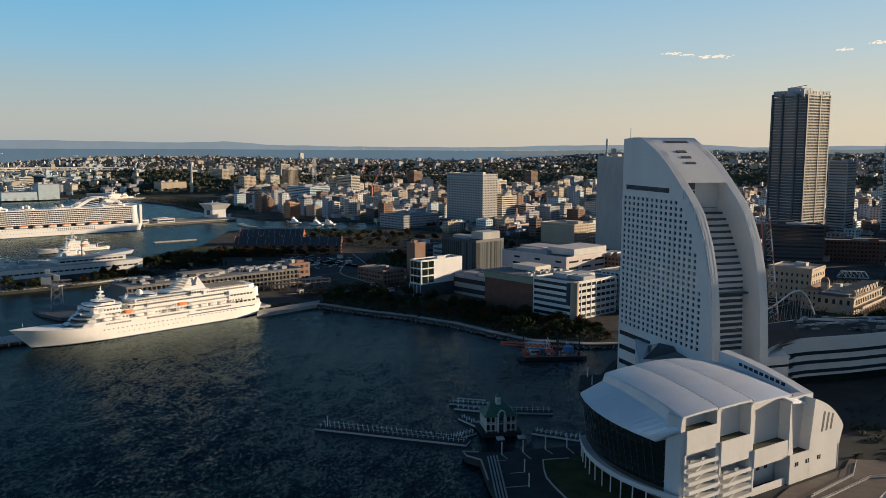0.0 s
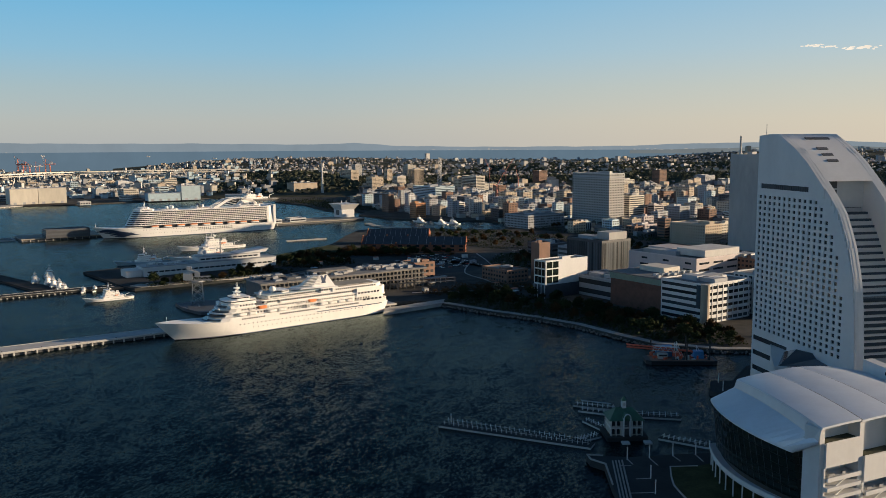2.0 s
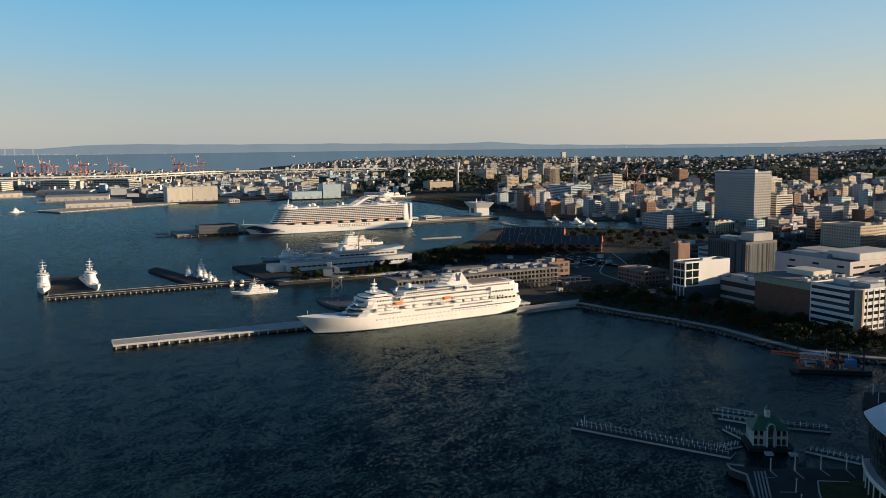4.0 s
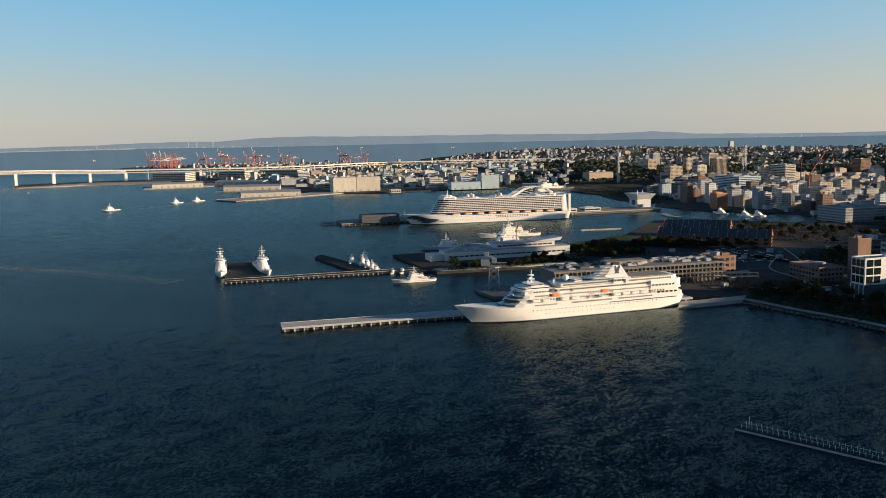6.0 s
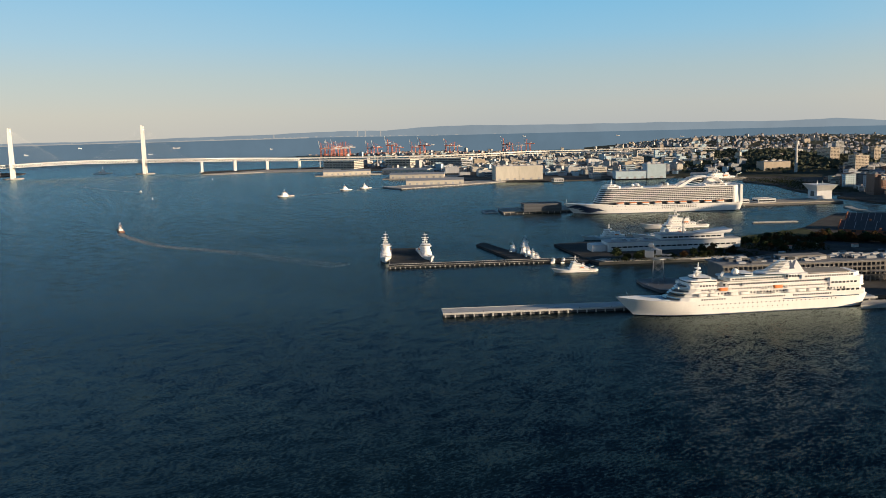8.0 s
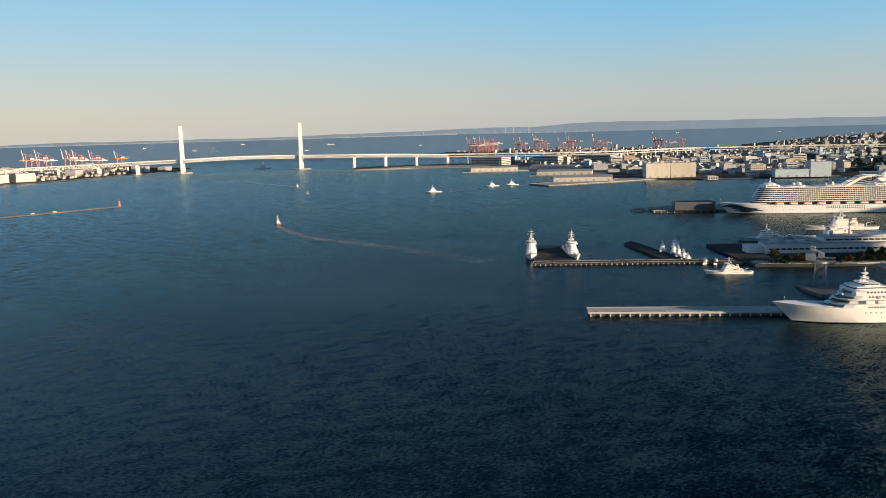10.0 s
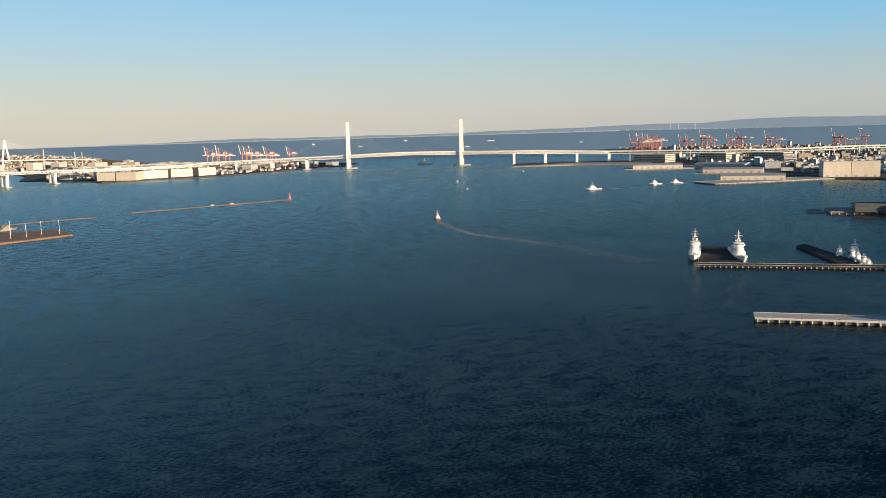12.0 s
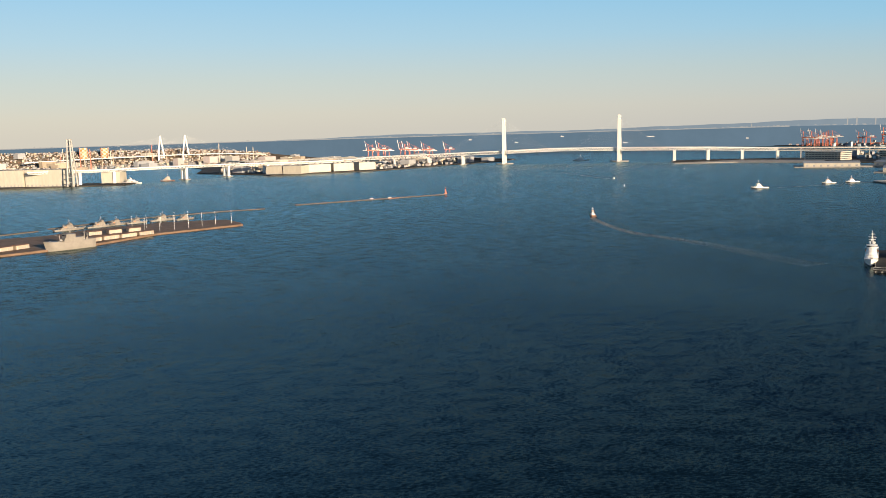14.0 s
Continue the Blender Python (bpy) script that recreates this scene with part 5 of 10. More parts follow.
    part("gun_mount", Geo().cbox(0.765 * length, 0, d + 0.6 * k, 2.4 * k, 2.0 * k, 1.5 * k).tube((0.765 * length, 0, d + 1.6 * k), (0.765 * length + 3.2 * k, 0, d + 2.1 * k), 0.12 * k), house, ship)
    part("windlass", Geo().cbox(0.85 * length, 0, d + 1.3 * k, 1.6 * k, 2.6 * k, 1.0 * k), STEEL, ship)
    for s in (-1, 1):
        boat = part("ship_boat", deckhouse(Geo(), 0.33 * length, 0.33 * length + 6 * k, 0.9 * k, d + hh + 0.5 * k, d + hh + 1.7 * k, 1.8 * k, 0.6 * k), ORANGE, ship, "orange ship's boat")
        boat.location = (0, s * h * 0.86, 0)
        part("davit", Geo().tube((0.345 * length, s * h * 0.7, d + hh), (0.345 * length, s * h * 0.95, d + hh + 2.6 * k), 0.14 * k, sides=4).tube((0.39 * length, s * h * 0.7, d + hh), (0.39 * length, s * h * 0.95, d + hh + 2.6 * k), 0.14 * k, sides=4), house, ship)
    part("railing", rail_line(0.70 * length, 0.88 * length, h * 0.6, d + 0.9 * k, 1.0, 3.0), WHITESTEEL, ship)
    return ship


PATROL = "white patrol ship with a tall mast moored at the quay"
build_patrol(PATROL + " head", -818, 527, 0.835, -0.55, 84, 12, tall=1.1)
build_patrol("white patrol ship with a grey deck moored inside the quay head", -792, 556, 0.885, -0.465, 84, 12, tall=1.05)
build_patrol("white patrol vessel moored along the long quay", -562, 598, -0.53, -0.848, 40, 9.0, tall=1.1)
# ---- piers and quays ----
AXIS = Vector((0.53, 0.848)).normalized()        # the way the harbour's fingers run, from their tips to the land
SIDE = Vector((-0.848, 0.53)).normalized()


def strip_plan(x, y, length, width, ax=None):
    a = ax or AXIS
    s = Vector((-a.y, a.x))
    p = Vector((x, y))
    return [tuple(p), tuple(p + a * length), tuple(p + a * length + s * width), tuple(p + s * width)]


def build_pier(name, label, x, y, length, width, top, ax=None, pile_step=6.0, deck=None, parent_z=0.0):
    """A deck on rows of piles along its near edge, with kerb and bollards."""
    a = (ax or AXIS).normalized()
    pier = thing(name, label, "pier", at(x, y, 0.0, a.x, a.y), kind="structure")
    part("deck", Geo().box(0, 0, top - 1.1, length, width, top), deck or CONCRETE, pier)
    # solid dark block, its colour set for the shade under the deck
    part("apron", Geo().box(0.5, 1.8, -2.0, length - 0.5, width - 1.8, top - 1.1), DARKWALL, pier, "dark block standing in for the shade under the deck")
    kerb = Geo().box(0, 0, top, length, 0.4, top + 0.3).box(0, width - 0.4, top, length, width, top + 0.3).box(0, 0.4, top, 0.4, width - 0.4, top + 0.3)
    part("kerb", kerb, PALE, pier)
    pile = Geo().box(-0.45, 0.25, -2.0, 0.45, 1.15, top - 0.9).mesh("pile", PALE)
    s = 2.0
    while s < length and s < 400:
        ob = part("pile", pile, None, pier)
        ob.location = (s, 0.0, 0.0)
        s += pile_step
    bollard = Geo().tube((0, 0, 0), (0, 0, 0.7), 0.25, 0.32, 8).mesh("bollard", BLACKPAINT)
    s = 6.0
    while s < length and s < 400:
        part("bollard", bollard, None, pier).location = (s, 1.4, top)
        s += 24.0
    return pier


build_pier("cruise_pier", "long grey concrete pier on piles", -499, 369, 330, 18, 3.2, Vector((0.545, 0.838)), 7.0, deck=PALE)
build_pier("patrol_quay", "long narrow brown quay on piles", -716, 463, 196, 13, 2.6, Vector((0.535, 0.845)), 5.0, deck=PAVING)
build_pier("quay_head", "broad brown quay head between two patrol ships", -703, 506, 118, 42, 2.4, Vector((-0.836, 0.548)).normalized(), 6.0, deck=PAVING)
slab("mole", [(-778, 626), (-788, 645), (-646, 600), (-611, 632), (-600, 628), (-650, 578)], 2.3, PAVING, "low dark mole with moored boats")
slab("ground_base", [(-715, 690), (-601, 630), (-585, 626), (-564, 657), (-535, 701), (-514, 752), (-498, 790), (-548, 806), (-570, 850), (-640, 800), (-690, 748)], 2.6, PAVING,
     "dark paved yard of the harbour base", category="ground")
slab("hedge_bank", [(-598, 634), (-583, 632), (-560, 664), (-531, 708), (-510, 756), (-514, 760), (-540, 716), (-575, 668), (-598, 645)], 3.3, CONCRETE, "pale stone edge of the base", base=2.0)
build_pier("passenger_pier", "broad wooden-decked passenger pier on piles", -1030, 885, 560, 62, 4.0, AXIS, 10.0, deck=DECKTEAK)
slab("crane_mole", [(-498, 580), (-478, 566), (-452, 556), (-428, 566), (-430, 600), (-460, 612), (-484, 604)], 2.4, DARKWALL, "low dark stone mole")
build_pier("shed_quay", "long pale quay beside the grey sheds", -1634, 1100, 300, 90, 3.0, Vector((0.06, 1.0)).normalized(), 12.0)
for x0, y0, x1, y1, w in ((-2010, 1290, -1880, 1420, 120), (-2340, 1262, -2260, 1425, 90), (-2310, 1450, -2130, 1545, 60)):
    a = Vector((x1 - x0, y1 - y0))
    slab("quay", strip_plan(x0, y0, a.length + 20, w, a.normalized()), 3.0, CONCRETE, "pale concrete wharf")
slab("quay", [(-2830, 1100), (-2780, 1180), (-2760, 1290), (-2650, 1398), (-2560, 1480), (-2700, 1560), (-2900, 1350)], 3.0, CONCRETE, "low container wharf below the bridge")
build_pier("small_barge_pier", "short floating pier in the basin", -676, 1023, 60, 6, 1.4, Vector((0.6, 0.8)).normalized(), 8.0)
slab("curved_jetty", [(-700, 1296), (-668, 1262), (-620, 1240), (-588, 1244), (-590, 1252), (-622, 1250), (-664, 1272), (-692, 1304)], 2.0, CONCRETE, "low curved stone jetty")
ROCK = matte(surface("breakwater_stone", (0.13, 0.12, 0.11), 0.95, vary=0.25, size=6, grain=1.5))
slab("breakwater", [(-1635, -158), (-1617, -222), (-1532, -373), (-1416, -466), (-1413, -475), (-1530, -383), (-1622, -226), (-1640, -160)], 1.6, ROCK, "low grey breakwater")
slab("breakwater", [(-1694, -104), (-1826, 206), (-1832, 204), (-1700, -107)], 1.8, ROCK, "straight grey breakwater ending in a light")
slab("breakwater", [(-1300, -560), (-1382, -478), (-1388, -484), (-1306, -566)], 1.4, ROCK, "low grey breakwater stub")


def build_light():
    light = thing("lighthouse", "red harbour light tower on the breakwater end", "lighthouse", at(-1827, 204, 1.8))
    part("base", Geo().tube((0, 0, 0), (0, 0, 1.5), 3.2, 3.0, 12), REDSTEEL, light)
    part("shaft", Geo().tube((0, 0, 1.5), (0, 0, 9.5), 2.0, 1.1, 12), REDSTEEL, light)
    part("gallery", Geo().tube((0, 0, 9.5), (0, 0, 10.1), 1.7, 1.7, 12), REDSTEEL, light)
    part("lantern", Geo().tube((0, 0, 10.1), (0, 0, 12.3), 0.9, 0.9, 10), GLASS, light)
    part("cap", Geo().tube((0, 0, 12.3), (0, 0, 14.0), 1.1, 0.1, 10), REDSTEEL, light)


build_light()
for x, y in ((-1762, 40), (-1774, 78)):
    p = thing("work_barge", "low brown work barge beside the breakwater", "barge", at(x, y, 0.0, -0.39, 0.92))
    part("hull", Geo().prism([(0, -3), (24, -3), (27, 0), (24, 3), (0, 3)], -0.5, 1.6), BROWNWALL, p)
    part("cabin", Geo().cbox(5, 0, 1.6, 6, 4, 2.2), PALE, p)


# ---- old hammerhead crane ----
def build_hammerhead():
    crane = thing("harbour_crane", "old grey lattice hammerhead crane standing on the mole", "crane", at(-478, 585, 2.5, 0.8, 0.6))
    legs = [(-4, -4), (4, -4), (4, 4), (-4, 4)]
    for x, y in legs:
        part("leg", Geo().tube((x, y, 0), (x * 0.75, y * 0.75, 17), 0.35, 0.3, 4), STEEL, crane)
    for z0, z1 in ((0, 6), (6, 12), (12, 17)):
        for i in range(4):
            a, b = legs[i], legs[(i + 1) % 4]
            f0, f1 = 1 - 0.25 * z0 / 17, 1 - 0.25 * z1 / 17
            part("brace", Geo().tube((a[0] * f0, a[1] * f0, z0), (b[0] * f1, b[1] * f1, z1), 0.22, sides=4).tube((b[0] * f0, b[1] * f0, z0), (a[0] * f1, a[1] * f1, z1), 0.22, sides=4), STEEL, crane)
    part("turntable", Geo().tube((0, 0, 17), (0, 0, 18), 4, 4, 12), STEEL, crane)
    boom = Geo()
    for y in (-1.3, 1.3):
        for z in (18.4, 21.0):
            boom.tube((-8, y, z), (9, y, z), 0.26, sides=4)
        for k in range(5):
            x = -7.5 + k * 3.1
            boom.tube((x, y, 18.4), (x + 1.55, y, 21.0), 0.12, sides=4).tube((x + 1.55, y, 21.0), (x + 3.1, y, 18.4), 0.12, sides=4)
    part("boom", boom, STEEL, crane)
    part("machine_house", Geo().box(-9, -2.6, 19, -3, 2.6, 23.5), SHEDGREY, crane)
    part("cabin", Geo().box(-1.5, -1.6, 21.2, 2, 1.6, 24.5), SHEDGREY, crane)
    part("hoist_frame", Geo().tube((-5, -2, 22), (-5, -2, 27), 0.3, sides=4).tube((-5, 2, 22), (-5, 2, 27), 0.3, sides=4).tube((-5, -2, 27), (1, 0, 24.5), 0.25, sides=4).tube((-5, 2, 27), (1, 0, 24.5), 0.25, sides=4).box(-6.5, -2.4, 26.6, -3.5, 2.4, 29), SHEDGREY, crane)
    crane.scale = (1.25, 1.25, 1.12)


build_hammerhead()


# ---- long-span bridge ----
def smooth_line(pts, per=4):
    out = []
    P = [Vector(p) for p in pts]
    for i in range(len(P) - 1):
        a, b, c, d = P[max(0, i - 1)], P[i], P[i + 1], P[min(len(P) - 1, i + 2)]
        for k in range(per):
            t = k / per
            out.append(0.5 * (2 * b + (c - a) * t + (2 * a - 5 * b + 4 * c - d) * t * t + (3 * b - a - 3 * c + d) * t ** 3))
    return out + [P[-1]]


def ribbon(g, line, half, z0, z1):
    """A road deck or girder along a line of points, from z0 below it to z1 above it."""
    v, f = [], []
    for i, p in enumerate(line):
        d = (line[min(i + 1, len(line) - 1)] - line[max(i - 1, 0)])
        n = Vector((-d.y, d.x, 0)).normalized() * half
        v += [tuple(p + n + Vector((0, 0, z0))), tuple(p - n + Vector((0, 0, z0))), tuple(p - n + Vector((0, 0, z1))), tuple(p + n + Vector((0, 0, z1)))]
    for i in range(len(line) - 1):
        a, b = i * 4, i * 4 + 4
        for k in range(4):
            f.append((a + k, a + (k + 1) % 4, b + (k + 1) % 4, b + k))
    f += [(3, 2, 1, 0), (len(v) - 4, len(v) - 3, len(v) - 2, len(v) - 1)]
    return g.add(v, f)


def build_bridge(name, label, towers, line, z_low, tower_top, piers, leg_gap=26.0, width=18.0, truss=True, single=False):
    o = Vector(line[0])
    bridge = thing(name, label, "bridge", pose(o.x, o.y, 0))
    path = [Vector((p[0] - o.x, p[1] - o.y, p[2])) for p in line]
    curve = smooth_line(path, 6)
    part("upper_deck", ribbon(Geo(), curve, width, -1.2, 0.6), WHITESTEEL, bridge)
    part("lower_deck", ribbon(Geo(), curve, width, -z_low - 1.0, -z_low), WHITESTEEL, bridge)
    part("parapet", ribbon(Geo(), curve, width + 0.4, 0.6, 1.6), WHITESTEEL, bridge)
    if truss:
        for s in (-1, 1):
            g = Geo()
            flat = []
            for i in range(len(curve) - 1):
                for k in range(4):
                    flat.append(curve[i].lerp(curve[i + 1], k / 4))
            for i in range(len(flat) - 1):
                d = flat[i + 1] - flat[i]
                n = Vector((-d.y, d.x, 0)).normalized() * (width - 0.6) * s
                a, b = flat[i] + n, flat[i + 1] + n
                lo = Vector((0, 0, -z_low))
                g.tube(a + (lo if i % 2 else Vector()), b + (Vector() if i % 2 else lo), 0.9, sides=4)
            part("truss", g, WHITESTEEL, bridge)
    for x, y in towers:
        near = min(range(len(curve)), key=lambda i: (curve[i].x + o.x - x) ** 2 + (curve[i].y + o.y - y) ** 2)
        d = (curve[min(near + 1, len(curve) - 1)] - curve[max(near - 1, 0)]).normalized()
        n = Vector((-d.y, d.x, 0))
        c = Vector((x - o.x, y - o.y, 0))
        deck_z = curve[near].z
        tower = part("tower", Geo().cbox(c.x, c.y, deck_z - z_low - 9, 8, leg_gap * 1.7, 5, math.atan2(d.y, d.x)), WHITESTEEL, bridge)
        part("footing", Geo().prism([(c.x + 34 * math.cos(a) * d.x - 24 * math.sin(a) * n.x, c.y + 34 * math.cos(a) * d.y - 24 * math.sin(a) * n.y) for a in [math.tau * k / 14 for k in range(14)]][::-1], -2, 4), CONCRETE, tower)
        for s in (-1, 1):
            leg = Geo()
            prev = None
            for z, gap, w in ((2, leg_gap * 0.86, 9.5), (deck_z, leg_gap, 8.0), (tower_top, leg_gap * 0.82 if not single else 0.6, 5.0)):
                q = c + (n + d if single else n) * gap * (0.71 if single else 1.0) * s
                ring = [tuple(q + d * a * w / 2 + n * b * w / 2 + Vector((0, 0, z))) for a, b in ((-1, -1), (1, -1), (1, 1), (-1, 1))]
                if prev:
                    leg.add(prev + ring, [(0, 1, 5, 4), (1, 2, 6, 5), (2, 3, 7, 6), (3, 0, 4, 7), (4, 5, 6, 7), (3, 2, 1, 0)])
                prev = ring
            part("tower_leg", leg, WHITESTEEL, tower)
        if not single:
            part("cross_beam", Geo().cbox(c.x, c.y, tower_top - 16, 4, leg_gap * 1.6, 4, math.atan2(d.y, d.x)), WHITESTEEL, tower)
        stays = Geo()
        for s in (-1, 1):
            for k in range(1, 12):
                for e in (-1, 1):
                    q = near + e * k * 0.9
                    i = int(max(0, min(len(curve) - 1, q)))
                    stays.tube(c + n * leg_gap * 0.8 * s + Vector((0, 0, tower_top - 3 - (12 - k) * 2.2)), curve[i] + n * width * s, 0.05, sides=3)
        part("stay_cables", stays, WHITESTEEL, tower)
    for x, y in piers:
        near = min(curve, key=lambda p: (p.x + o.x - x) ** 2 + (p.y + o.y - y) ** 2)
        cx, cy = near.x, near.y
        i = curve.index(near)
        d = curve[min(i + 1, len(curve) - 1)] - curve[max(i - 1, 0)]
        g = Geo()
        for s in (-1, 1):
            n = Vector((-d.y, d.x, 0)).normalized() * 11 * s
            g.cbox(cx + n.x, cy + n.y, -2, 8, 8, near.z - z_low + 1, math.atan2(d.y, d.x))
        g.cbox(cx, cy, near.z - z_low - 7, 8, 34, 6, math.atan2(d.y, d.x))
        pier = part("pier", g, WHITESTEEL, bridge)
        part("footing", Geo().cbox(cx, cy, -2, 20, 44, 4.5, math.atan2(d.y, d.x)), CONCRETE, pier)
    return bridge


BAY = [(-3430, 60, 38), (-3394, 186, 40.5), (-3347, 315, 43), (-3301, 441, 46.5), (-3246, 591, 50), (-3216, 690, 53), (-3184, 796, 55), (-3153, 898, 54), (-3122, 1000, 52), (-3062, 1085, 51.4),
       (-3003, 1165, 50.5), (-2977, 1279, 47.5), (-2933, 1386, 44), (-2888, 1494, 40)]
build_bridge("cable_stayed_bridge", "long white cable-stayed double-deck bridge over the harbour mouth", [(-3246, 591), (-3122, 1000)], BAY, 9.5, 173,
             [(-3003, 1165), (-2977, 1279), (-2933, 1386), (-2888, 1494), (-3301, 441), (-3347, 315), (-3394, 186)])
FAR = [(-4400, -1560, 36), (-4520, -1330, 42), (-4661, -965, 46), (-4685, -843, 47), (-4740, -640, 44), (-4780, -440, 34)]
build_bridge("far_bridge", "distant white bridge with two A-shaped pylons", [(-4661, -965), (-4685, -843)], FAR, 2.0, 148, [], leg_gap=22, width=14, truss=False, single=True)
NEARB = [(-2700, -950, 46.5), (-2730, -851, 46.8), (-2760, -786, 45.8), (-2787, -726, 45.2), (-2828, -641, 45.9), (-2902, -532, 44.8), (-3022, -413, 41.9), (-3117, -289, 38.5), (-3198, -114, 36.5), (-3250, 0, 37), (-3430, 60, 38)]
build_bridge("harbour_viaduct", "low white truss viaduct joining the reclaimed islands", [], NEARB, 6.0, 60,
             [(-2745, -815), (-2787, -726), (-2905, -530), (-3022, -413), (-3117, -289), (-3160, -200), (-3198, -114), (-3250, 0), (-3340, 30)], width=12)


def build_viaduct(label, line, half=13.0, low=8.0, step=3):
    o = Vector(line[0])
    way = thing("expressway", label, "expressway", pose(o.x, o.y, 0))
    curve = smooth_line([Vector((p[0] - o.x, p[1] - o.y, p[2])) for p in line], 6)
    part("upper_deck", ribbon(Geo(), curve, half, -1.6, 0.0), WHITESTEEL, way)
    part("noise_wall", ribbon(Geo(), curve, half + 0.3, 0.0, 2.4), CREAM, way)
    if low:
        part("lower_deck", ribbon(Geo(), curve, half, -low - 1.6, -low), PALE, way)
        part("lower_wall", ribbon(Geo(), curve, half + 0.3, -low, -low + 1.2), CREAM, way)
    for i in range(0, len(curve), step):
        p = curve[i]
        if p.z < 6:
            continue
        d = curve[min(i + 1, len(curve) - 1)] - curve[max(i - 1, 0)]
        a = math.atan2(d.y, d.x)
        n = Vector((-d.y, d.x, 0)).normalized()
        g = Geo().cbox(p.x, p.y, p.z - 4, 3.2, half * 2.1, 2.4, a)
        for s in (-1, 1):
            q = p + n * half * 0.85 * s
            g.cbox(q.x, q.y, 0, 3, 3, p.z - 1.6, a)
        part("pier", g, PALE, way)
    return way


build_viaduct("long double-deck white expressway on piers across the port", [(-2888, 1494, 40), (-2800, 1650, 38), (-2690, 1850, 35), (-2600, 2100, 34), (-2610, 2350, 34), (-2590, 2500, 32), (-2420, 2850, 30), (-2200, 3150, 26)])
build_viaduct("curving white expressway ramp above the port", [(-2680, 1860, 34), (-2720, 2060, 30), (-2800, 2300, 26), (-2950, 2500, 22)], 6, 0)
build_viaduct("pale elevated expressway beyond the warehouses", [(-2600, 2480, 31), (-2300, 2600, 22), (-2050, 2500, 15), (-1800, 2350, 14), (-1500, 2350, 15), (-1250, 2320, 14)], 9, 0)
build_viaduct("pale elevated road along the far terminal", [(-3430, 60, 38), (-3560, -160, 34), (-3700, -420, 30), (-3900, -520, 26)], 10, 0)


# ---- container cranes ----
def build_gantry(raised=True):
    crane = thing("container_crane", "red and white dockside container crane with a %s boom" % ("raised" if raised else "level"), "crane", pose(0, 0, 3), "dockside container cranes")
    for x in (-11, 11):
        for y in (-13, 13):
            part("leg", Geo().tube((x, y, 0), (x * 0.75, y * 0.75, 44), 1.9, 1.6, 4), REDSTEEL, crane)
    for y in (-12, 12):
        part("side_frame", Geo().tube((-10, y, 16), (10, y, 16), 1.4, sides=4).tube((-10, y, 0), (9, y, 16), 0.9, sides=4).tube((10, y, 16), (-8, y, 40), 0.9, sides=4).tube((-9, y, 30), (9, y, 30), 1.0, sides=4), REDSTEEL, crane)
    part("sill_beam", Geo().box(-12, -14, 0, 12, -11, 4).box(-12, 11, 0, 12, 14, 4), REDSTEEL, crane)
    part("girder", Geo().box(-3, -40, 41, 3, 18, 45.5), WHITESTEEL if not raised else REDSTEEL, crane)
    if raised:
        part("boom", Geo().tube((0, 18, 45), (0, 26, 88), 2.0, 1.2, 4), WHITESTEEL, crane, "white raised boom")
    else:
        part("boom", Geo().tube((0, 18, 44), (0, 62, 45), 2.0, 1.4, 4), WHITESTEEL, crane, "white level boom")
    part("apex_frame", Geo().tube((-6, 8, 45), (0, 12, 74), 1.3, sides=4).tube((6, 8, 45), (0, 12, 74), 1.3, sides=4), REDSTEEL, crane)
    part("tie", Geo().tube((0, 12, 74), (0, 25, 82) if raised else (0, 58, 45), 0.6, sides=4).tube((0, 12, 74), (0, -38, 45), 0.6, sides=4), REDSTEEL, crane)
    part("machine_house", Geo().box(-5, -24, 45.5, 5, -8, 52), WHITESTEEL, crane, "white machine house")
    part("cabin", Geo().box(-2, 6, 37, 2, 11, 41), WHITESTEEL, crane)
    return crane


up, level = build_gantry(True), build_gantry(False)
# bearing from the sea wall, distance, size, boom up or level
CRANES = [(61.1, 4660, 0.98, 1), (60.63, 4680, 0.97, 1), (60.26, 4650, 1.0, 1), (59.98, 4640, 0.9, 1), (59.69, 4700, 1.0, 0), (59.48, 4690, 1.0, 0), (60.45, 4600, 0.9, 0), (59.8, 4600, 0.95, 0),
          (58.07, 4680, 0.86, 1), (57.65, 4660, 0.88, 1), (56.74, 4720, 1.1, 1), (56.22, 4690, 0.8, 1), (55.17, 4610, 0.85, 1), (54.6, 4510, 1.08, 1), (52.92, 4650, 0.93, 1), (52.37, 4620, 0.8, 0),
          (49.13, 4480, 0.98, 1), (48.74, 4460, 0.75, 0), (47.64, 4720, 0.88, 1), (48.2, 4600, 0.7, 0),
          (88.5, 4300, 1.0, 1), (88.2, 4300, 0.95, 0), (87.8, 4300, 1.04, 1), (87.4, 4290, 0.9, 0), (86.35, 4300, 1.0, 1), (86.1, 4290, 0.95, 1), (85.76, 4300, 0.95, 1), (85.45, 4290, 0.8, 0), (84.85, 4280, 0.92, 1),
          (84.5, 4270, 0.75, 0), (83.4, 4260, 0.88, 1)]
for i, (a, r, size, raised) in enumerate(CRANES):
    m = pose(-r * math.sin(radians(a)), r * math.cos(radians(a)), 3, 0, 0, (a + 70 if a < 70 else a + 82) + (i * 37) % 16)
    kin = up if raised else level
    kin = kin if i in (0, 4) else copy_thing(kin, m)
    kin.matrix_world = m
    kin.scale = (size, size, size)
slab("quay", [(-4300, 330), (-4200, 560), (-3900, 640), (-3640, 700), (-3700, 560), (-4250, 60)], 3.0, CONCRETE, "far container berth")
slab("quay", [(-4560, 2180), (-4120, 2360), (-3300, 2700), (-3100, 2800), (-3100, 3000), (-3800, 2960), (-4480, 2620)], 3.0, CONCRETE, "long container quay")


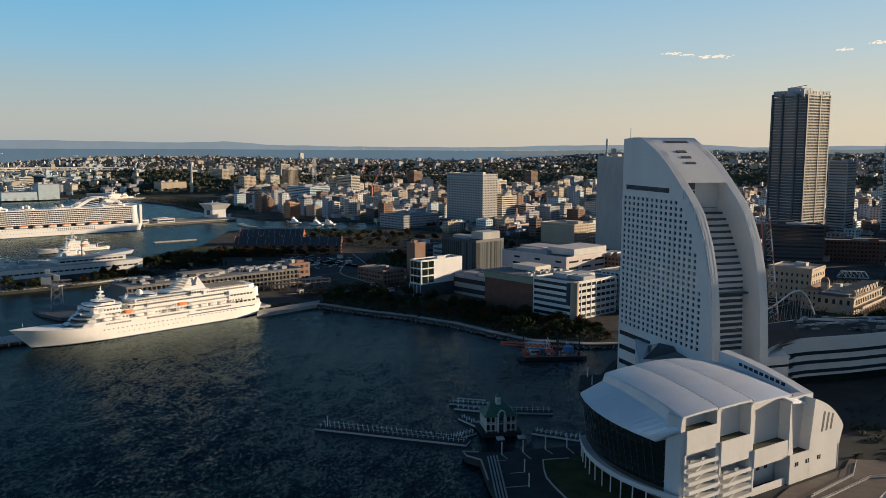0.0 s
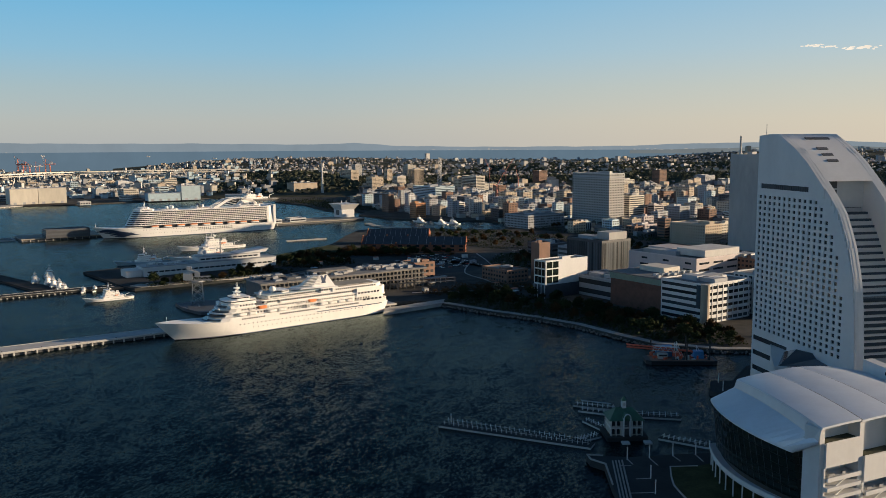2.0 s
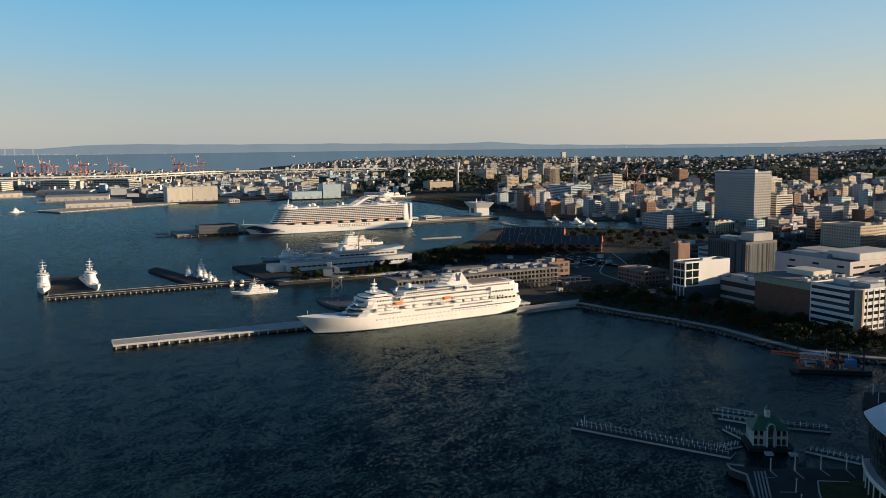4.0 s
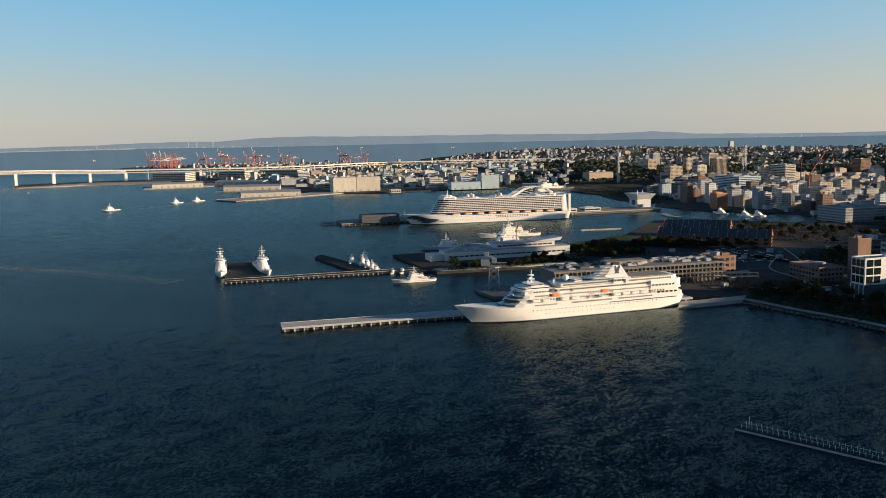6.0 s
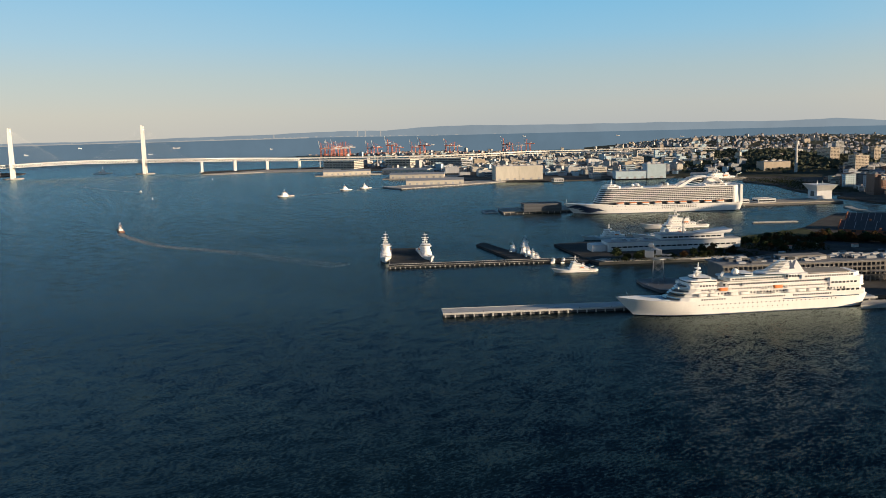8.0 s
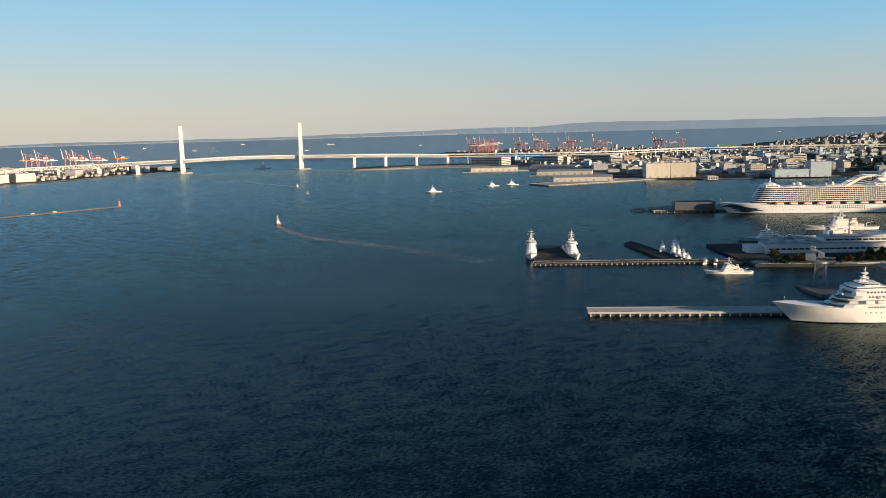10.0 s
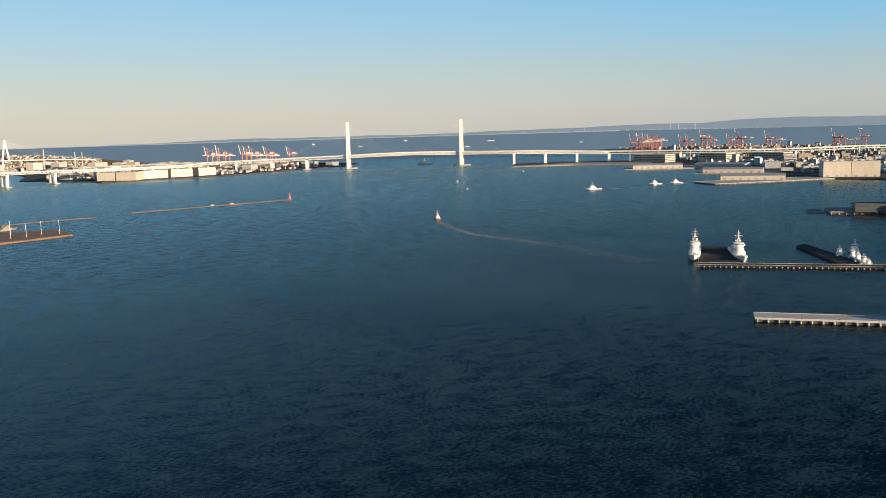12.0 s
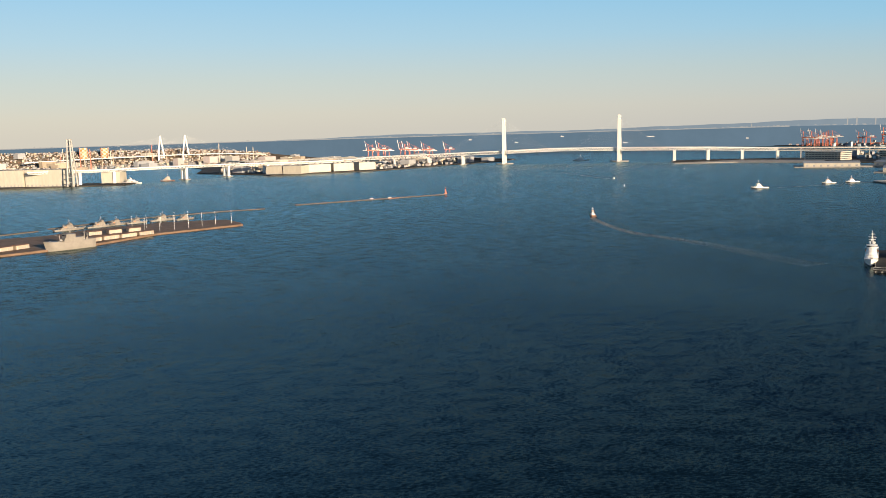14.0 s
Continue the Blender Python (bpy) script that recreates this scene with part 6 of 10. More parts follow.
# ---- sheds and warehouses ----
def build_shed(label, x0, y0, x1, y1, depth, wall_h, rise, roof=None, wall=None, flat=False, doors=8):
    """A long shed; (x0, y0) to (x1, y1) is the foot of its seaward front."""
    a = Vector((x1 - x0, y1 - y0))
    n = a.length
    shed = thing("shed", label, "shed", at(x0, y0, 3.0, a.x, a.y))
    part("wall", Geo().box(0, 0, 0, n, depth, wall_h), wall or CREAM, shed)
    if flat:
        part("roof", Geo().box(-0.4, -0.4, wall_h, n + 0.4, depth + 0.4, wall_h + 0.8), roof or ROOFGREY, shed)
        for k in range(3):
            part("roof_unit", Geo().cbox(n * (0.2 + 0.27 * k), depth * 0.5, wall_h + 0.8, 8, 6, 3), PALE, shed)
    else:
        v = [(-1, -1, wall_h), (n + 1, -1, wall_h), (n + 1, depth + 1, wall_h), (-1, depth + 1, wall_h), (-1, depth / 2, wall_h + rise), (n + 1, depth / 2, wall_h + rise)]
        part("roof", Geo().add(v, [(0, 1, 5, 4), (2, 3, 4, 5), (0, 4, 3), (1, 2, 5), (0, 3, 2, 1)]), roof or SHEDGREY, shed)
    for k in range(doors):
        c = n * (k + 0.5) / doors
        part("door", Geo().box(c - n / doors * 0.16, -0.15, 0, c + n / doors * 0.16, 0.3, min(5.0, wall_h * 0.7)), GREYWALL, shed)
    return shed


GREYSHED = "long grey-roofed quayside transit shed"
build_shed(GREYSHED, -1724, 1175, -1646, 1290, 46, 10, 4.5)
build_shed(GREYSHED, -1995, 1305, -1900, 1420, 50, 10, 4.5)
build_shed(GREYSHED, -2288, 1469, -2145, 1540, 45, 10, 4.5)
build_shed(GREYSHED, -2330, 1284, -2266, 1414, 55, 10, 4.5)
build_shed("big cream windowless warehouse on the wharf", -1657, 1401, -1627.7, 1451.7, 50, 35, 0, PALE, CREAM, True, 3)
build_shed("big cream windowless warehouse beside its twin", -1627.2, 1452.6, -1597, 1505, 50, 35, 0, PALE, CREAM, True, 3)
build_shed("pale blue waterfront warehouse block", -1440, 1600, -1395, 1660, 40, 18, 0, SHEDGREY, BLUEWALL, True, 4)
build_shed("pale blue taller warehouse block", -1393, 1661, -1368, 1700, 40, 34, 0, SHEDGREY, BLUEWALL, True, 2)
build_shed("white waterfront terminal shed", -1330, 1745, -1270, 1780, 25, 9, 2, SHEDGREY, WHITE)
build_shed("brown square waterfront store", -1250, 1930, -1215, 1990, 40, 30, 0, ROOFGREY, TANWALL, True, 3)
for (x0, y0), (x1, y1), h in (((-2765, -1080), (-2730, -975), 50), ((-2728, -968), (-2690, -848), 50), ((-2781, -761), (-2776, -704), 36), ((-3012, -280), (-2990, -225), 27), ((-2988, -220), (-2962, -158), 27), ((-3030, -138), (-3058, -60), 27), ((-3064, -50), (-3092, 20), 27), ((-3100, 40), (-3122, 98), 27)):
    build_shed("large cream warehouse with grey doors on the far shore", x0, y0, x1, y1, 60, h, 0, ROOFGREY, CREAM, True, 9)


def build_parking(label, x0, y0, x1, y1, levels=5):
    a = Vector((x1 - x0, y1 - y0))
    b = thing("parking_deck", label, "parking building", at(x0, y0, 3.0, a.x, a.y))
    n = a.length
    for k in range(levels):
        part("slab", Geo().box(0, 0, k * 6.0, n, 60, k * 6.0 + 3.2), CREAM, b)
    # dark solid fill painted in for the shade between the open slabs
    part("core", Geo().box(2, 3, 0, n - 2, 57, levels * 6.0 - 5), DARKWALL, b)
    for k in range(int(n // 12)):
        part("column", Geo().box(2 + k * 12, 0.4, 0, 3.4 + k * 12, 1.8, levels * 6.0 - 6), PALE, b)


for c in ((-2743, 1513, -2622, 1568), (-2617, 1694, -2519, 1736), (-2518, 1821, -2401, 1871)):
    build_parking("open multi-storey storage deck below the expressway", *c)


def build_pylon():
    p = thing("pylon_tower", "tall pale tapering tower on the reclaimed island", "tower", at(-2650, -808, 3.0, 0.3, 1))
    for x, y in ((-10, -10), (10, -10), (10, 10), (-10, 10)):
        part("leg", Geo().tube((x, y, 0), (x * 0.4, y * 0.4, 139), 2.6, 2.0, 6), PALE, p)
    for k in range(9):
        z = 12 + k * 15
        f = 1 - 0.6 * z / 139
        part("ring", Geo().cbox(0, 0, z, 20 * f, 20 * f, 2.0), PALE, p)


build_pylon()


# ---- naval pier on the far side ----
slab("naval_pier", [(-1020, -560), (-1092, -425), (-1155, -344), (-1269, -275), (-1350, -165), (-1377, -172), (-1435, -202), (-1434, -292), (-1398, -354), (-1352, -401), (-1294, -439), (-1273, -493), (-1250, -600)], 2.6, surface("brown_paving", (0.20, 0.13, 0.085), 0.9, vary=0.2, size=14, grain=2.0), "brown paved naval pier")
for label, x0, y0, x1, y1 in (
        ("cream shed with brown doors along the naval pier front", -1186, -351, -1202, -335),
        ("cream shed with brown doors along the naval pier front", -1205, -333, -1222, -317),
        ("cream shed with brown doors along the naval pier front", -1224, -314, -1241, -298),
        ("cream shed with brown doors along the naval pier front", -1244, -295, -1260, -279),
        ("cream shed with brown doors along the naval pier front", -1120, -436, -1134, -425),
        ("cream shed with brown doors along the naval pier front", -1137, -422, -1151, -411),
        ("cream shed in the back row on the naval pier", -1270, -371, -1280, -356),
        ("cream shed in the back row on the naval pier", -1285, -347, -1295, -332),
        ("cream shed in the back row on the naval pier", -1300, -323, -1310, -308)):
    build_shed(label, x0, y0, x1, y1, 12, 5.0, 1.0, BROWNWALL, TANWALL, doors=6)
GREYSHIP = "grey naval transport ship moored at the brown pier"


def build_landing_ship(x, y, dx, dy):
    ship = thing("naval_ship", "grey naval landing ship with a high flat side", "ship", at(x, y, 0.0, dx, dy))
    part("hull", hull_geo(62, 15, 11.0, 1.5, 3.0, 1.0, entry=0.2), NAVALGREY, ship, smooth=True)
    part("deck", Geo().box(1, -6.4, 11.0, 46, 6.4, 11.2), DECKTEAK, ship)
    part("superstructure", Geo().box(16, -6.6, 11.2, 40, 6.6, 15.0), NAVALGREY, ship)
    part("bridge", Geo().box(26, -6.0, 15.0, 38, 6.0, 19.5), NAVALGREY, ship)
    part("bridge_window", Geo().box(37.9, -5.4, 17.2, 38.2, 5.4, 18.4).box(27, -6.2, 17.2, 37.4, -5.9, 18.4), GLASS, ship)
    part("mast", lattice_mast(Geo(), 30, 0, 19.5, 31.0, 0.5), NAVALGREY, ship)
    part("after_mast", lattice_mast(Geo(), 12, 0, 11.2, 24.0, 0.45), NAVALGREY, ship)
    for px in (8, 44):
        part("derrick", Geo().tube((px, 0, 11.0), (px, 0, 19.0), 0.4).tube((px, 0, 17.5), (px + 8, 3, 20.5), 0.25), NAVALGREY, ship)
    r4 = random.Random(3)
    for k in range(16):
        part("deck_gear", Geo().cbox(r4.uniform(3, 56), r4.uniform(-5, 5), 11.0, r4.uniform(1, 3), r4.uniform(1, 2.5), r4.uniform(0.8, 3.0)), r4.choice((NAVALGREY, STEEL, PALE)), ship)


build_landing_ship(-1168, -336, 0.66, -0.75)
for x, y, s in ((-1372, -452, 46), (-1404, -412, 44), (-1430, -392, 38), (-1446, -362, 34), (-1474, -330, 42), (-1480, -290, 32)):
    build_patrol(GREYSHIP, x, y, -0.62, 0.78, s, 8.5, NAVALGREY, NAVALGREY, 1.2, "naval_ship", "ship")
lamp = thing("pier_lamp", "tall thin floodlight mast on the pier", "lamp post", pose(-1366, -184, 2.6), "floodlight masts")
part("pole", Geo().tube((0, 0, 0), (0, 0, 20), 0.22, 0.12), WHITESTEEL, lamp)
part("head", Geo().cbox(0, 0, 19.6, 2.4, 0.5, 0.7), WHITESTEEL, lamp)
for k in range(11):
    u = (k % 6) / 6
    copy_thing(lamp, pose(-1290 - 88 * u - (42 if k > 5 else 0), -298 + 108 * u - (28 if k > 5 else 0), 2.6))


# ---- tugs, boats and wakes ----
def build_tug(label, x, y, dx, dy, L=28.0, hull=None):
    """A harbour tug: low fendered hull, deckhouse forward, tall wheelhouse with windows all round."""
    tug = thing("tug_boat", label, "boat", at(x, y, 0.0, dx, dy))
    k = L / 30.0
    h = 4.6 * k
    part("hull", hull_geo(L, 2 * h, 2.2 * k, 2.0 * k, 1.6 * k, 0.6, entry=0.34), hull or SHIPWHITE, tug, smooth=True)
    part("fender", hull_geo(L + 0.7, 2 * h + 0.5, 1.0 * k, 0.9 * k, 0.5, 0.4, entry=0.34, draught=-0.35), BLACKPAINT, tug, "black rubber fender")
    part("deck", Geo().box(1.0 * k, -h * 0.76, 2.2 * k, 0.42 * L, h * 0.76, 2.32 * k), ORANGEWALL, tug, "rust-red working deck")
    part("deckhouse", deckhouse(Geo(), 0.36 * L, 0.78 * L, h * 0.70, 2.3 * k, 4.8 * k, 2.6 * k, 0.8 * k), SHIPWHITE, tug)
    part("windows", window_row(0.40 * L, 0.68 * L, h * 0.70, 3.4 * k, 0.6 * k, 0.6 * k, 1.1 * k), GLASS, tug, kind="stuff")
    part("upper_house", deckhouse(Geo(), 0.45 * L, 0.74 * L, h * 0.56, 4.8 * k, 7.0 * k, 2.2 * k, 0.8 * k), SHIPWHITE, tug)
    part("wheelhouse", deckhouse(Geo(), 0.52 * L, 0.71 * L, h * 0.46, 7.0 * k, 9.5 * k, 1.8 * k, 0.8 * k, rake=-0.4 * k), SHIPWHITE, tug)
    part("wheelhouse_window", deckhouse(Geo(), 0.52 * L - 0.04, 0.71 * L + 0.2 * k, h * 0.46 + 0.05, 8.0 * k, 8.9 * k, 1.8 * k, 0.8 * k), GLASS, tug, "dark wheelhouse windows")
    part("wheelhouse_roof", deckhouse(Geo(), 0.505 * L, 0.725 * L, h * 0.52, 9.5 * k, 9.75 * k, 1.8 * k, 0.8 * k), ORANGEWALL, tug)
    part("mast", Geo().tube((0.6 * L, 0, 9.7 * k), (0.59 * L, 0, 15.5 * k), 0.22 * k, 0.1 * k).box(0.59 * L, -1.6 * k, 12.4 * k, 0.61 * L, 1.6 * k, 12.7 * k).box(0.59 * L, -1.0 * k, 13.8 * k, 0.61 * L, 1.0 * k, 14.0 * k), WHITESTEEL, tug)
    for s in (-1, 1):
        part("funnel", Geo().cbox(0.43 * L, s * h * 0.46, 4.8 * k, 1.6 * k, 1.2 * k, 3.4 * k), NAVY, tug, "dark exhaust funnel")
    part("towing_winch", Geo().cbox(0.83 * L, 0, 2.9 * k, 2.0 * k, 2.4 * k, 1.3 * k), STEEL, tug)
    return tug


build_tug("dark-hulled tug with a white deckhouse under way", -1266, 366, -0.98, 0.15, 28, BROWNWALL)
build_tug("white pilot tug heading across the harbour", -1680, 850, -0.05, -1.0, 34)
build_tug("white tug following in line", -1739, 1030, 0.05, -1.0, 30)
build_tug("white tug at the end of the line", -1746, 1088, 0.05, -1.0, 30)
build_patrol("white double-ended ferry passing under the bridge", -3340, 880, 0.25, 0.97, 62, 14, tall=1.3, name="ferry", category="ferry")
build_patrol("white ferry lying at the reclaimed island", -2760, -640, -0.45, -0.89, 74, 15, tall=1.1, name="ferry", category="ferry")
build_patrol("brown dredger with a tall derrick", -2850, -596, 0.3, 0.95, 46, 13, BROWNWALL, CREAM, 1.7, name="dredger", category="ship")
build_patrol("small white motor boat running fast", -2140, 668, 0.95, 0.1, 14, 4, name="motor_boat", category="boat")
build_patrol("grey moored patrol cutter with a tall mast", -735, 660, 0.8, -0.55, 40, 7.5, NAVALGREY, SHIPWHITE, 1.1)
for x, y, s in ((-726, 640, 34), (-708, 640, 38), (-690, 630, 36), (-674, 622, 32), (-658, 612, 24)):
    build_patrol("white patrol launch moored beside the mole", x, y, 0.66, -0.75, s, 5.5, tall=0.85, name="patrol_launch", category="boat")
for x, y in ((-630, 610), (-624, 618)):
    build_patrol("small white workboat by the quay steps", x, y, 0.5, -0.86, 14, 4, tall=0.9, name="work_boat", category="boat")
build_patrol("white ferry lying behind the harbour base", -700, 955, -0.53, -0.848, 84, 13, tall=1.2, name="ferry", category="ferry")
build_patrol("white and orange rescue ship behind the harbour base", -640, 868, -0.53, -0.848, 84, 13, SHIPWHITE, SHIPWHITE, 1.2, name="rescue_ship", category="ship")
build_patrol("pale training ship moored behind the base", -690, 800, -0.6, -0.8, 60, 10, BLUEWALL, SHIPWHITE, 1.0, name="training_ship", category="ship")
build_patrol("black-hulled old passenger liner with tall masts", -1206, 1788, -0.43, -0.90, 150, 19, BLACKPAINT, SHIPWHITE, 1.0, name="museum_ship", category="ship")
for x, y in ((-560, 1330), (-545, 1345), (-610, 1352)):
    build_patrol("white sightseeing boat at the inner landing", x, y, -0.9, 0.3, 30, 7.5, tall=1.2, name="tour_boat", category="boat")


def build_wake(label, line, w0, w1, seed):
    """A band of churned water: many small pale foam flecks that lie on the sea."""
    rnd = random.Random(seed)
    g = Geo()
    curve = smooth_line([Vector((x, y, 0)) for x, y in line], 12)
    for i in range(len(curve) - 1):
        u = i / (len(curve) - 1)
        d = curve[i + 1] - curve[i]
        n = Vector((-d.y, d.x, 0)).normalized()
        for k in range(int(1100 * (1 - u) ** 1.5) + 150):
            edge = rnd.choice((-0.8, 0.8)) if rnd.random() < 0.45 * u else 0.0
            p = curve[i].lerp(curve[i + 1], rnd.random()) + n * (rnd.gauss(0, 0.4) * (1 - abs(edge) * 0.6) + edge) * (w0 + (w1 - w0) * u)
            r = rnd.uniform(0.05, 0.18)
            a, L = rnd.random() * 3, rnd.uniform(1.4, 3.6)
            c, q = math.cos(a), math.sin(a)
            zz = 0.03 + 0.05 * (k % 3)
            g.add([(p.x + r * L * c, p.y + r * L * q, zz), (p.x - r * q, p.y + r * c, zz + 0.03), (p.x - r * L * c, p.y - r * L * q, zz), (p.x + r * q, p.y - r * c, zz + 0.03)], [(0, 1, 2, 3)])
    ob = new("wake_foam", g.mesh("wake_foam", FOAM))
    return tagged(ob, label, "wake", kind="stuff")


FOAM = surface("foam", (0.34, 0.40, 0.43), 0.8, vary=0.2, size=6, grain=1.0)
build_wake("pale foam wake trailing the tug", [(-1262, 362), (-1187, 355), (-1080, 356), (-1012, 377), (-938, 402), (-840, 421), (-766, 440)], 4, 15, 1)
build_wake("thin foam wake of the pilot tugs", [(-1680, 870), (-1690, 930), (-1706, 1010), (-1720, 1100), (-1690, 1180)], 1.5, 3, 2)
build_wake("short foam wake of the following tugs", [(-1737, 1045), (-1735, 1080), (-1716, 1130), (-1690, 1180)], 1.5, 2.5, 4)
build_wake("thin foam wake of the motor boat", [(-2140, 668), (-2250, 652), (-2400, 640), (-2540, 634)], 1.5, 6, 3)
for x, y in ((-1882, 614), (-2500, 1000)):
    b = thing("buoy", "small pale navigation buoy afloat", "buoy", pose(x, y, 0))
    part("float", Geo().tube((0, 0, -0.5), (0, 0, 0.8), 1.4, 1.2, 10), WHITESTEEL, b)
    part("topmark", Geo().tube((0, 0, 0.8), (0, 0, 4.5), 0.5, 0.15), WHITESTEEL, b)
# ---- buildings ----
TAKEN = []       # footprints already used: x, y, radius


def build_block(name, label, x, y, w, d, h, wall, style="grid", floor=3.6, bay=3.6, glass=None, dx=None, dy=None, base=2.5, category="building", group="", roof=None,
                near=False, units=3, seed=0, skip_back=True):
    """A building w wide (across) and d deep (along the street axis), centred on x, y. Window panes sit on its visible sides."""
    dx, dy = (AXIS.x, AXIS.y) if dx is None else (dx, dy)
    b = thing(name, label, category, at(x, y, base, dx, dy), group)
    TAKEN.append((x, y, 0.55 * max(w, d)))
    rnd = random.Random(seed or int(x * 7 + y * 13))
    t = 0.5 if near else 0.8
    par = Geo().box(-d / 2, -w / 2, 0, d / 2, w / 2, h)
    if near or h > 60:
        part("wall", par, wall, b)
        par = Geo()
    par.box(-d / 2, -w / 2, h, d / 2, -w / 2 + t, h + 1.1).box(-d / 2, w / 2 - t, h, d / 2, w / 2, h + 1.1)
    par.box(-d / 2, -w / 2 + t, h, -d / 2 + t, w / 2 - t, h + 1.1).box(d / 2 - t, -w / 2 + t, h, d / 2, w / 2 - t, h + 1.1)
    part("parapet" if near or h > 60 else "wall", par, wall, b)
    part("roof", Geo().box(-d / 2 + t, -w / 2 + t, h, d / 2 - t, w / 2 - t, h + 0.15), roof or ROOFGREY, b)
    g = Geo()
    n = max(1, int(h / floor))
    fh = h / n
    out, deep = (0.10, 0.15) if near else (0.12, 0.12)

    def pane(side, a0, a1, z0, z1):
        if side == 0:
            g.box(-d / 2 - out, a0, z0, -d / 2 + deep, a1, z1)
        elif side == 1:
            g.box(a0, -w / 2 - out, z0, a1, -w / 2 + deep, z1)
        elif side == 2:
            g.box(d / 2 - deep, a0, z0, d / 2 + out, a1, z1)
        else:
            g.box(a0, w / 2 - deep, z0, a1, w / 2 + out, z1)
    sides = (0, 1) if skip_back else (0, 1, 2, 3)
    for side in sides:
        L = w if side in (0, 2) else d
        if style == "blank" or (style == "oneside" and side != 0):
            continue
        for k in range(n):
            z0 = k * fh + fh * 0.30
            z1 = z0 + fh * 0.48
            if style == "ribbon":
                pane(side, -L / 2 + 1.0, L / 2 - 1.0, z0, z1)
            elif style == "fins":
                m = max(2, int(L / bay))
                for i in range(m):
                    c = -L / 2 + (i + 0.5) * L / m
                    if k == 0:
                        pane(side, c - L / m * 0.30, c + L / m * 0.30, 1.0, h - 1.5)
            else:
                m = max(1, int((L - 1.5) / bay))
                for i in range(m):
                    c = -L / 2 + 0.75 + (i + 0.5) * (L - 1.5) / m
                    hw = (L - 1.5) / m * (0.30 if style != "square" else 0.22)
                    if style == "grid" and rnd.random() < 0.04:
                        continue
                    pane(side, c - hw, c + hw, z0, z1)
    if g.v:
        part("window_panes", g, glass or CITYGLASS, b, kind="stuff")
    for k in range(units):
        uw, ud, uh = rnd.uniform(0.15, 0.4) * w, rnd.uniform(0.15, 0.4) * d, rnd.uniform(1.6, 4.2)
        ux, uy = rnd.uniform(-0.28, 0.28) * d, rnd.uniform(-0.28, 0.28) * w
        part("roof_unit", Geo().box(ux - ud / 2, uy - uw / 2, h + 0.15, ux + ud / 2, uy + uw / 2, h + uh), wall if k == 0 else rnd.choice((PALE, STEEL, GREYWALL)), b)
    return b


# prefecture tower block
ken = build_block("office_tower", "tall pale office block with a gridded shaded front", -322, 1398, 84, 34, 84, PALE, "square", 4.0, 3.6, GLASS, near=True, units=2)
part("crown_band", Geo().box(-17.2, -42.2, 78, 17.2, 42.2, 79.2), GREYWALL, ken)

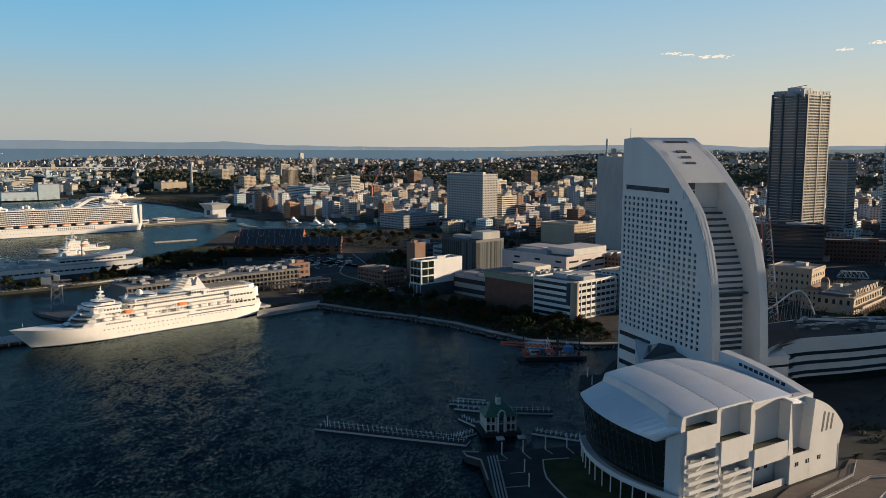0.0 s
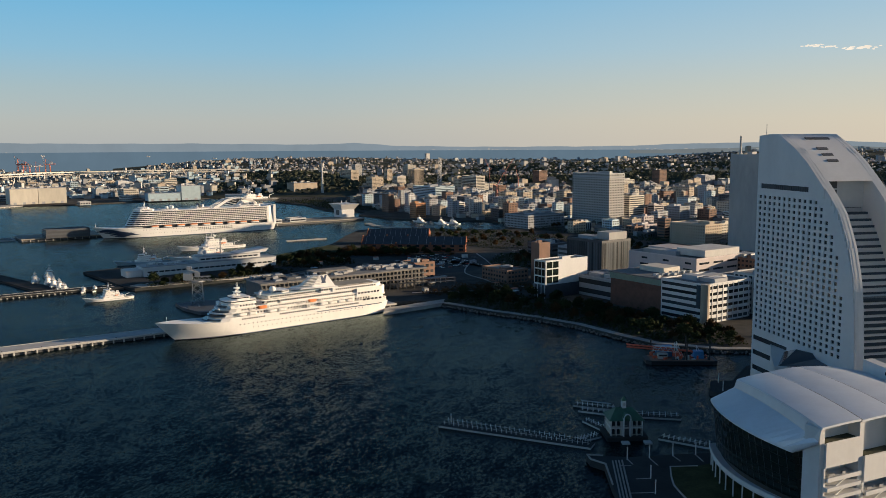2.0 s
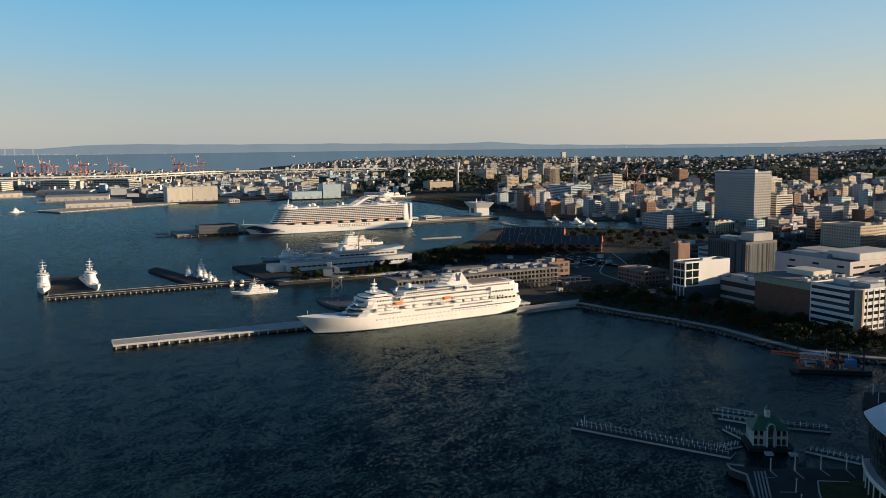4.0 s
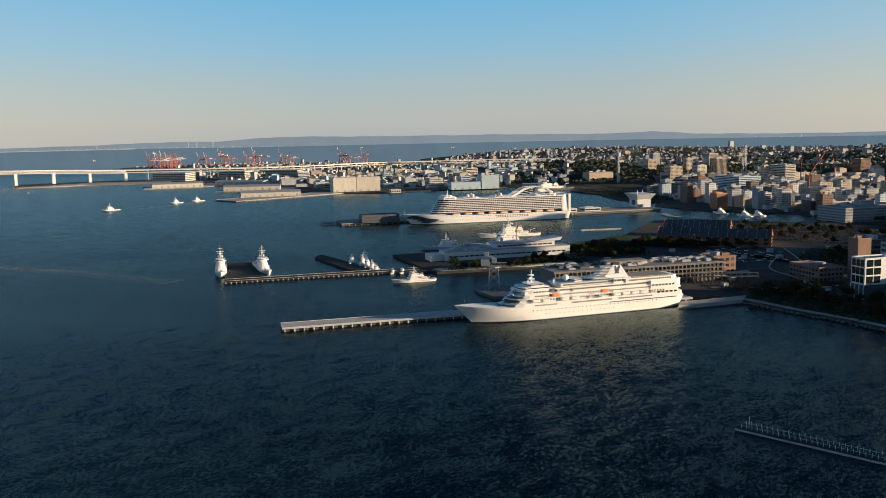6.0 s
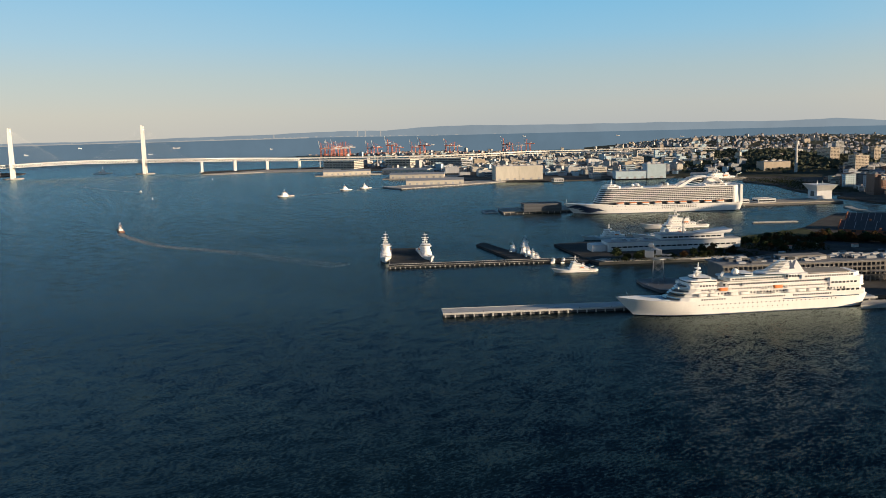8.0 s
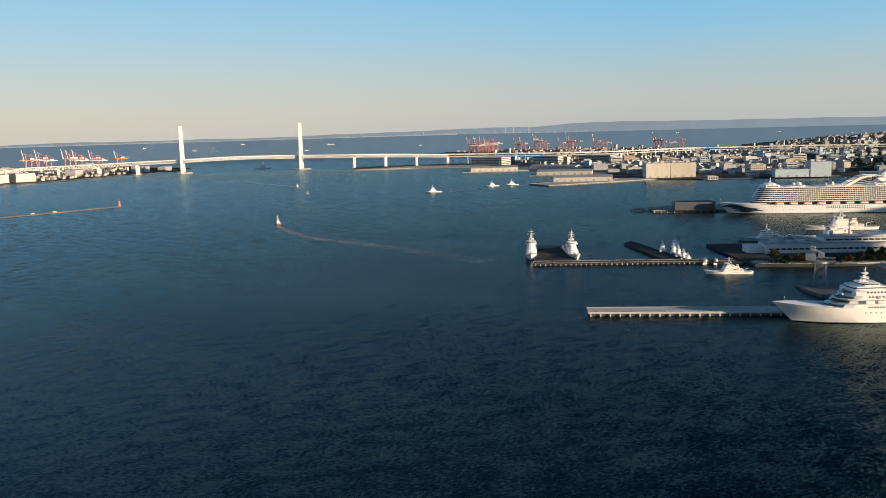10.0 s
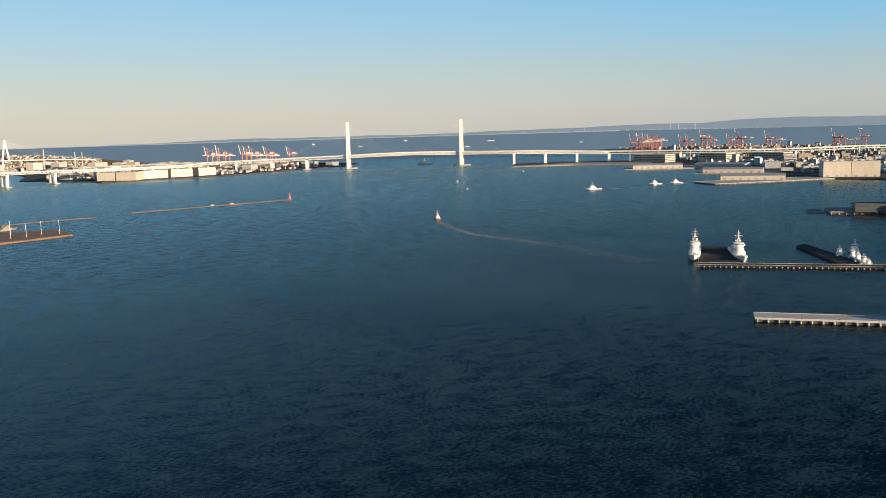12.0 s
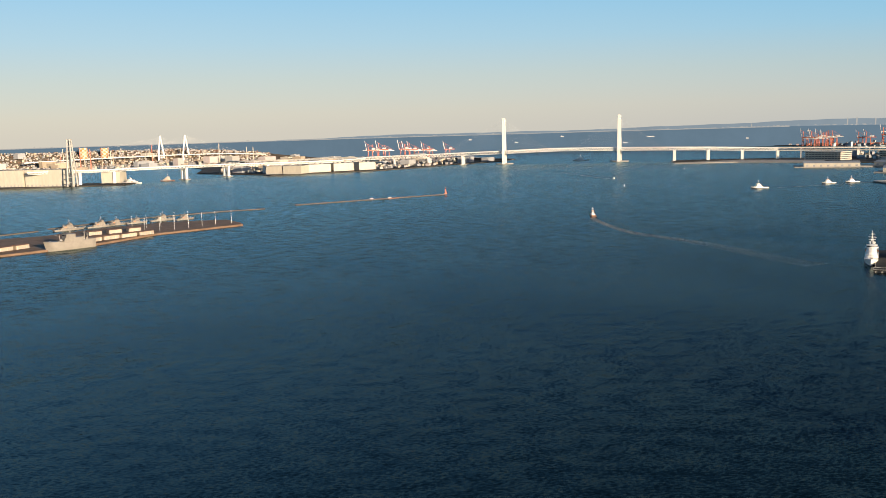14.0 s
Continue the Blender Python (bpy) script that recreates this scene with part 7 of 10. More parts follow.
# residential tower with its many floor slabs
def build_tower():
    x, y = 152.0, 1178.0
    t = thing("residential_tower", "dark glazed residential tower with thin pale floor edges", "tower", at(x, y, 2.5, 0.669, 0.743))
    TAKEN.append((x, y, 60))
    W, D, H = 44.0, 54.0, 197.0
    part("glass_core", Geo().prism([(-D / 2, -W / 2 + 8), (-D / 2 + 8, -W / 2), (D / 2, -W / 2), (D / 2, W / 2), (-D / 2, W / 2)], 0, H - 4), TOWERGLASS, t)
    slab_mesh = Geo().prism([(-D / 2 - 0.9, -W / 2 + 7), (-D / 2 + 7, -W / 2 - 0.9), (D / 2 + 0.9, -W / 2 - 0.9), (D / 2 + 0.9, W / 2 + 0.9), (-D / 2 - 0.9, W / 2 + 0.9)], 0, 0.8).mesh("floor_slab", GREYWALL)
    # fronts on the sun side only; the sunlit look is in their cream colour
    front_mesh = Geo().box(-D / 2 + 8.0, -W / 2 - 1.5, 0, D / 2 - 1.0, -W / 2 - 1.0, 1.5).mesh("balcony_front", CREAM)
    z = 14.0
    while z < H:
        part("floor_slab", slab_mesh, None, t).location = (0, 0, z)
        part("balcony_front", front_mesh, None, t, "cream balcony front, the sunlit side's tone in its colour").location = (0, 0, z)
        z += 3.55
    for cx, cy in ((-D / 2 - 0.6, -W / 2 + 7.5), (-D / 2 + 7.5, -W / 2 - 0.6), (-D / 2 - 0.6, W / 2 - 1), (D / 2 - 1, -W / 2 - 0.6), (-D / 2 - 0.7, 6.0), (6.0, -W / 2 - 0.7)):
        part("pier", Geo().cbox(cx, cy, 0, 2.2, 2.2, H), DARKWALL, t)
    for k in range(14):
        part("balcony_post", Geo().box(-D / 2 + 9 + k * 2.9, -W / 2 - 0.85, 14, -D / 2 + 9.2 + k * 2.9, -W / 2 - 0.6, H - 4), PALE, t)
    part("cap", Geo().box(-D / 2 + 1, -W / 2 + 1, H - 3, D / 2 - 1, W / 2 - 1, H + 4), GREYWALL, t)
    for a in range(9):
        part("crown_post", Geo().box(-D / 2 - 0.5 + a * D / 8.3, -W / 2 - 0.7, H - 4, -D / 2 + 0.1 + a * D / 8.3, -W / 2 - 0.1, H + 4.5), STEEL, t)
        part("crown_post", Geo().box(-D / 2 - 0.7, -W / 2 - 0.5 + a * W / 8.3, H - 4, -D / 2 - 0.1, -W / 2 + 0.1 + a * W / 8.3, H + 4.5), STEEL, t)
    part("roof_plant", Geo().cbox(2, 4, H + 4, 22, 20, 5).cbox(-8, -8, H + 4, 8, 9, 3.5), GREYWALL, t)
    crane = part("roof_crane", Geo().tube((-6, 10, H + 4), (-6, 10, H + 10), 0.7, sides=4).tube((-6, 10, H + 9), (4, -4, H + 12), 0.5, sides=4), REDSTEEL, t, "red roof crane")
    part("podium", Geo().box(-D / 2 - 12, -W / 2 - 14, 0, D / 2 + 8, W / 2 + 10, 14), DARKWALL, t)
    for k in range(4):
        part("podium_band", Geo().box(-D / 2 - 12.5, -W / 2 - 14.5, 2.5 + k * 3.2, D / 2 + 8.5, W / 2 + 10.5, 3.2 + k * 3.2), GREYWALL, t)


build_tower()
build_block("office_tower", "slim blue-grey glazed office tower", 226, 1300, 26, 30, 112, GREYWALL, "ribbon", 3.8, glass=TOWERGLASS, near=True, units=2)
build_block("office_tower", "tall pale blue glazed slab tower", 318, 1315, 60, 44, 142, BLUEWALL, "ribbon", 3.8, glass=GLASSBLUE, near=True, units=2)
build_block("office_tower", "pale plain office tower behind the hotel", -66, 1142, 44, 40, 118, PALE, "blank", units=1)
TAKEN += [(180, 1040, 14), (205, 1005, 34)]
DARKBRICK = surface("dark_brick", (0.14, 0.065, 0.045), 0.85, vary=0.18, size=5, grain=0.6, bump=0.3)
build_block("brick_office", "long brown brick office range with arched shade", 215, 1098, 80, 26, 24, DARKBRICK, "grid", 4.2, 4.0, GLASS, 0.0, 1.0, near=True)
build_block("ribbon_office", "dark office block with thin pale floor bands", 136, 1060, 62, 30, 44, DARKWALL, "ribbon", 4.4, glass=GLASS, dx=0.0, dy=1.0, near=True, units=4, seed=5)

# island shops and offices
def near_block(*a, **k):
    return build_block(*a, near=True, **k)


cube = near_block("shop_building", "white cubic shop building with a large glazed corner grid", -203, 742, 15, 50, 32, WHITE, "blank", units=1)
# the open storey's shade is a solid dark box behind the pillars
part("base", Geo().box(-25.4, -7.9, 0, 25.4, 7.9, 11.5), DARKWALL, cube, "dark solid standing in for the shaded open ground storey")
for k in range(4):
    part("pillar", Geo().box(-25.9, -7.6 + k * 4.7, 0, -25.45, -6.9 + k * 4.7, 11.5), WHITE, cube)
for i in range(3):
    for j in range(3):
        z = 13 + j * 6.6
        part("grid_window", Geo().box(-25.15, -6.4 + i * 4.5, z, -24.7, -2.5 + i * 4.5, z + 5.4), HALLGLASS, cube, "large greenish pane")
        if i < 2:
            part("grid_window", Geo().box(-23.5 + i * 7.2, -7.65, z, -17.3 + i * 7.2, -7.2, z + 5.4), HALLGLASS, cube, "large greenish pane")
near_block("shop_building", "low grey shop building with a flat roof", -160, 756, 56, 40, 17, GREYWALL, "ribbon", 6.0, units=6)
mall = near_block("shopping_mall", "dark brick mall under a pale green glazed top storey", -115, 722, 56, 52, 21, DARKBRICK, "blank", units=0)
part("glazed_storey", Geo().box(-26.6, -28.6, 22.1, 26.6, 28.6, 27.0), surface("green_glass_wall", (0.16, 0.24, 0.20), 0.3, vary=0.06), mall, "pale green glazed storey")
part("roof_slab", Geo().box(-27.4, -29.4, 27.0, 27.4, 29.4, 27.9), ROOFGREY, mall)
part("roof_house", Geo().box(-2, -8, 27.9, 18, 18, 32.0), CREAM, mall, "cream rooftop hall")
for k in range(9):
    part("roof_unit", Geo().cbox(-22 + k * 5, -20 + (k * 7) % 9, 27.9, 3.2, 3, 1.8), PALE, mall)
white = near_block("office_building", "white office building with a rounded corner and ribbon windows", -73, 690, 42, 54, 29, WHITE, "ribbon", 4.4, glass=GLASS, units=5)
for k in range(9):
    part("wall_pier", Geo().box(-27 + 1.5 + k * 6.2, -21.35, 0, -26.2 + 1.5 + k * 6.2, -20.9, 29), WHITE, white)
part("corner_tower", Geo().tube((-26.0, -20.2, 0), (-26.0, -20.2, 30), 3.4, 3.4, 14), TANWALL, white, "rounded brown corner tower")
part("corner_glass", Geo().tube((-26.2, -16, 12), (-26.2, -16, 29), 3.0, 3.0, 12), GLASSBLUE, white)
near_block("office_building", "pale office building behind the rounded one", -30, 722, 40, 30, 31, PALE, "grid", 4.0, 4.0, units=5)
big = near_block("shopping_mall", "large rose-grey shopping mall with stepped roof blocks", -111, 848, 82, 64, 29, ROSEWALL, "blank", units=6)
for k in range(4):
    for i in range(3):
        part("strip_window", Geo().box(-32.15, -38 + i * 26 + k, 6 + k * 6, -31.8, -22 + i * 26 - k * 2, 7.8 + k * 6), GLASS, big)
        part("strip_window", Geo().box(-28 + i * 20, -41.15, 6 + k * 6, -14 + i * 20, -40.8, 7.8 + k * 6), GLASS, big)
part("roof_block", Geo().box(-20, -40.5, 30.2, 30, -8, 36.5), PALE, big, "pale rooftop block")
part("roof_block", Geo().box(-12, 4, 30.2, 18, 34, 33.5), ROSEWALL, big)
dark = near_block("office_building", "dark office building with close vertical fins", -207, 905, 52, 42, 33, DARKWALL, "fins", bay=3.0, glass=TOWERGLASS, units=5)
part("roof_house", Geo().box(-10, -25, 34.2, 16, -8, 42), PALE, dark, "pale rooftop stair house")
near_block("brick_building", "tall narrow brown brick building", -243, 812, 12, 14, 37, BROWNWALL, "blank", units=1)
near_block("brick_building", "low brown brick waterside building", -276, 800, 40, 26, 12, BROWNWALL, "grid", 4.0, 4.0, units=2)
near_block("shop_building", "low white-roofed building with a curved front", -236, 930, 36, 26, 20, GREYWALL, "ribbon", 4.5, units=4)
near_block("apartment_building", "brown apartment block with rows of square windows", -140, 1180, 58, 34, 27, TANWALL, "square", 3.4, 3.6, units=1)
near_block("brick_building", "dark red brick block with a sunlit top storey", -360, 778, 24, 24, 17, BROWNWALL, "grid", 5.0, 5.0, units=3)
near_block("brick_building", "dark brown block beside the mall", -46, 860, 44, 34, 26, BROWNWALL, "grid", 4.2, 4.2, units=6)
near_block("shop_building", "low grey hall with rooftop vents", -40, 782, 50, 40, 20, GREYWALL, "ribbon", 5.0, units=9)
near_block("office_building", "dark block with a terrace roof", -292, 1010, 44, 30, 14, DARKWALL, "ribbon", 4.0, units=4)


# terminal and hotel behind the pier
def build_terminal():
    t = thing("ferry_terminal", "long grey pier terminal with open galleries and a cluttered roof", "terminal building", at(-416, 594, 2.5, AXIS.x, AXIS.y))
    TAKEN.append((-390, 640, 80))
    TERMWALL = surface("terminal_wall", (0.15, 0.145, 0.14), 0.8, vary=0.12, size=8)
    TERMSLAB = surface("terminal_slab", (0.21, 0.195, 0.175), 0.8, vary=0.12, size=8)
    part("body", Geo().box(4, 16, 0, 170, 50, 16.5), TERMWALL, t)
    for k in range(4):
        part("gallery_slab", Geo().box(2, 13, 3.6 + k * 4.0, 172, 16, 4.3 + k * 4.0), TERMSLAB, t)
    for k in range(41):
        part("gallery_post", Geo().box(3 + k * 4.1, 13.2, 0, 3.6 + k * 4.1, 13.9, 16.5), TERMSLAB, t)
        for j in range(3):
            part("gallery_window", Geo().box(4.4 + k * 4.0, 15.8, 4.8 + j * 4.0, 7.2 + k * 4.0, 16.1, 7.4 + j * 4.0), GLASS, t)
    part("roof", Geo().box(2, 13, 16.5, 172, 52, 17.3), ROOFGREY, t)
    rnd = random.Random(7)
    for k in range(95):
        part("roof_unit", Geo().cbox(rnd.uniform(8, 166), rnd.uniform(20, 48), 17.3, rnd.uniform(2, 9), rnd.uniform(2, 5), rnd.uniform(0.8, 2.6)), rnd.choice((PALE, STEEL, DARKWALL, GREYWALL)), t)
    part("roof_house", Geo().box(60, 30, 17.3, 100, 44, 20.5), TERMSLAB, t)
    part("walkway", Geo().box(172.2, 14, 5.5, 196, 18, 6.3), PALE, t)
    for k in range(4):
        part("walkway_post", Geo().box(177 + k * 6, 15.5, 0, 177.7 + k * 6, 16.2, 5.5), PALE, t)


build_terminal()


def build_warehouse(label, x, y, ax, length, depth, wall_h, rise):
    """A brick warehouse with stepped gables, dormers and arched windows."""
    a = Vector(ax).normalized()
    b = thing("brick_warehouse", label, "warehouse", at(x, y, 2.5, a.x, a.y))
    TAKEN.append((x + a.x * length / 2, y + a.y * length / 2, length / 2))
    part("wall", Geo().box(0, 0, 0, length, depth, wall_h), BRICK, b)
    v = [(0, -0.8, wall_h), (length, -0.8, wall_h), (length, depth + 0.8, wall_h), (0, depth + 0.8, wall_h), (0, depth / 2, wall_h + rise), (length, depth / 2, wall_h + rise)]
    part("roof", Geo().add(v, [(0, 1, 5, 4), (2, 3, 4, 5), (0, 4, 3), (1, 2, 5), (0, 3, 2, 1)]), SLATE, b)
    for xe in (0.0, length):
        g = Geo()
        for k in range(5):
            w = depth * (1 - k * 0.2)
            g.box(xe - 0.6, (depth - w) / 2, wall_h + k * rise * 0.2, xe + 0.6, (depth + w) / 2, wall_h + (k + 1) * rise * 0.2 + 0.8)
        part("gable", g, BRICK, b)
        for j in range(3):
            for i in range(5):
                part("window", Geo().box(xe - 0.75 if xe else -0.75, 2.4 + i * (depth - 4) / 5, 1.5 + j * 4.0, xe + 0.75, 4.2 + i * (depth - 4) / 5, 4.0 + j * 4.0), GLASS, b)
    for k in range(1, 3):
        c = length * k / 3
        part("dormer", Geo().prism([(c - 1.0, -0.9), (c + 1.0, -0.9), (c + 1.0, 4), (c - 1.0, 4)], wall_h - 1, wall_h + 2.6), BRICK, b, "red brick dormer hoist")
    for k in range(12):
        c = length * (k + 0.5) / 12
        part("roof_strip", Geo().add([(c, -0.85, wall_h + 0.12), (c + 0.35, -0.85, wall_h + 0.12), (c + 0.35, depth / 2, wall_h + rise + 0.12), (c, depth / 2, wall_h + rise + 0.12)], [(0, 1, 2, 3)]), PALE, b)
        part("window", Geo().box(c - 2.4, -0.15, 2.0, c + 2.4, 0.2, 4.4), GLASS, b)
        part("window", Geo().box(c - 2.4, -0.15, 6.4, c + 2.4, 0.2, 8.8), GLASS, b)


build_warehouse("long red brick warehouse under a dark slate roof", -517, 948, (0.956, 0.294), 131, 23, 9.5, 9.0)
build_warehouse("shorter red brick warehouse standing behind the long one", -552, 1028, (0.956, 0.294), 84, 23, 10, 9.0)


def build_base_building():
    b = thing("harbour_office", "long white harbour office with ribbon windows and a lifted wing roof", "office building", at(-620, 680, 2.6, 0.53, 0.848))
    TAKEN.append((-580, 760, 70))
    part("wall", Geo().box(0, 8, 0, 146, 34, 9.5), WHITE, b)
    part("roof", Geo().box(-0.4, 7.4, 9.5, 146.4, 34.6, 10.2), SHEDGREY, b)
    part("upper_wall", Geo().box(60, 14, 10.2, 130, 34, 15), WHITE, b)
    part("upper_roof", Geo().box(59, 13, 15, 131, 35, 15.6), SHEDGREY, b)
    part("wing_roof", Geo().add([(104, 12, 15.7), (136, 12, 15.7), (136, 36, 15.7), (104, 36, 15.7), (104, 12, 16.1), (139, 12, 19.4), (139, 36, 19.4), (104, 36, 16.1)],
                                [(3, 2, 1, 0), (4, 5, 6, 7), (0, 1, 5, 4), (1, 2, 6, 5), (2, 3, 7, 6), (3, 0, 4, 7)]), WHITE, b, "lifted white wing roof")
    part("radar_dome", Geo().tube((70, 24, 15.6), (70, 24, 17), 1.2).ball(70, 24, 18.6, 2.4, n=12), WHITE, b)
    r5 = random.Random(8)
    for k in range(16):
        part("roof_unit", Geo().cbox(r5.uniform(4, 56), r5.uniform(12, 31), 10.2, r5.uniform(2, 6), r5.uniform(2, 4), r5.uniform(0.8, 2.2)), r5.choice((PALE, STEEL, WHITE)), b)
    for z, x0, x1 in ((3.6, 4, 142), (11.6, 62, 128)):
        for k in range(int((x1 - x0) // 6)):
            part("window", Geo().box(x0 + k * 6, 7.86 if z < 10 else 13.86, z, x0 + 4.8 + k * 6, 8.1 if z < 10 else 14.1, z + 1.6), GLASS, b)
    part("porch", Geo().box(-16, 12, 0, -0.4, 34, 7), WHITE, b)
    part("mast", Geo().tube((88, 24, 15.6), (88, 24, 36), 0.9, 0.3).box(87.6, 20.5, 26, 88.4, 27.5, 26.6).box(87.6, 21.5, 30, 88.4, 26.5, 30.6), STEEL, b)


build_base_building()
bs = build_block("lookout_building", "white flared harbour terminal building with a dark arch", -786, 1378, 30, 26, 14, WHITE, "blank", base=4.0, near=True, units=0)
part("flared_top", Geo().prism([(-13, -15), (13, -15), (13, 15), (-13, 15)], 14, 24, [(-19, -24), (19, -24), (19, 24), (-19, 24)]), WHITE, bs)
part("arch", Geo().box(-13.3, -6, 4, -12.8, 6, 13), DARKWALL, bs, "dark arched opening")
for k in range(7):
    part("roof_mast", Geo().tube((-10 + k * 3, -8 + (k * 5) % 16, 24), (-10 + k * 3, -8 + (k * 5) % 16, 28 + k % 3), 0.3), WHITE, bs)
for u in (0.62, 0.70, 0.78):
    p = Vector((-1030, 885)) + AXIS * 560 * u + SIDE * 26
    h = build_block("pier_pavilion", "low white pavilion on the passenger pier", p.x, p.y, 22, 30, 5, WHITE, "ribbon", 5, base=4.0, near=True, units=0)
q = Vector((-1030, 885)) + AXIS * 50 + SIDE * 8
build_block("pier_shelter", "dark screened shelter at the pier end", q.x + 6, q.y + 10, 30, 60, 11, DARKWALL, "ribbon", 5, base=4.0, near=True, units=0)
fl = thing("floating_dock", "small square floating dock off the pier end", "dock", at(-1075, 895, 0.0, AXIS.x, AXIS.y))
part("hull", Geo().box(-12, -16, -1, 12, 16, 2.0), PALE, fl)
part("well", Geo().box(-9, -13, 2.0, 9, 13, 2.1), DARKWALL, fl, "dark well deck")

# named city blocks across the basin
CITY = "city blocks beyond the basin"


def city(label, x, y, W, h, wall, style="grid", name="office_building", left=0.45, push=0.5, glass=None, floor=3.5, bay=3.4):
    """W: width across the line of sight; left: the share of it taken by the shaded side."""
    w, d = max(8, W * left / 0.65), max(8, W * (1 - left) / 0.76)
    r = math.hypot(x, y)
    k = 1 + push * max(w, d) / r
    return build_block(name, label, x * k, y * k, w, d, h, wall, style, floor, bay, glass, group=CITY)


city("tan slab hotel with close window rows", -1200, 2137, 62, 58, TANWALL, name="hotel_block", left=0.7)
city("slim pale city apartment tower", -1303, 2369, 32, 67, PALE)
city("brown gridded office block", -1044, 1993, 46, 46, TANWALL)
city("slim tan city apartment tower", -1134, 2250, 24, 57, TANWALL)
city("pale greenish office block", -1040, 2129, 38, 43, CREAM)
city("tall tan city apartment tower", -1224, 2583, 46, 60, CREAM)
city("tall warm tan tower with vertical bands", -1019, 2194, 45, 60, TANWALL, "fins")
city("low blue glazed convention block", -773, 1756, 100, 36, BLUEWALL, "ribbon", left=0.6, glass=GLASSBLUE)
city("rounded pale office tower with ribbon windows", -760, 1967, 58, 52, CREAM, "ribbon", left=0.65)
city("narrow tan city tower", -796, 1955, 18, 52, TANWALL)
city("orange tiled waterfront building", -653, 1412, 30, 26, ORANGEWALL, name="waterfront_building")
city("grey waterfront office with vertical stripes", -666, 1501, 24, 34, PALE, "fins")
city("small white waterfront office", -606, 1496, 20, 23, WHITE, "ribbon")
city("brown red city office block", -647, 1838, 30, 38, BROWNWALL)
city("brown office block with a red sign frame", -761, 2529, 44, 47, BROWNWALL)
city("cream office block behind the tower", -438, 2193, 50, 38, CREAM)
city("pale stepped office block beside the tower", -269, 1420, 38, 46, CREAM, "ribbon", left=0.3)
city("tall brown hotel tower", -397, 2477, 40, 54, BROWNWALL)
city("small white office block", -390, 2209, 24, 32, PALE)
city("long low pale institute building", -466, 1424, 42, 18, PALE)
city("long low grey custom house with a small tower", -400, 1300, 95, 20, GREYWALL, left=0.4)
city("grey wide office block on the rise", -296, 2667, 62, 33, GREYWALL)
city("pale wide office block on the rise", -233, 2685, 54, 22, PALE)
city("tall slim pale tower among low roofs", -152, 2413, 34, 60, PALE)
city("grey office block by the park", -560, 1640, 60, 24, GREYWALL)
city("brown block by the park", -900, 1720, 60, 20, BROWNWALL)

# seaside lookout tower, lattice mast, chimney and building cranes
mt = thing("lookout_tower", "slim pale lattice lookout tower", "tower", pose(-1176, 1950, 3))
part("shaft", Geo().tube((0, 0, 0), (0, 0, 78), 4.0, 2.4, 10), PALE, mt)
part("deck", Geo().tube((0, 0, 74), (0, 0, 82), 6, 6, 10), PALE, mt)
part("spire", Geo().tube((0, 0, 82), (0, 0, 104), 0.8, 0.2), PALE, mt)
lm = thing("lattice_mast", "grey lattice radio mast on a city roof", "mast", pose(-838, 1941, 3))
g = Geo()
for x, y in ((-5, -5), (5, -5), (5, 5), (-5, 5)):
    g.tube((x, y, 0), (x * 0.5, y * 0.5, 98), 0.7, 0.5, 4)
part("frame", g, PALE, lm)
g = Geo()
for k in range(12):
    f0, f1 = 1 - 0.5 * k / 12, 1 - 0.5 * (k + 1) / 12
    for a, b in (((-5, -5), (5, -5)), ((5, -5), (5, 5)), ((5, 5), (-5, 5)), ((-5, 5), (-5, -5))):
        g.tube((a[0] * f0, a[1] * f0, k * 8.2), (b[0] * f1, b[1] * f1, (k + 1) * 8.2), 0.4, sides=4)
part("bracing", g, PALE, lm)
ch = thing("chimney", "very tall slim pale chimney", "chimney", pose(-331, 4488, 3))
part("shaft", Geo().tube((0, 0, 0), (0, 0, 158), 7, 4.5, 12), PALE, ch)
for x, y, z, t in ((-692, 2109, 40, 2.2), (-860, 2500, 50, 0.6), (-905, 2480, 52, 2.6), (-640, 1800, 40, 1.0)):
    c = thing("tower_crane", "red tower crane above a building site", "crane", pose(x, y, 2.5))
    part("mast", Geo().tube((0, 0, 0), (0, 0, z), 1.2, sides=4), REDSTEEL, c)
    part("jib", Geo().tube((0, 0, z), (24 * math.cos(t), 24 * math.sin(t), z + 34), 0.9, 0.5, 4), REDSTEEL, c)
    part("counter_jib", Geo().tube((0, 0, z), (-10 * math.cos(t), -10 * math.sin(t), z + 3), 0.9, sides=4), REDSTEEL, c)


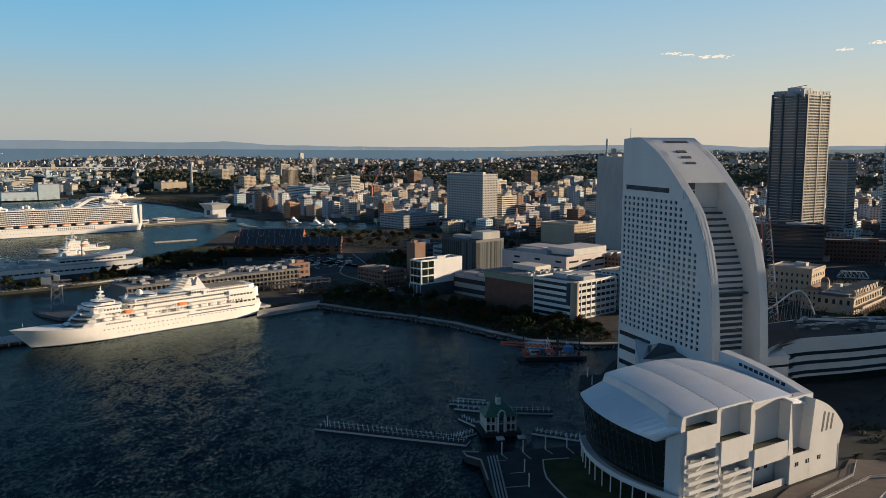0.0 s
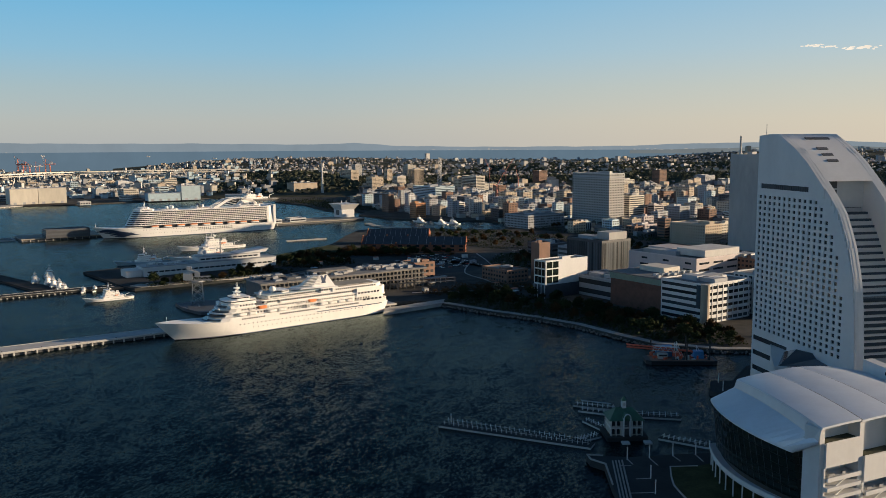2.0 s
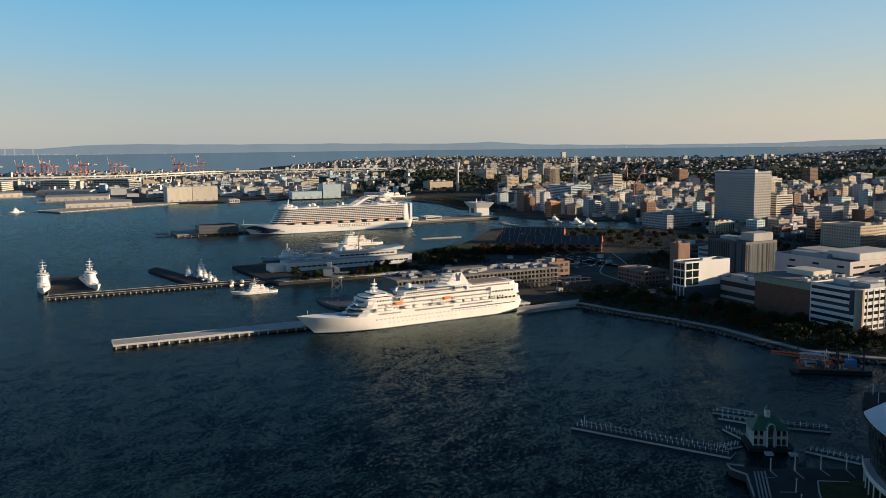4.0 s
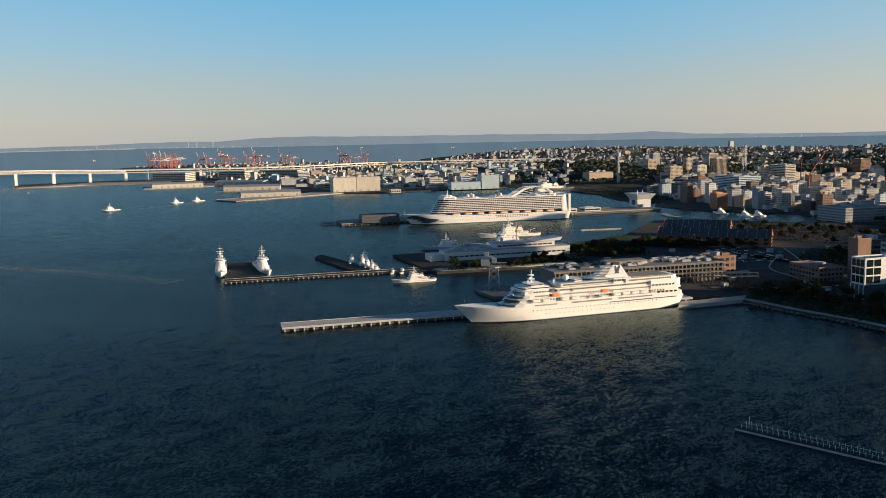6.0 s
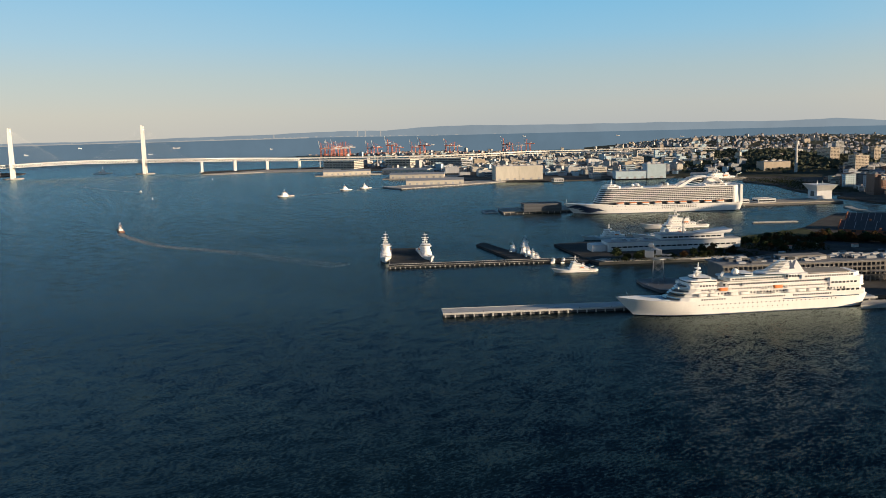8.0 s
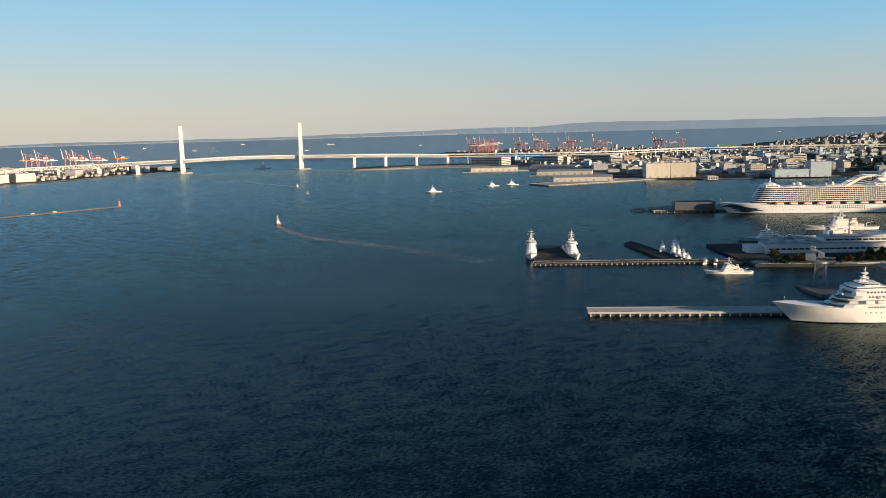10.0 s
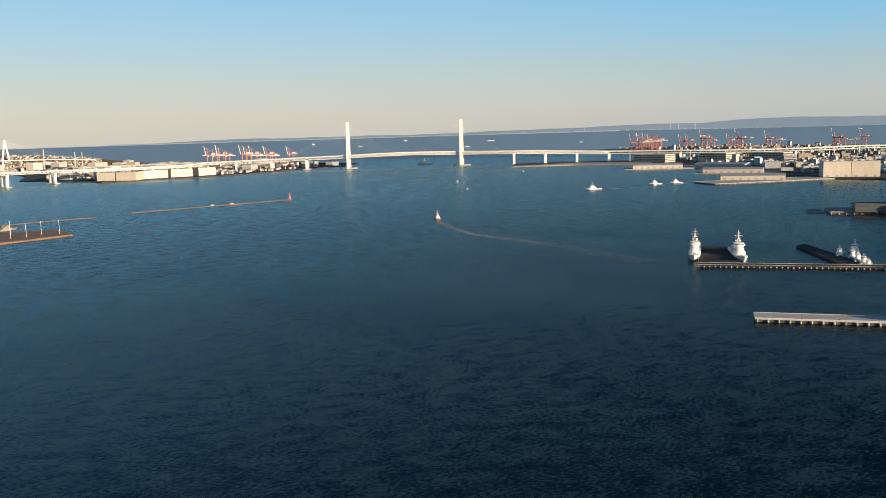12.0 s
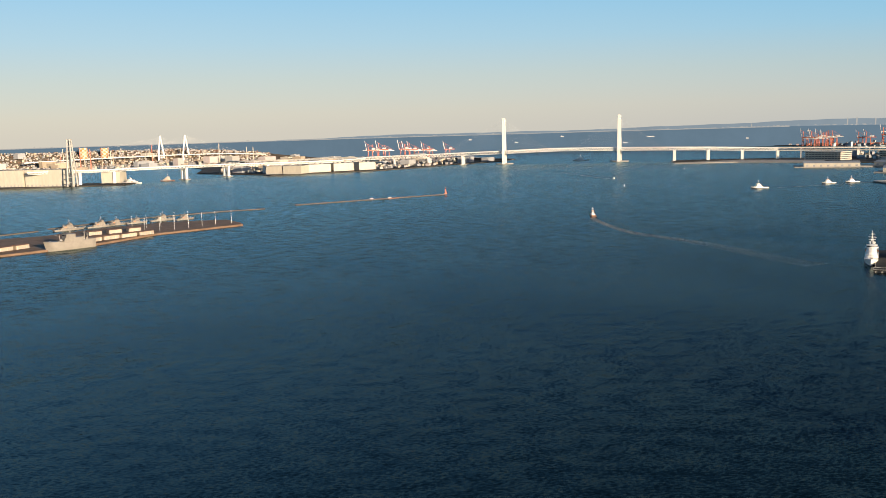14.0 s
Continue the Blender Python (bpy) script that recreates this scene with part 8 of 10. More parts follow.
# amusement park and stone hall beyond the hotel
def build_coaster():
    c = thing("roller_coaster", "white steel roller coaster loop on trestle posts", "roller coaster", pose(100, 700, 2.5))
    pts = [(-33.4, -3.2, 7.1), (-24.6, -1.1, 10.4), (-18.4, 1.2, 14.4), (-11.9, 3.4, 19.7), (-5.7, 5.6, 23.6), (-0.2, 7.9, 23.2), (4.3, 10.2, 18.3), (7.8, 12.6, 11.2), (10.5, 15.2, 4.5)]
    curve = smooth_line(pts, 6)
    part("track", ribbon(Geo(), curve, 0.8, -0.9, 0.0), WHITESTEEL, c)
    low = smooth_line([(-30.2, 11.6, 10.8), (-21.8, 10.7, 9.1), (-13.7, 9.8, 11.1), (-7.8, 9.0, 14.7), (-0.6, 8.1, 16.1), (5.1, 7.2, 13.5)], 5)
    part("track", ribbon(Geo(), low, 0.7, -0.7, 0.0), BROWNWALL, c, "lower dull yellow track")
    for i in range(0, len(curve), 4):
        p = curve[i]
        part("post", Geo().tube((p.x - 2, p.y - 2, 0), (p.x, p.y, p.z - 0.8), 0.2, sides=5).tube((p.x + 2, p.y + 2, 0), (p.x, p.y, p.z - 0.8), 0.2, sides=5), STEEL, c)
    fr = thing("ride_tower", "red and white raked lattice ride tower", "ride", pose(75.8, 690, 2.5))
    g, rake = Geo(), -0.1266
    for k in range(22):
        z, w = k * 4.0, 3.2 - k * 0.08
        g.tube((6 + rake * z - w * 2, 1, z), (6 + rake * (z + 4), 0, z + 4), 0.12, sides=4).tube((6 + rake * z - w * 2, 1, z), (6 + rake * z, 0, z), 0.12, sides=4)
    part("lattice", g, WHITESTEEL, fr)
    for k in range(11):
        part("rail", Geo().tube((6 + rake * k * 8, 0, k * 8), (6 + rake * (k * 8 + 8), 0, k * 8 + 8), 0.5, sides=5), REDSTEEL if k % 3 == 0 else WHITESTEEL, fr, "red and white raking rail")
    part("mast", Geo().tube((-3, 1, 0), (-3 + rake * 60, 1, 88), 0.5, sides=5), REDSTEEL, fr, "red raking mast")
    for z in (14, 19, 24):
        part("cross_beam", Geo().tube((-12, 1, z), (6 + rake * z, 0, z - 1), 0.35, sides=4), REDSTEEL, fr)


build_coaster()


STONE = surface("tan_stone", (0.37, 0.285, 0.205), 0.8, vary=0.1, size=6, grain=0.8)


def cream_hall():
    """Four plain storeys of small windows under a deep cornice."""
    d, w, h = 34.0, 37.0, 28.0
    b = thing("stone_hall", "long cream stone hall with rows of small windows", "hall", at(118.3, 791, 2.5, 0.45, 0.893))
    TAKEN.append((110, 814, 24))
    part("wall", Geo().box(0, 0, 0, d, w, h), STONE, b)
    part("cornice", Geo().box(-0.6, -0.6, h - 1.6, d + 0.6, w + 0.6, h - 0.6), STONE, b)
    part("parapet", Geo().box(-0.4, -0.4, h, d + 0.4, 0.4, h + 1.4).box(-0.4, w - 0.4, h, d + 0.4, w + 0.4, h + 1.4).box(-0.4, 0.4, h, 0.4, w - 0.4, h + 1.4).box(d - 0.4, 0.4, h, d + 0.4, w - 0.4, h + 1.4), STONE, b)
    part("roof", Geo().box(0.4, 0.4, h, d - 0.4, w - 0.4, h + 0.3), PALE, b)
    part("roof_house", Geo().box(20, 12, h + 0.3, 27, 22, h + 3.4), PALE, b)
    part("string_course", Geo().box(-0.3, -0.3, 7.6, d + 0.3, w + 0.3, 8.2), STONE, b)
    for z in (3.0, 9.6, 15.5, 21.5):
        for k in range(8):
            part("window", Geo().box(-0.1, 2.6 + k * 4.4, z, 0.2, 4.0 + k * 4.4, z + 2.6), GLASS, b)
        for k in range(7):
            part("window", Geo().box(2.6 + k * 4.5, -0.1, z, 4.0 + k * 4.5, 0.2, z + 2.6), GLASS, b)


def wedding_hall():
    """A stepped hall: arched ground floor, a columned balcony on its sunny side and a gabled upper floor."""
    b = thing("stone_hall", "ornate cream stone hall with gables, columned balcony and roof terrace", "hall", at(143, 740, 2.5, 0.45, 0.893))
    TAKEN.append((150, 775, 46))
    n, w = 78.0, 30.0
    part("wall", Geo().box(0, 0, 0, n, w, 13.5), STONE, b)
    part("cornice", Geo().box(-0.7, -0.7, 12.6, n + 0.7, w + 0.7, 13.6), STONE, b)
    part("balcony", Geo().box(3, -6, 5.4, n, 0, 6.2), STONE, b)
    part("balustrade", Geo().box(3, -6, 6.2, n, -5.6, 7.4), STONE, b)
    for k in range(16):
        part("column", Geo().tube((4 + k * 4.8, -5.4, 0), (4 + k * 4.8, -5.4, 5.4), 0.45, 0.38, 8), STONE, b)
    for k in range(15):
        part("arched_window", Geo().box(5.2 + k * 4.8, -0.12, 7.4, 7.4 + k * 4.8, 0.2, 10.6).tube((6.3 + k * 4.8, -0.12, 10.6), (6.3 + k * 4.8, 0.2, 10.6), 1.1, sides=12), GLASS, b)
        part("doorway", Geo().box(5.2 + k * 4.8, -0.12, 0.3, 7.4 + k * 4.8, 0.2, 4.0), DARKWALL, b)
    for k in range(5):
        part("arched_window", Geo().box(-0.12, 3 + k * 5.6, 7.6, 0.2, 5.2 + k * 5.6, 10.4).tube((-0.12, 4.1 + k * 5.6, 10.4), (0.2, 4.1 + k * 5.6, 10.4), 1.1, sides=12), GLASS, b)
    part("roof", Geo().box(0.5, 0.5, 13.6, n - 0.5, w - 0.5, 13.9), ROOFGREY, b)
    upper = part("upper_floor", Geo().box(10, 2.5, 13.9, n - 4, 15, 18.5), STONE, b)
    for k in range(7):
        x = 12 + k * 8.6
        part("gable", Geo().add([(x, 1.8, 13.9), (x + 7, 1.8, 13.9), (x + 7, 1.8, 17), (x + 3.5, 1.8, 19.6), (x, 1.8, 17), (x, 14, 13.9), (x + 7, 14, 13.9), (x + 7, 14, 17), (x + 3.5, 14, 19.6), (x, 14, 17)],
                                [(0, 1, 2, 3, 4), (9, 8, 7, 6, 5), (0, 5, 6, 1), (1, 6, 7, 2), (2, 7, 8, 3), (3, 8, 9, 4), (4, 9, 5, 0)]), STONE, upper)
        part("tall_window", Geo().box(x + 2.2, 1.68, 14.4, x + 4.8, 1.9, 17.2), GLASS, upper)
    part("roof_house", Geo().box(14, 17, 13.9, 34, 26, 17.0), PALE, b)
    part("roof_house", Geo().box(24, 18, 17.0, 30, 23, 20.5), PALE, b)
    part("pergola", Geo().box(2, 4, 15.8, 9, 26, 16.1).box(2.2, 4.2, 13.9, 2.6, 4.6, 15.8).box(2.2, 25.4, 13.9, 2.6, 25.8, 15.8), PALE, b)


def wing_hall():
    """The wing between the two halls with its domed corner turret."""
    b = thing("stone_hall", "lower cream stone wing with a domed turret", "hall", at(118.5, 757, 2.5, 0.45, 0.893))
    TAKEN.append((112, 775, 20))
    part("wall", Geo().box(0, 0, 0, 34, 13, 16), STONE, b)
    part("cornice", Geo().box(-0.6, -0.6, 15.2, 34.6, 13.6, 16.2), STONE, b)
    part("roof", Geo().prism([(0, 0), (34, 0), (34, 13), (0, 13)], 16.2, 19.4, [(2, 6), (32, 6), (32, 7), (2, 7)]), BROWNWALL, b)
    for z in (3.2, 8.6, 12.2):
        for k in range(3):
            part("window", Geo().box(-0.12, 1.8 + k * 4.0, z, 0.2, 3.2 + k * 4.0, z + 2.2), GLASS, b)
    turret = part("turret", Geo().tube((8, -3, 0), (8, -3, 23), 3.4, 3.4, 10), STONE, b)
    part("dome", Geo().ball(8, -3, 23, 3.5, 4.4, 10), BROWNWALL, turret, "dull brown dome")


cream_hall()
wedding_hall()
wing_hall()
br = thing("truss_bridge", "small white iron truss bridge over the canal", "bridge", at(166, 948, 3.0, 1, 0.03))
part("deck", Geo().box(0, -2.5, 0, 30, 2.5, 0.6), PALE, br)
for s in (-2.4, 2.4):
    g = Geo().tube((0, s, 0.6), (4, s, 7), 0.3, sides=4).tube((26, s, 7), (30, s, 0.6), 0.3, sides=4).tube((4, s, 7), (26, s, 7), 0.3, sides=4)
    for k in range(5):
        g.tube((4 + k * 4.4, s, 7), (4 + k * 4.4, s, 0.6), 0.18, sides=4).tube((4 + k * 4.4, s, 7), (8.4 + k * 4.4, s, 0.6), 0.18, sides=4)
    part("truss", g, WHITESTEEL, br)
# unseen towers beyond the right-hand edge, added to shade hotel and hall
for x, y, w, d, h in ((330, 640, 44, 40, 118), (395, 700, 46, 40, 126), (462, 762, 48, 42, 112), (760, 1010, 64, 64, 292), (250, 560, 30, 60, 30)):
    build_block("office_tower", "unseen pale tower block added to cast shade on the near shore", x, y, w, d, h, PALE, "ribbon", 4.0, near=True, units=1, category="tower")
# ---- the city's many smaller buildings ----
def inside(poly, x, y):
    hit = False
    for (x0, y0), (x1, y1) in zip(poly, poly[1:] + poly[:1]):
        if (y0 > y) != (y1 > y) and x < (x1 - x0) * (y - y0) / (y1 - y0) + x0:
            hit = not hit
    return hit


def bell(x, y, cx, cy, rx, ry, turn=0.0):
    c, s = math.cos(turn), math.sin(turn)
    u, v = ((x - cx) * c + (y - cy) * s) / rx, (-(x - cx) * s + (y - cy) * c) / ry
    return math.exp(-(u * u + v * v))


def profile(pts, a):
    """Height at the bearing a, along straight runs between (bearing, height)."""
    if a <= pts[0][0]:
        return pts[0][1]
    for (a0, h0), (a1, h1) in zip(pts, pts[1:]):
        if a <= a1:
            return h0 + (h1 - h0) * (a - a0) / (a1 - a0)
    return pts[-1][1]


TOWN = [(-40, 92), (-2, 90), (5, 76), (8.7, 56), (12, 40), (14, 36), (20, 39), (25, 42), (30, 54), (36, 52), (39, 40), (42, 18), (45, 0), (92, 0), (96, 42), (100, 72), (130, 84)]


def hill_z(x, y):
    """Height of the land behind the low city: the bluffs, then the town that climbs to the skyline."""
    z = bluff_z(x, y)
    r = math.hypot(x, y)
    if r > 3900:
        a = math.degrees(math.atan2(-x, y))
        u = min(1.0, (r - 3900) / 960 if a < 60 else max(0.0, (r - 4690) / 190))
        far = profile(TOWN, a) * u * u * (3 - 2 * u)
        z = max(z, far * (0.97 + 0.1 * noise.noise((x / 120, y / 120, 3))))
    return z


def bluff_z(x, y):
    """Height of the wooded bluffs and hills behind the low city."""
    z = 46 * bell(x, y, -1330, 2130, 300, 190, 0.5) + 34 * bell(x, y, -1000, 2560, 420, 150, 0.45) + 34 * bell(x, y, -300, 2900, 520, 170, 0.15)
    z += 36 * bell(x, y, -1750, 2750, 420, 260, 0.4) + 40 * bell(x, y, 500, 3000, 520, 260, 0.0) + 48 * bell(x, y, -800, 3700, 900, 300, 0.3) + 46 * bell(x, y, 500, 4100, 800, 320, 0.1)
    z += 40 * bell(x, y, 1300, 3600, 500, 400, 0.3)
    z *= 0.85 + 0.3 * noise.noise((x / 170, y / 170, 0))
    return max(0.0, z - 2.0)


g = Geo()
NA, NR = 170, 110
verts, faces = [], []
for i in range(NR + 1):
    r = 1650 + (RANGE - 1650) * (i / NR) ** 1.25
    for j in range(NA + 1):
        a = radians(-22 + 66 * j / NA)
        x, y = -r * math.sin(a), r * math.cos(a)
        h = hill_z(x, y)
        if x < -1500 and y < 2150:
            h *= max(0.0, min(1.0, (x + 1950) / 300))
        verts.append((x, y, 2.45 + h if h > 0.3 else -3.0))
for i in range(NR):
    for j in range(NA):
        k = i * (NA + 1) + j
        faces.append((k, k + 1, k + NA + 2, k + NA + 1))
solid("hills", g.add(verts, faces), WOODED, "dark wooded bluffs and hills behind the city", "hill", smooth=True)

g = Geo()
verts, faces = [], []
for i in range(13):
    for j in range(61):
        a, r = radians(91 + 30 * j / 60), 4660 + 250 * i / 12
        x, y = -r * math.sin(a), r * math.cos(a)
        verts.append((x, y, 2.9 + hill_z(x, y)))
for i in range(12):
    for j in range(60):
        k = i * 61 + j
        faces.append((k, k + 1, k + 62, k + 61))
solid("hills_far_works", g.add(verts, faces), matte(surface("works_ground", (0.16, 0.13, 0.10), 0.95, vary=0.25, size=40, grain=8.0)), "far industrial land that climbs to the skyline", "hill", smooth=True)

WALLS = [PALE, CREAM, GREYWALL, GREYWALL, GREYWALL, TANWALL, TANWALL, TANWALL, ROSEWALL, BROWNWALL, BROWNWALL, DARKWALL, DARKWALL, BLUEWALL, WHITE]
LABELS = {PALE: "pale concrete", CREAM: "cream tiled", GREYWALL: "grey", TANWALL: "tan tiled", ROSEWALL: "rose-grey", BROWNWALL: "brown brick", DARKWALL: "dark", BLUEWALL: "pale blue", WHITE: "white"}
KINDS = [("office_building", "office block among dense city streets"), ("apartment_building", "apartment block with stacked balconies and rooftop tanks")]
rnd = random.Random(11)
ZONE = [(-760, 1500), (-560, 1430), (-330, 1270), (-60, 1160), (90, 1010), (330, 1010), (520, 1400), (560, 2300), (-300, 2500), (-850, 2250), (-1120, 2080), (-1000, 1780)]
grid = 34.0
FARWALL, FARPANE, FARTOP = {}, Geo(), Geo()


def far_block(x, y, w, d, h, wall):
    """A block too far off to tell apart from its neighbours, with its window bands."""
    t = math.atan2(AXIS.y, AXIS.x)
    FARWALL.setdefault(wall, Geo()).cbox(x, y, 1.5, d, w, h + 1.0, t)
    FARTOP.cbox(x, y, h + 2.5, d - 1.2, w - 1.2, 0.3, t)
    FARTOP.cbox(x + AXIS.x * d * 0.15, y + AXIS.y * d * 0.15, h + 2.8, d * 0.35, w * 0.4, 2.6, t)
    n = max(2, int(h / 3.6))
    for k in range(n):
        z = 2.6 + (k + 0.3) * h / n
        for j in range(max(2, int(w / 4.5))):
            c = -w / 2 + 1.2 + j * (w - 2.4) / max(1, int(w / 4.5))
            p = Vector((x, y)) - AXIS * d / 2 + SIDE * (c + 1.0)
            FARPANE.cbox(p.x, p.y, z, 0.3, 2.2, 1.7, t)
        for j in range(max(2, int(d / 4.5))):
            c = -d / 2 + 1.2 + j * (d - 2.4) / max(1, int(d / 4.5))
            p = Vector((x, y)) - SIDE * w / 2 + AXIS * (c + 1.0)
            FARPANE.cbox(p.x, p.y, z, 2.2, 0.3, 1.7, t)


cells = []
for i in range(-15, 76):
    for j in range(-48, 52):
        p = AXIS * (i * grid) + SIDE * (j * grid) + Vector((-300, 1300))
        cells.append((p.x + rnd.uniform(-7, 7), p.y + rnd.uniform(-7, 7)))
count = 0
for x, y in cells:
    if not inside(ZONE, x, y) or rnd.random() < 0.10:
        continue
    if any((x - tx) ** 2 + (y - ty) ** 2 < (tr + 10) ** 2 for tx, ty, tr in TAKEN):
        continue
    r = math.hypot(x, y)
    h = rnd.choice((7, 9, 11, 14, 18, 22, 27, 32)) * rnd.uniform(0.85, 1.15) * (1.0 if r < 1900 else 0.8)
    if rnd.random() < 0.06:
        h *= 1.35
    wall = rnd.choice(WALLS)
    if r > 1490:
        far_block(x, y, rnd.uniform(11, 27), rnd.uniform(11, 27), h, wall)
        TAKEN.append((x, y, 14))
        continue
    name, words = KINDS[rnd.random() < 0.4]
    build_block(name, LABELS[wall] + " " + words, x, y, rnd.uniform(12, 27), rnd.uniform(12, 27), h, wall, rnd.choice(("grid", "grid", "ribbon", "square", "fins")), 3.5, rnd.uniform(3.0, 5.0),
                group="dense city blocks", units=rnd.choice((1, 2, 3)), base=2.3)
    count += 1
    TAKEN.append((x, y, 10))

for wall, gg in FARWALL.items():
    tagged(new("city_blocks", gg.mesh("city_blocks", wall)), LABELS[wall] + " city blocks packed behind the front rows", "buildings", kind="stuff")
tagged(new("city_block_windows", FARPANE.mesh("city_block_windows", CITYGLASS)), "dark windows of the packed city blocks", "windows", kind="stuff")
tagged(new("city_block_roofs", FARTOP.mesh("city_block_roofs", ROOFGREY)), "grey flat roofs of the packed city blocks", "roofs", kind="stuff")
# industry on the wharves
PORT = [(-1640, 1130), (-1560, 1300), (-1420, 1720), (-1250, 1850), (-1350, 2050), (-1900, 2300), (-2350, 2300), (-2520, 1900), (-2300, 1640), (-1900, 1500), (-1700, 1350)]
for k in range(260):
    x, y = rnd.uniform(-2550, -1200), rnd.uniform(1150, 2350)
    if not inside(PORT, x, y) or hill_z(x, y) > 1.5 or any((x - tx) ** 2 + (y - ty) ** 2 < (tr + 20) ** 2 for tx, ty, tr in TAKEN):
        continue
    if -1780 < x < -1540 and 1080 < y < 1500:
        continue
    wall = rnd.choice((PALE, CREAM, GREYWALL, BLUEWALL, SHEDGREY, TANWALL, WHITE))
    build_block("warehouse", "flat-roofed %s warehouse on the port land" % {PALE: "pale", CREAM: "cream", GREYWALL: "grey", BLUEWALL: "blue", SHEDGREY: "metal", TANWALL: "tan", WHITE: "white"}[wall], x, y, rnd.uniform(22, 60),
                rnd.uniform(20, 45), rnd.choice((7, 9, 12, 16, 22)), wall, rnd.choice(("blank", "ribbon", "grid")), 4.5, 5, roof=rnd.choice((ROOFGREY, SHEDGREY, PALE)), group="port warehouses", units=1)
FARPORT = [(-3060, -200), (-3140, 150), (-3350, 380), (-3560, 640), (-3900, 560), (-4400, 250), (-4550, -400), (-3700, -500), (-3300, -480)]
for k in range(90):
    x, y = rnd.uniform(-4600, -2700), rnd.uniform(-520, 640)
    if inside(FARPORT, x, y) and not any((x - tx) ** 2 + (y - ty) ** 2 < (tr + 25) ** 2 for tx, ty, tr in TAKEN):
        build_block("warehouse", "low pale warehouse on the far container terminal", x, y, rnd.uniform(25, 80), rnd.uniform(25, 60), rnd.choice((8, 11, 15, 22)), rnd.choice((GREYWALL, CREAM, GREYWALL, TANWALL)), "blank",
                    group="far terminal sheds", units=1)
for k in range(50):
    a, r = radians(rnd.uniform(92, 118)), rnd.uniform(4250, 4850)
    x, y = -r * math.sin(a), r * math.cos(a)
    build_block("factory_block", "distant pale factory block on flat land", x, y, rnd.uniform(25, 90), rnd.uniform(25, 60), rnd.choice((8, 12, 18, 26, 34)), rnd.choice((PALE, CREAM, GREYWALL, TANWALL, ROSEWALL)), "blank",
                group="distant factories", units=rnd.choice((0, 1)), base=2.5 + hill_z(x, y))
for k in range(15):
    a, r = radians(rnd.uniform(95, 110)), rnd.uniform(4300, 4800)
    c = thing("factory_chimney", "distant slim factory chimney", "chimney", pose(-r * math.sin(a), r * math.cos(a), 3))
    hh = rnd.uniform(45, 100)
    part("shaft", Geo().tube((0, 0, 0), (0, 0, hh), 2.6, 1.6, 8), rnd.choice((PALE, CREAM, TANWALL, REDSTEEL)), c)
for a, hh in ((106.2, 56), (105.0, 53)):
    c = thing("gas_holder", "distant red and white chequered tank", "tank", pose(-4790 * math.sin(radians(a)), 4790 * math.cos(radians(a)), 42))
    for j in range(6):
        for i in range(12):
            b0, b1 = math.tau * i / 12, math.tau * (i + 1) / 12
            part("panel", Geo().prism([(0, 0), (21 * math.cos(b0), 21 * math.sin(b0)), (21 * math.cos(b1), 21 * math.sin(b1))], j * hh / 6, (j + 1) * hh / 6), ORANGE if (i + j) % 2 else CREAM, c)


# small houses and sheds past counting, on the rising land
def scatter(name, label, n, pick, mats, seed, big=1.0):
    r2 = random.Random(seed)
    geos = [Geo() for _ in mats]
    roofs = Geo()
    made = 0
    while made < n:
        x, y = pick(r2)
        z = 2.3 + hill_z(x, y)
        w, d, h = r2.uniform(8, 17) * big, r2.uniform(8, 15) * big, r2.uniform(5, 10) * big
        if r2.random() < 0.07:
            h *= 2.2
        t = r2.choice((1.01, 1.01, 0.4, 2.0)) + r2.uniform(-0.1, 0.1)
        k = r2.randrange(len(mats))
        geos[k].cbox(x, y, z - 2, w, d, h + 2, t)
        roofs.cbox(x, y, z + h, w + 0.8, d + 0.8, 0.5, t)
        if r2.random() < 0.5:
            roofs.cbox(x, y, z + h + 0.5, w * 0.6, d * 0.35, r2.uniform(0.8, 2.4), t)
        made += 1
    for gg, m in zip(geos, mats):
        ob = new(name, gg.mesh(name, m))
        tagged(ob, label, "houses", kind="stuff")
    ob = new(name + "_roofing", roofs.mesh(name + "_roofing", ROOFMIX))
    tagged(ob, "mixed grey and brown roofs over distant houses", "roofs", kind="stuff")


ROOFMIX = surface("mixed_roofs", (0.17, 0.16, 0.16), 0.8, vary=0.25, size=30, grain=8, tint=(0.30, 0.27, 0.25))


def pick_hill(r2):
    while True:
        a, r = radians(r2.uniform(-20, 42)), 1900 + 2950 * r2.random() ** 1.0
        x, y = -r * math.sin(a), r * math.cos(a)
        if r < 2350 and (inside(ZONE, x, y) or x < -900):
            continue
        if x < -1500 and y < 2700:
            continue
        if hill_z(x, y) > 11 and r2.random() < 0.9 and r < 3000:
            continue
        return x, y


scatter("far_houses", "pale distant houses packed over low hills", 9500, pick_hill, [GREYWALL, TANWALL, ROSEWALL, GREYWALL], 21, 0.66)
scatter("far_blocks", "distant apartment and office blocks beyond the hills", 330, pick_hill, [PALE, TANWALL, GREYWALL], 22, 1.7)


def pick_town(r2):
    while True:
        x, y = r2.uniform(-1150, 560), r2.uniform(1050, 2500)
        if inside(ZONE, x, y) and not any(abs(x - tx) < tr * 0.75 + 3 and abs(y - ty) < tr * 0.75 + 3 for tx, ty, tr in TAKEN):
            return x, y


scatter("low_houses", "low houses and shops filling the streets between the blocks", 1500, pick_town, [PALE, TANWALL, GREYWALL, CREAM], 25, 0.8)


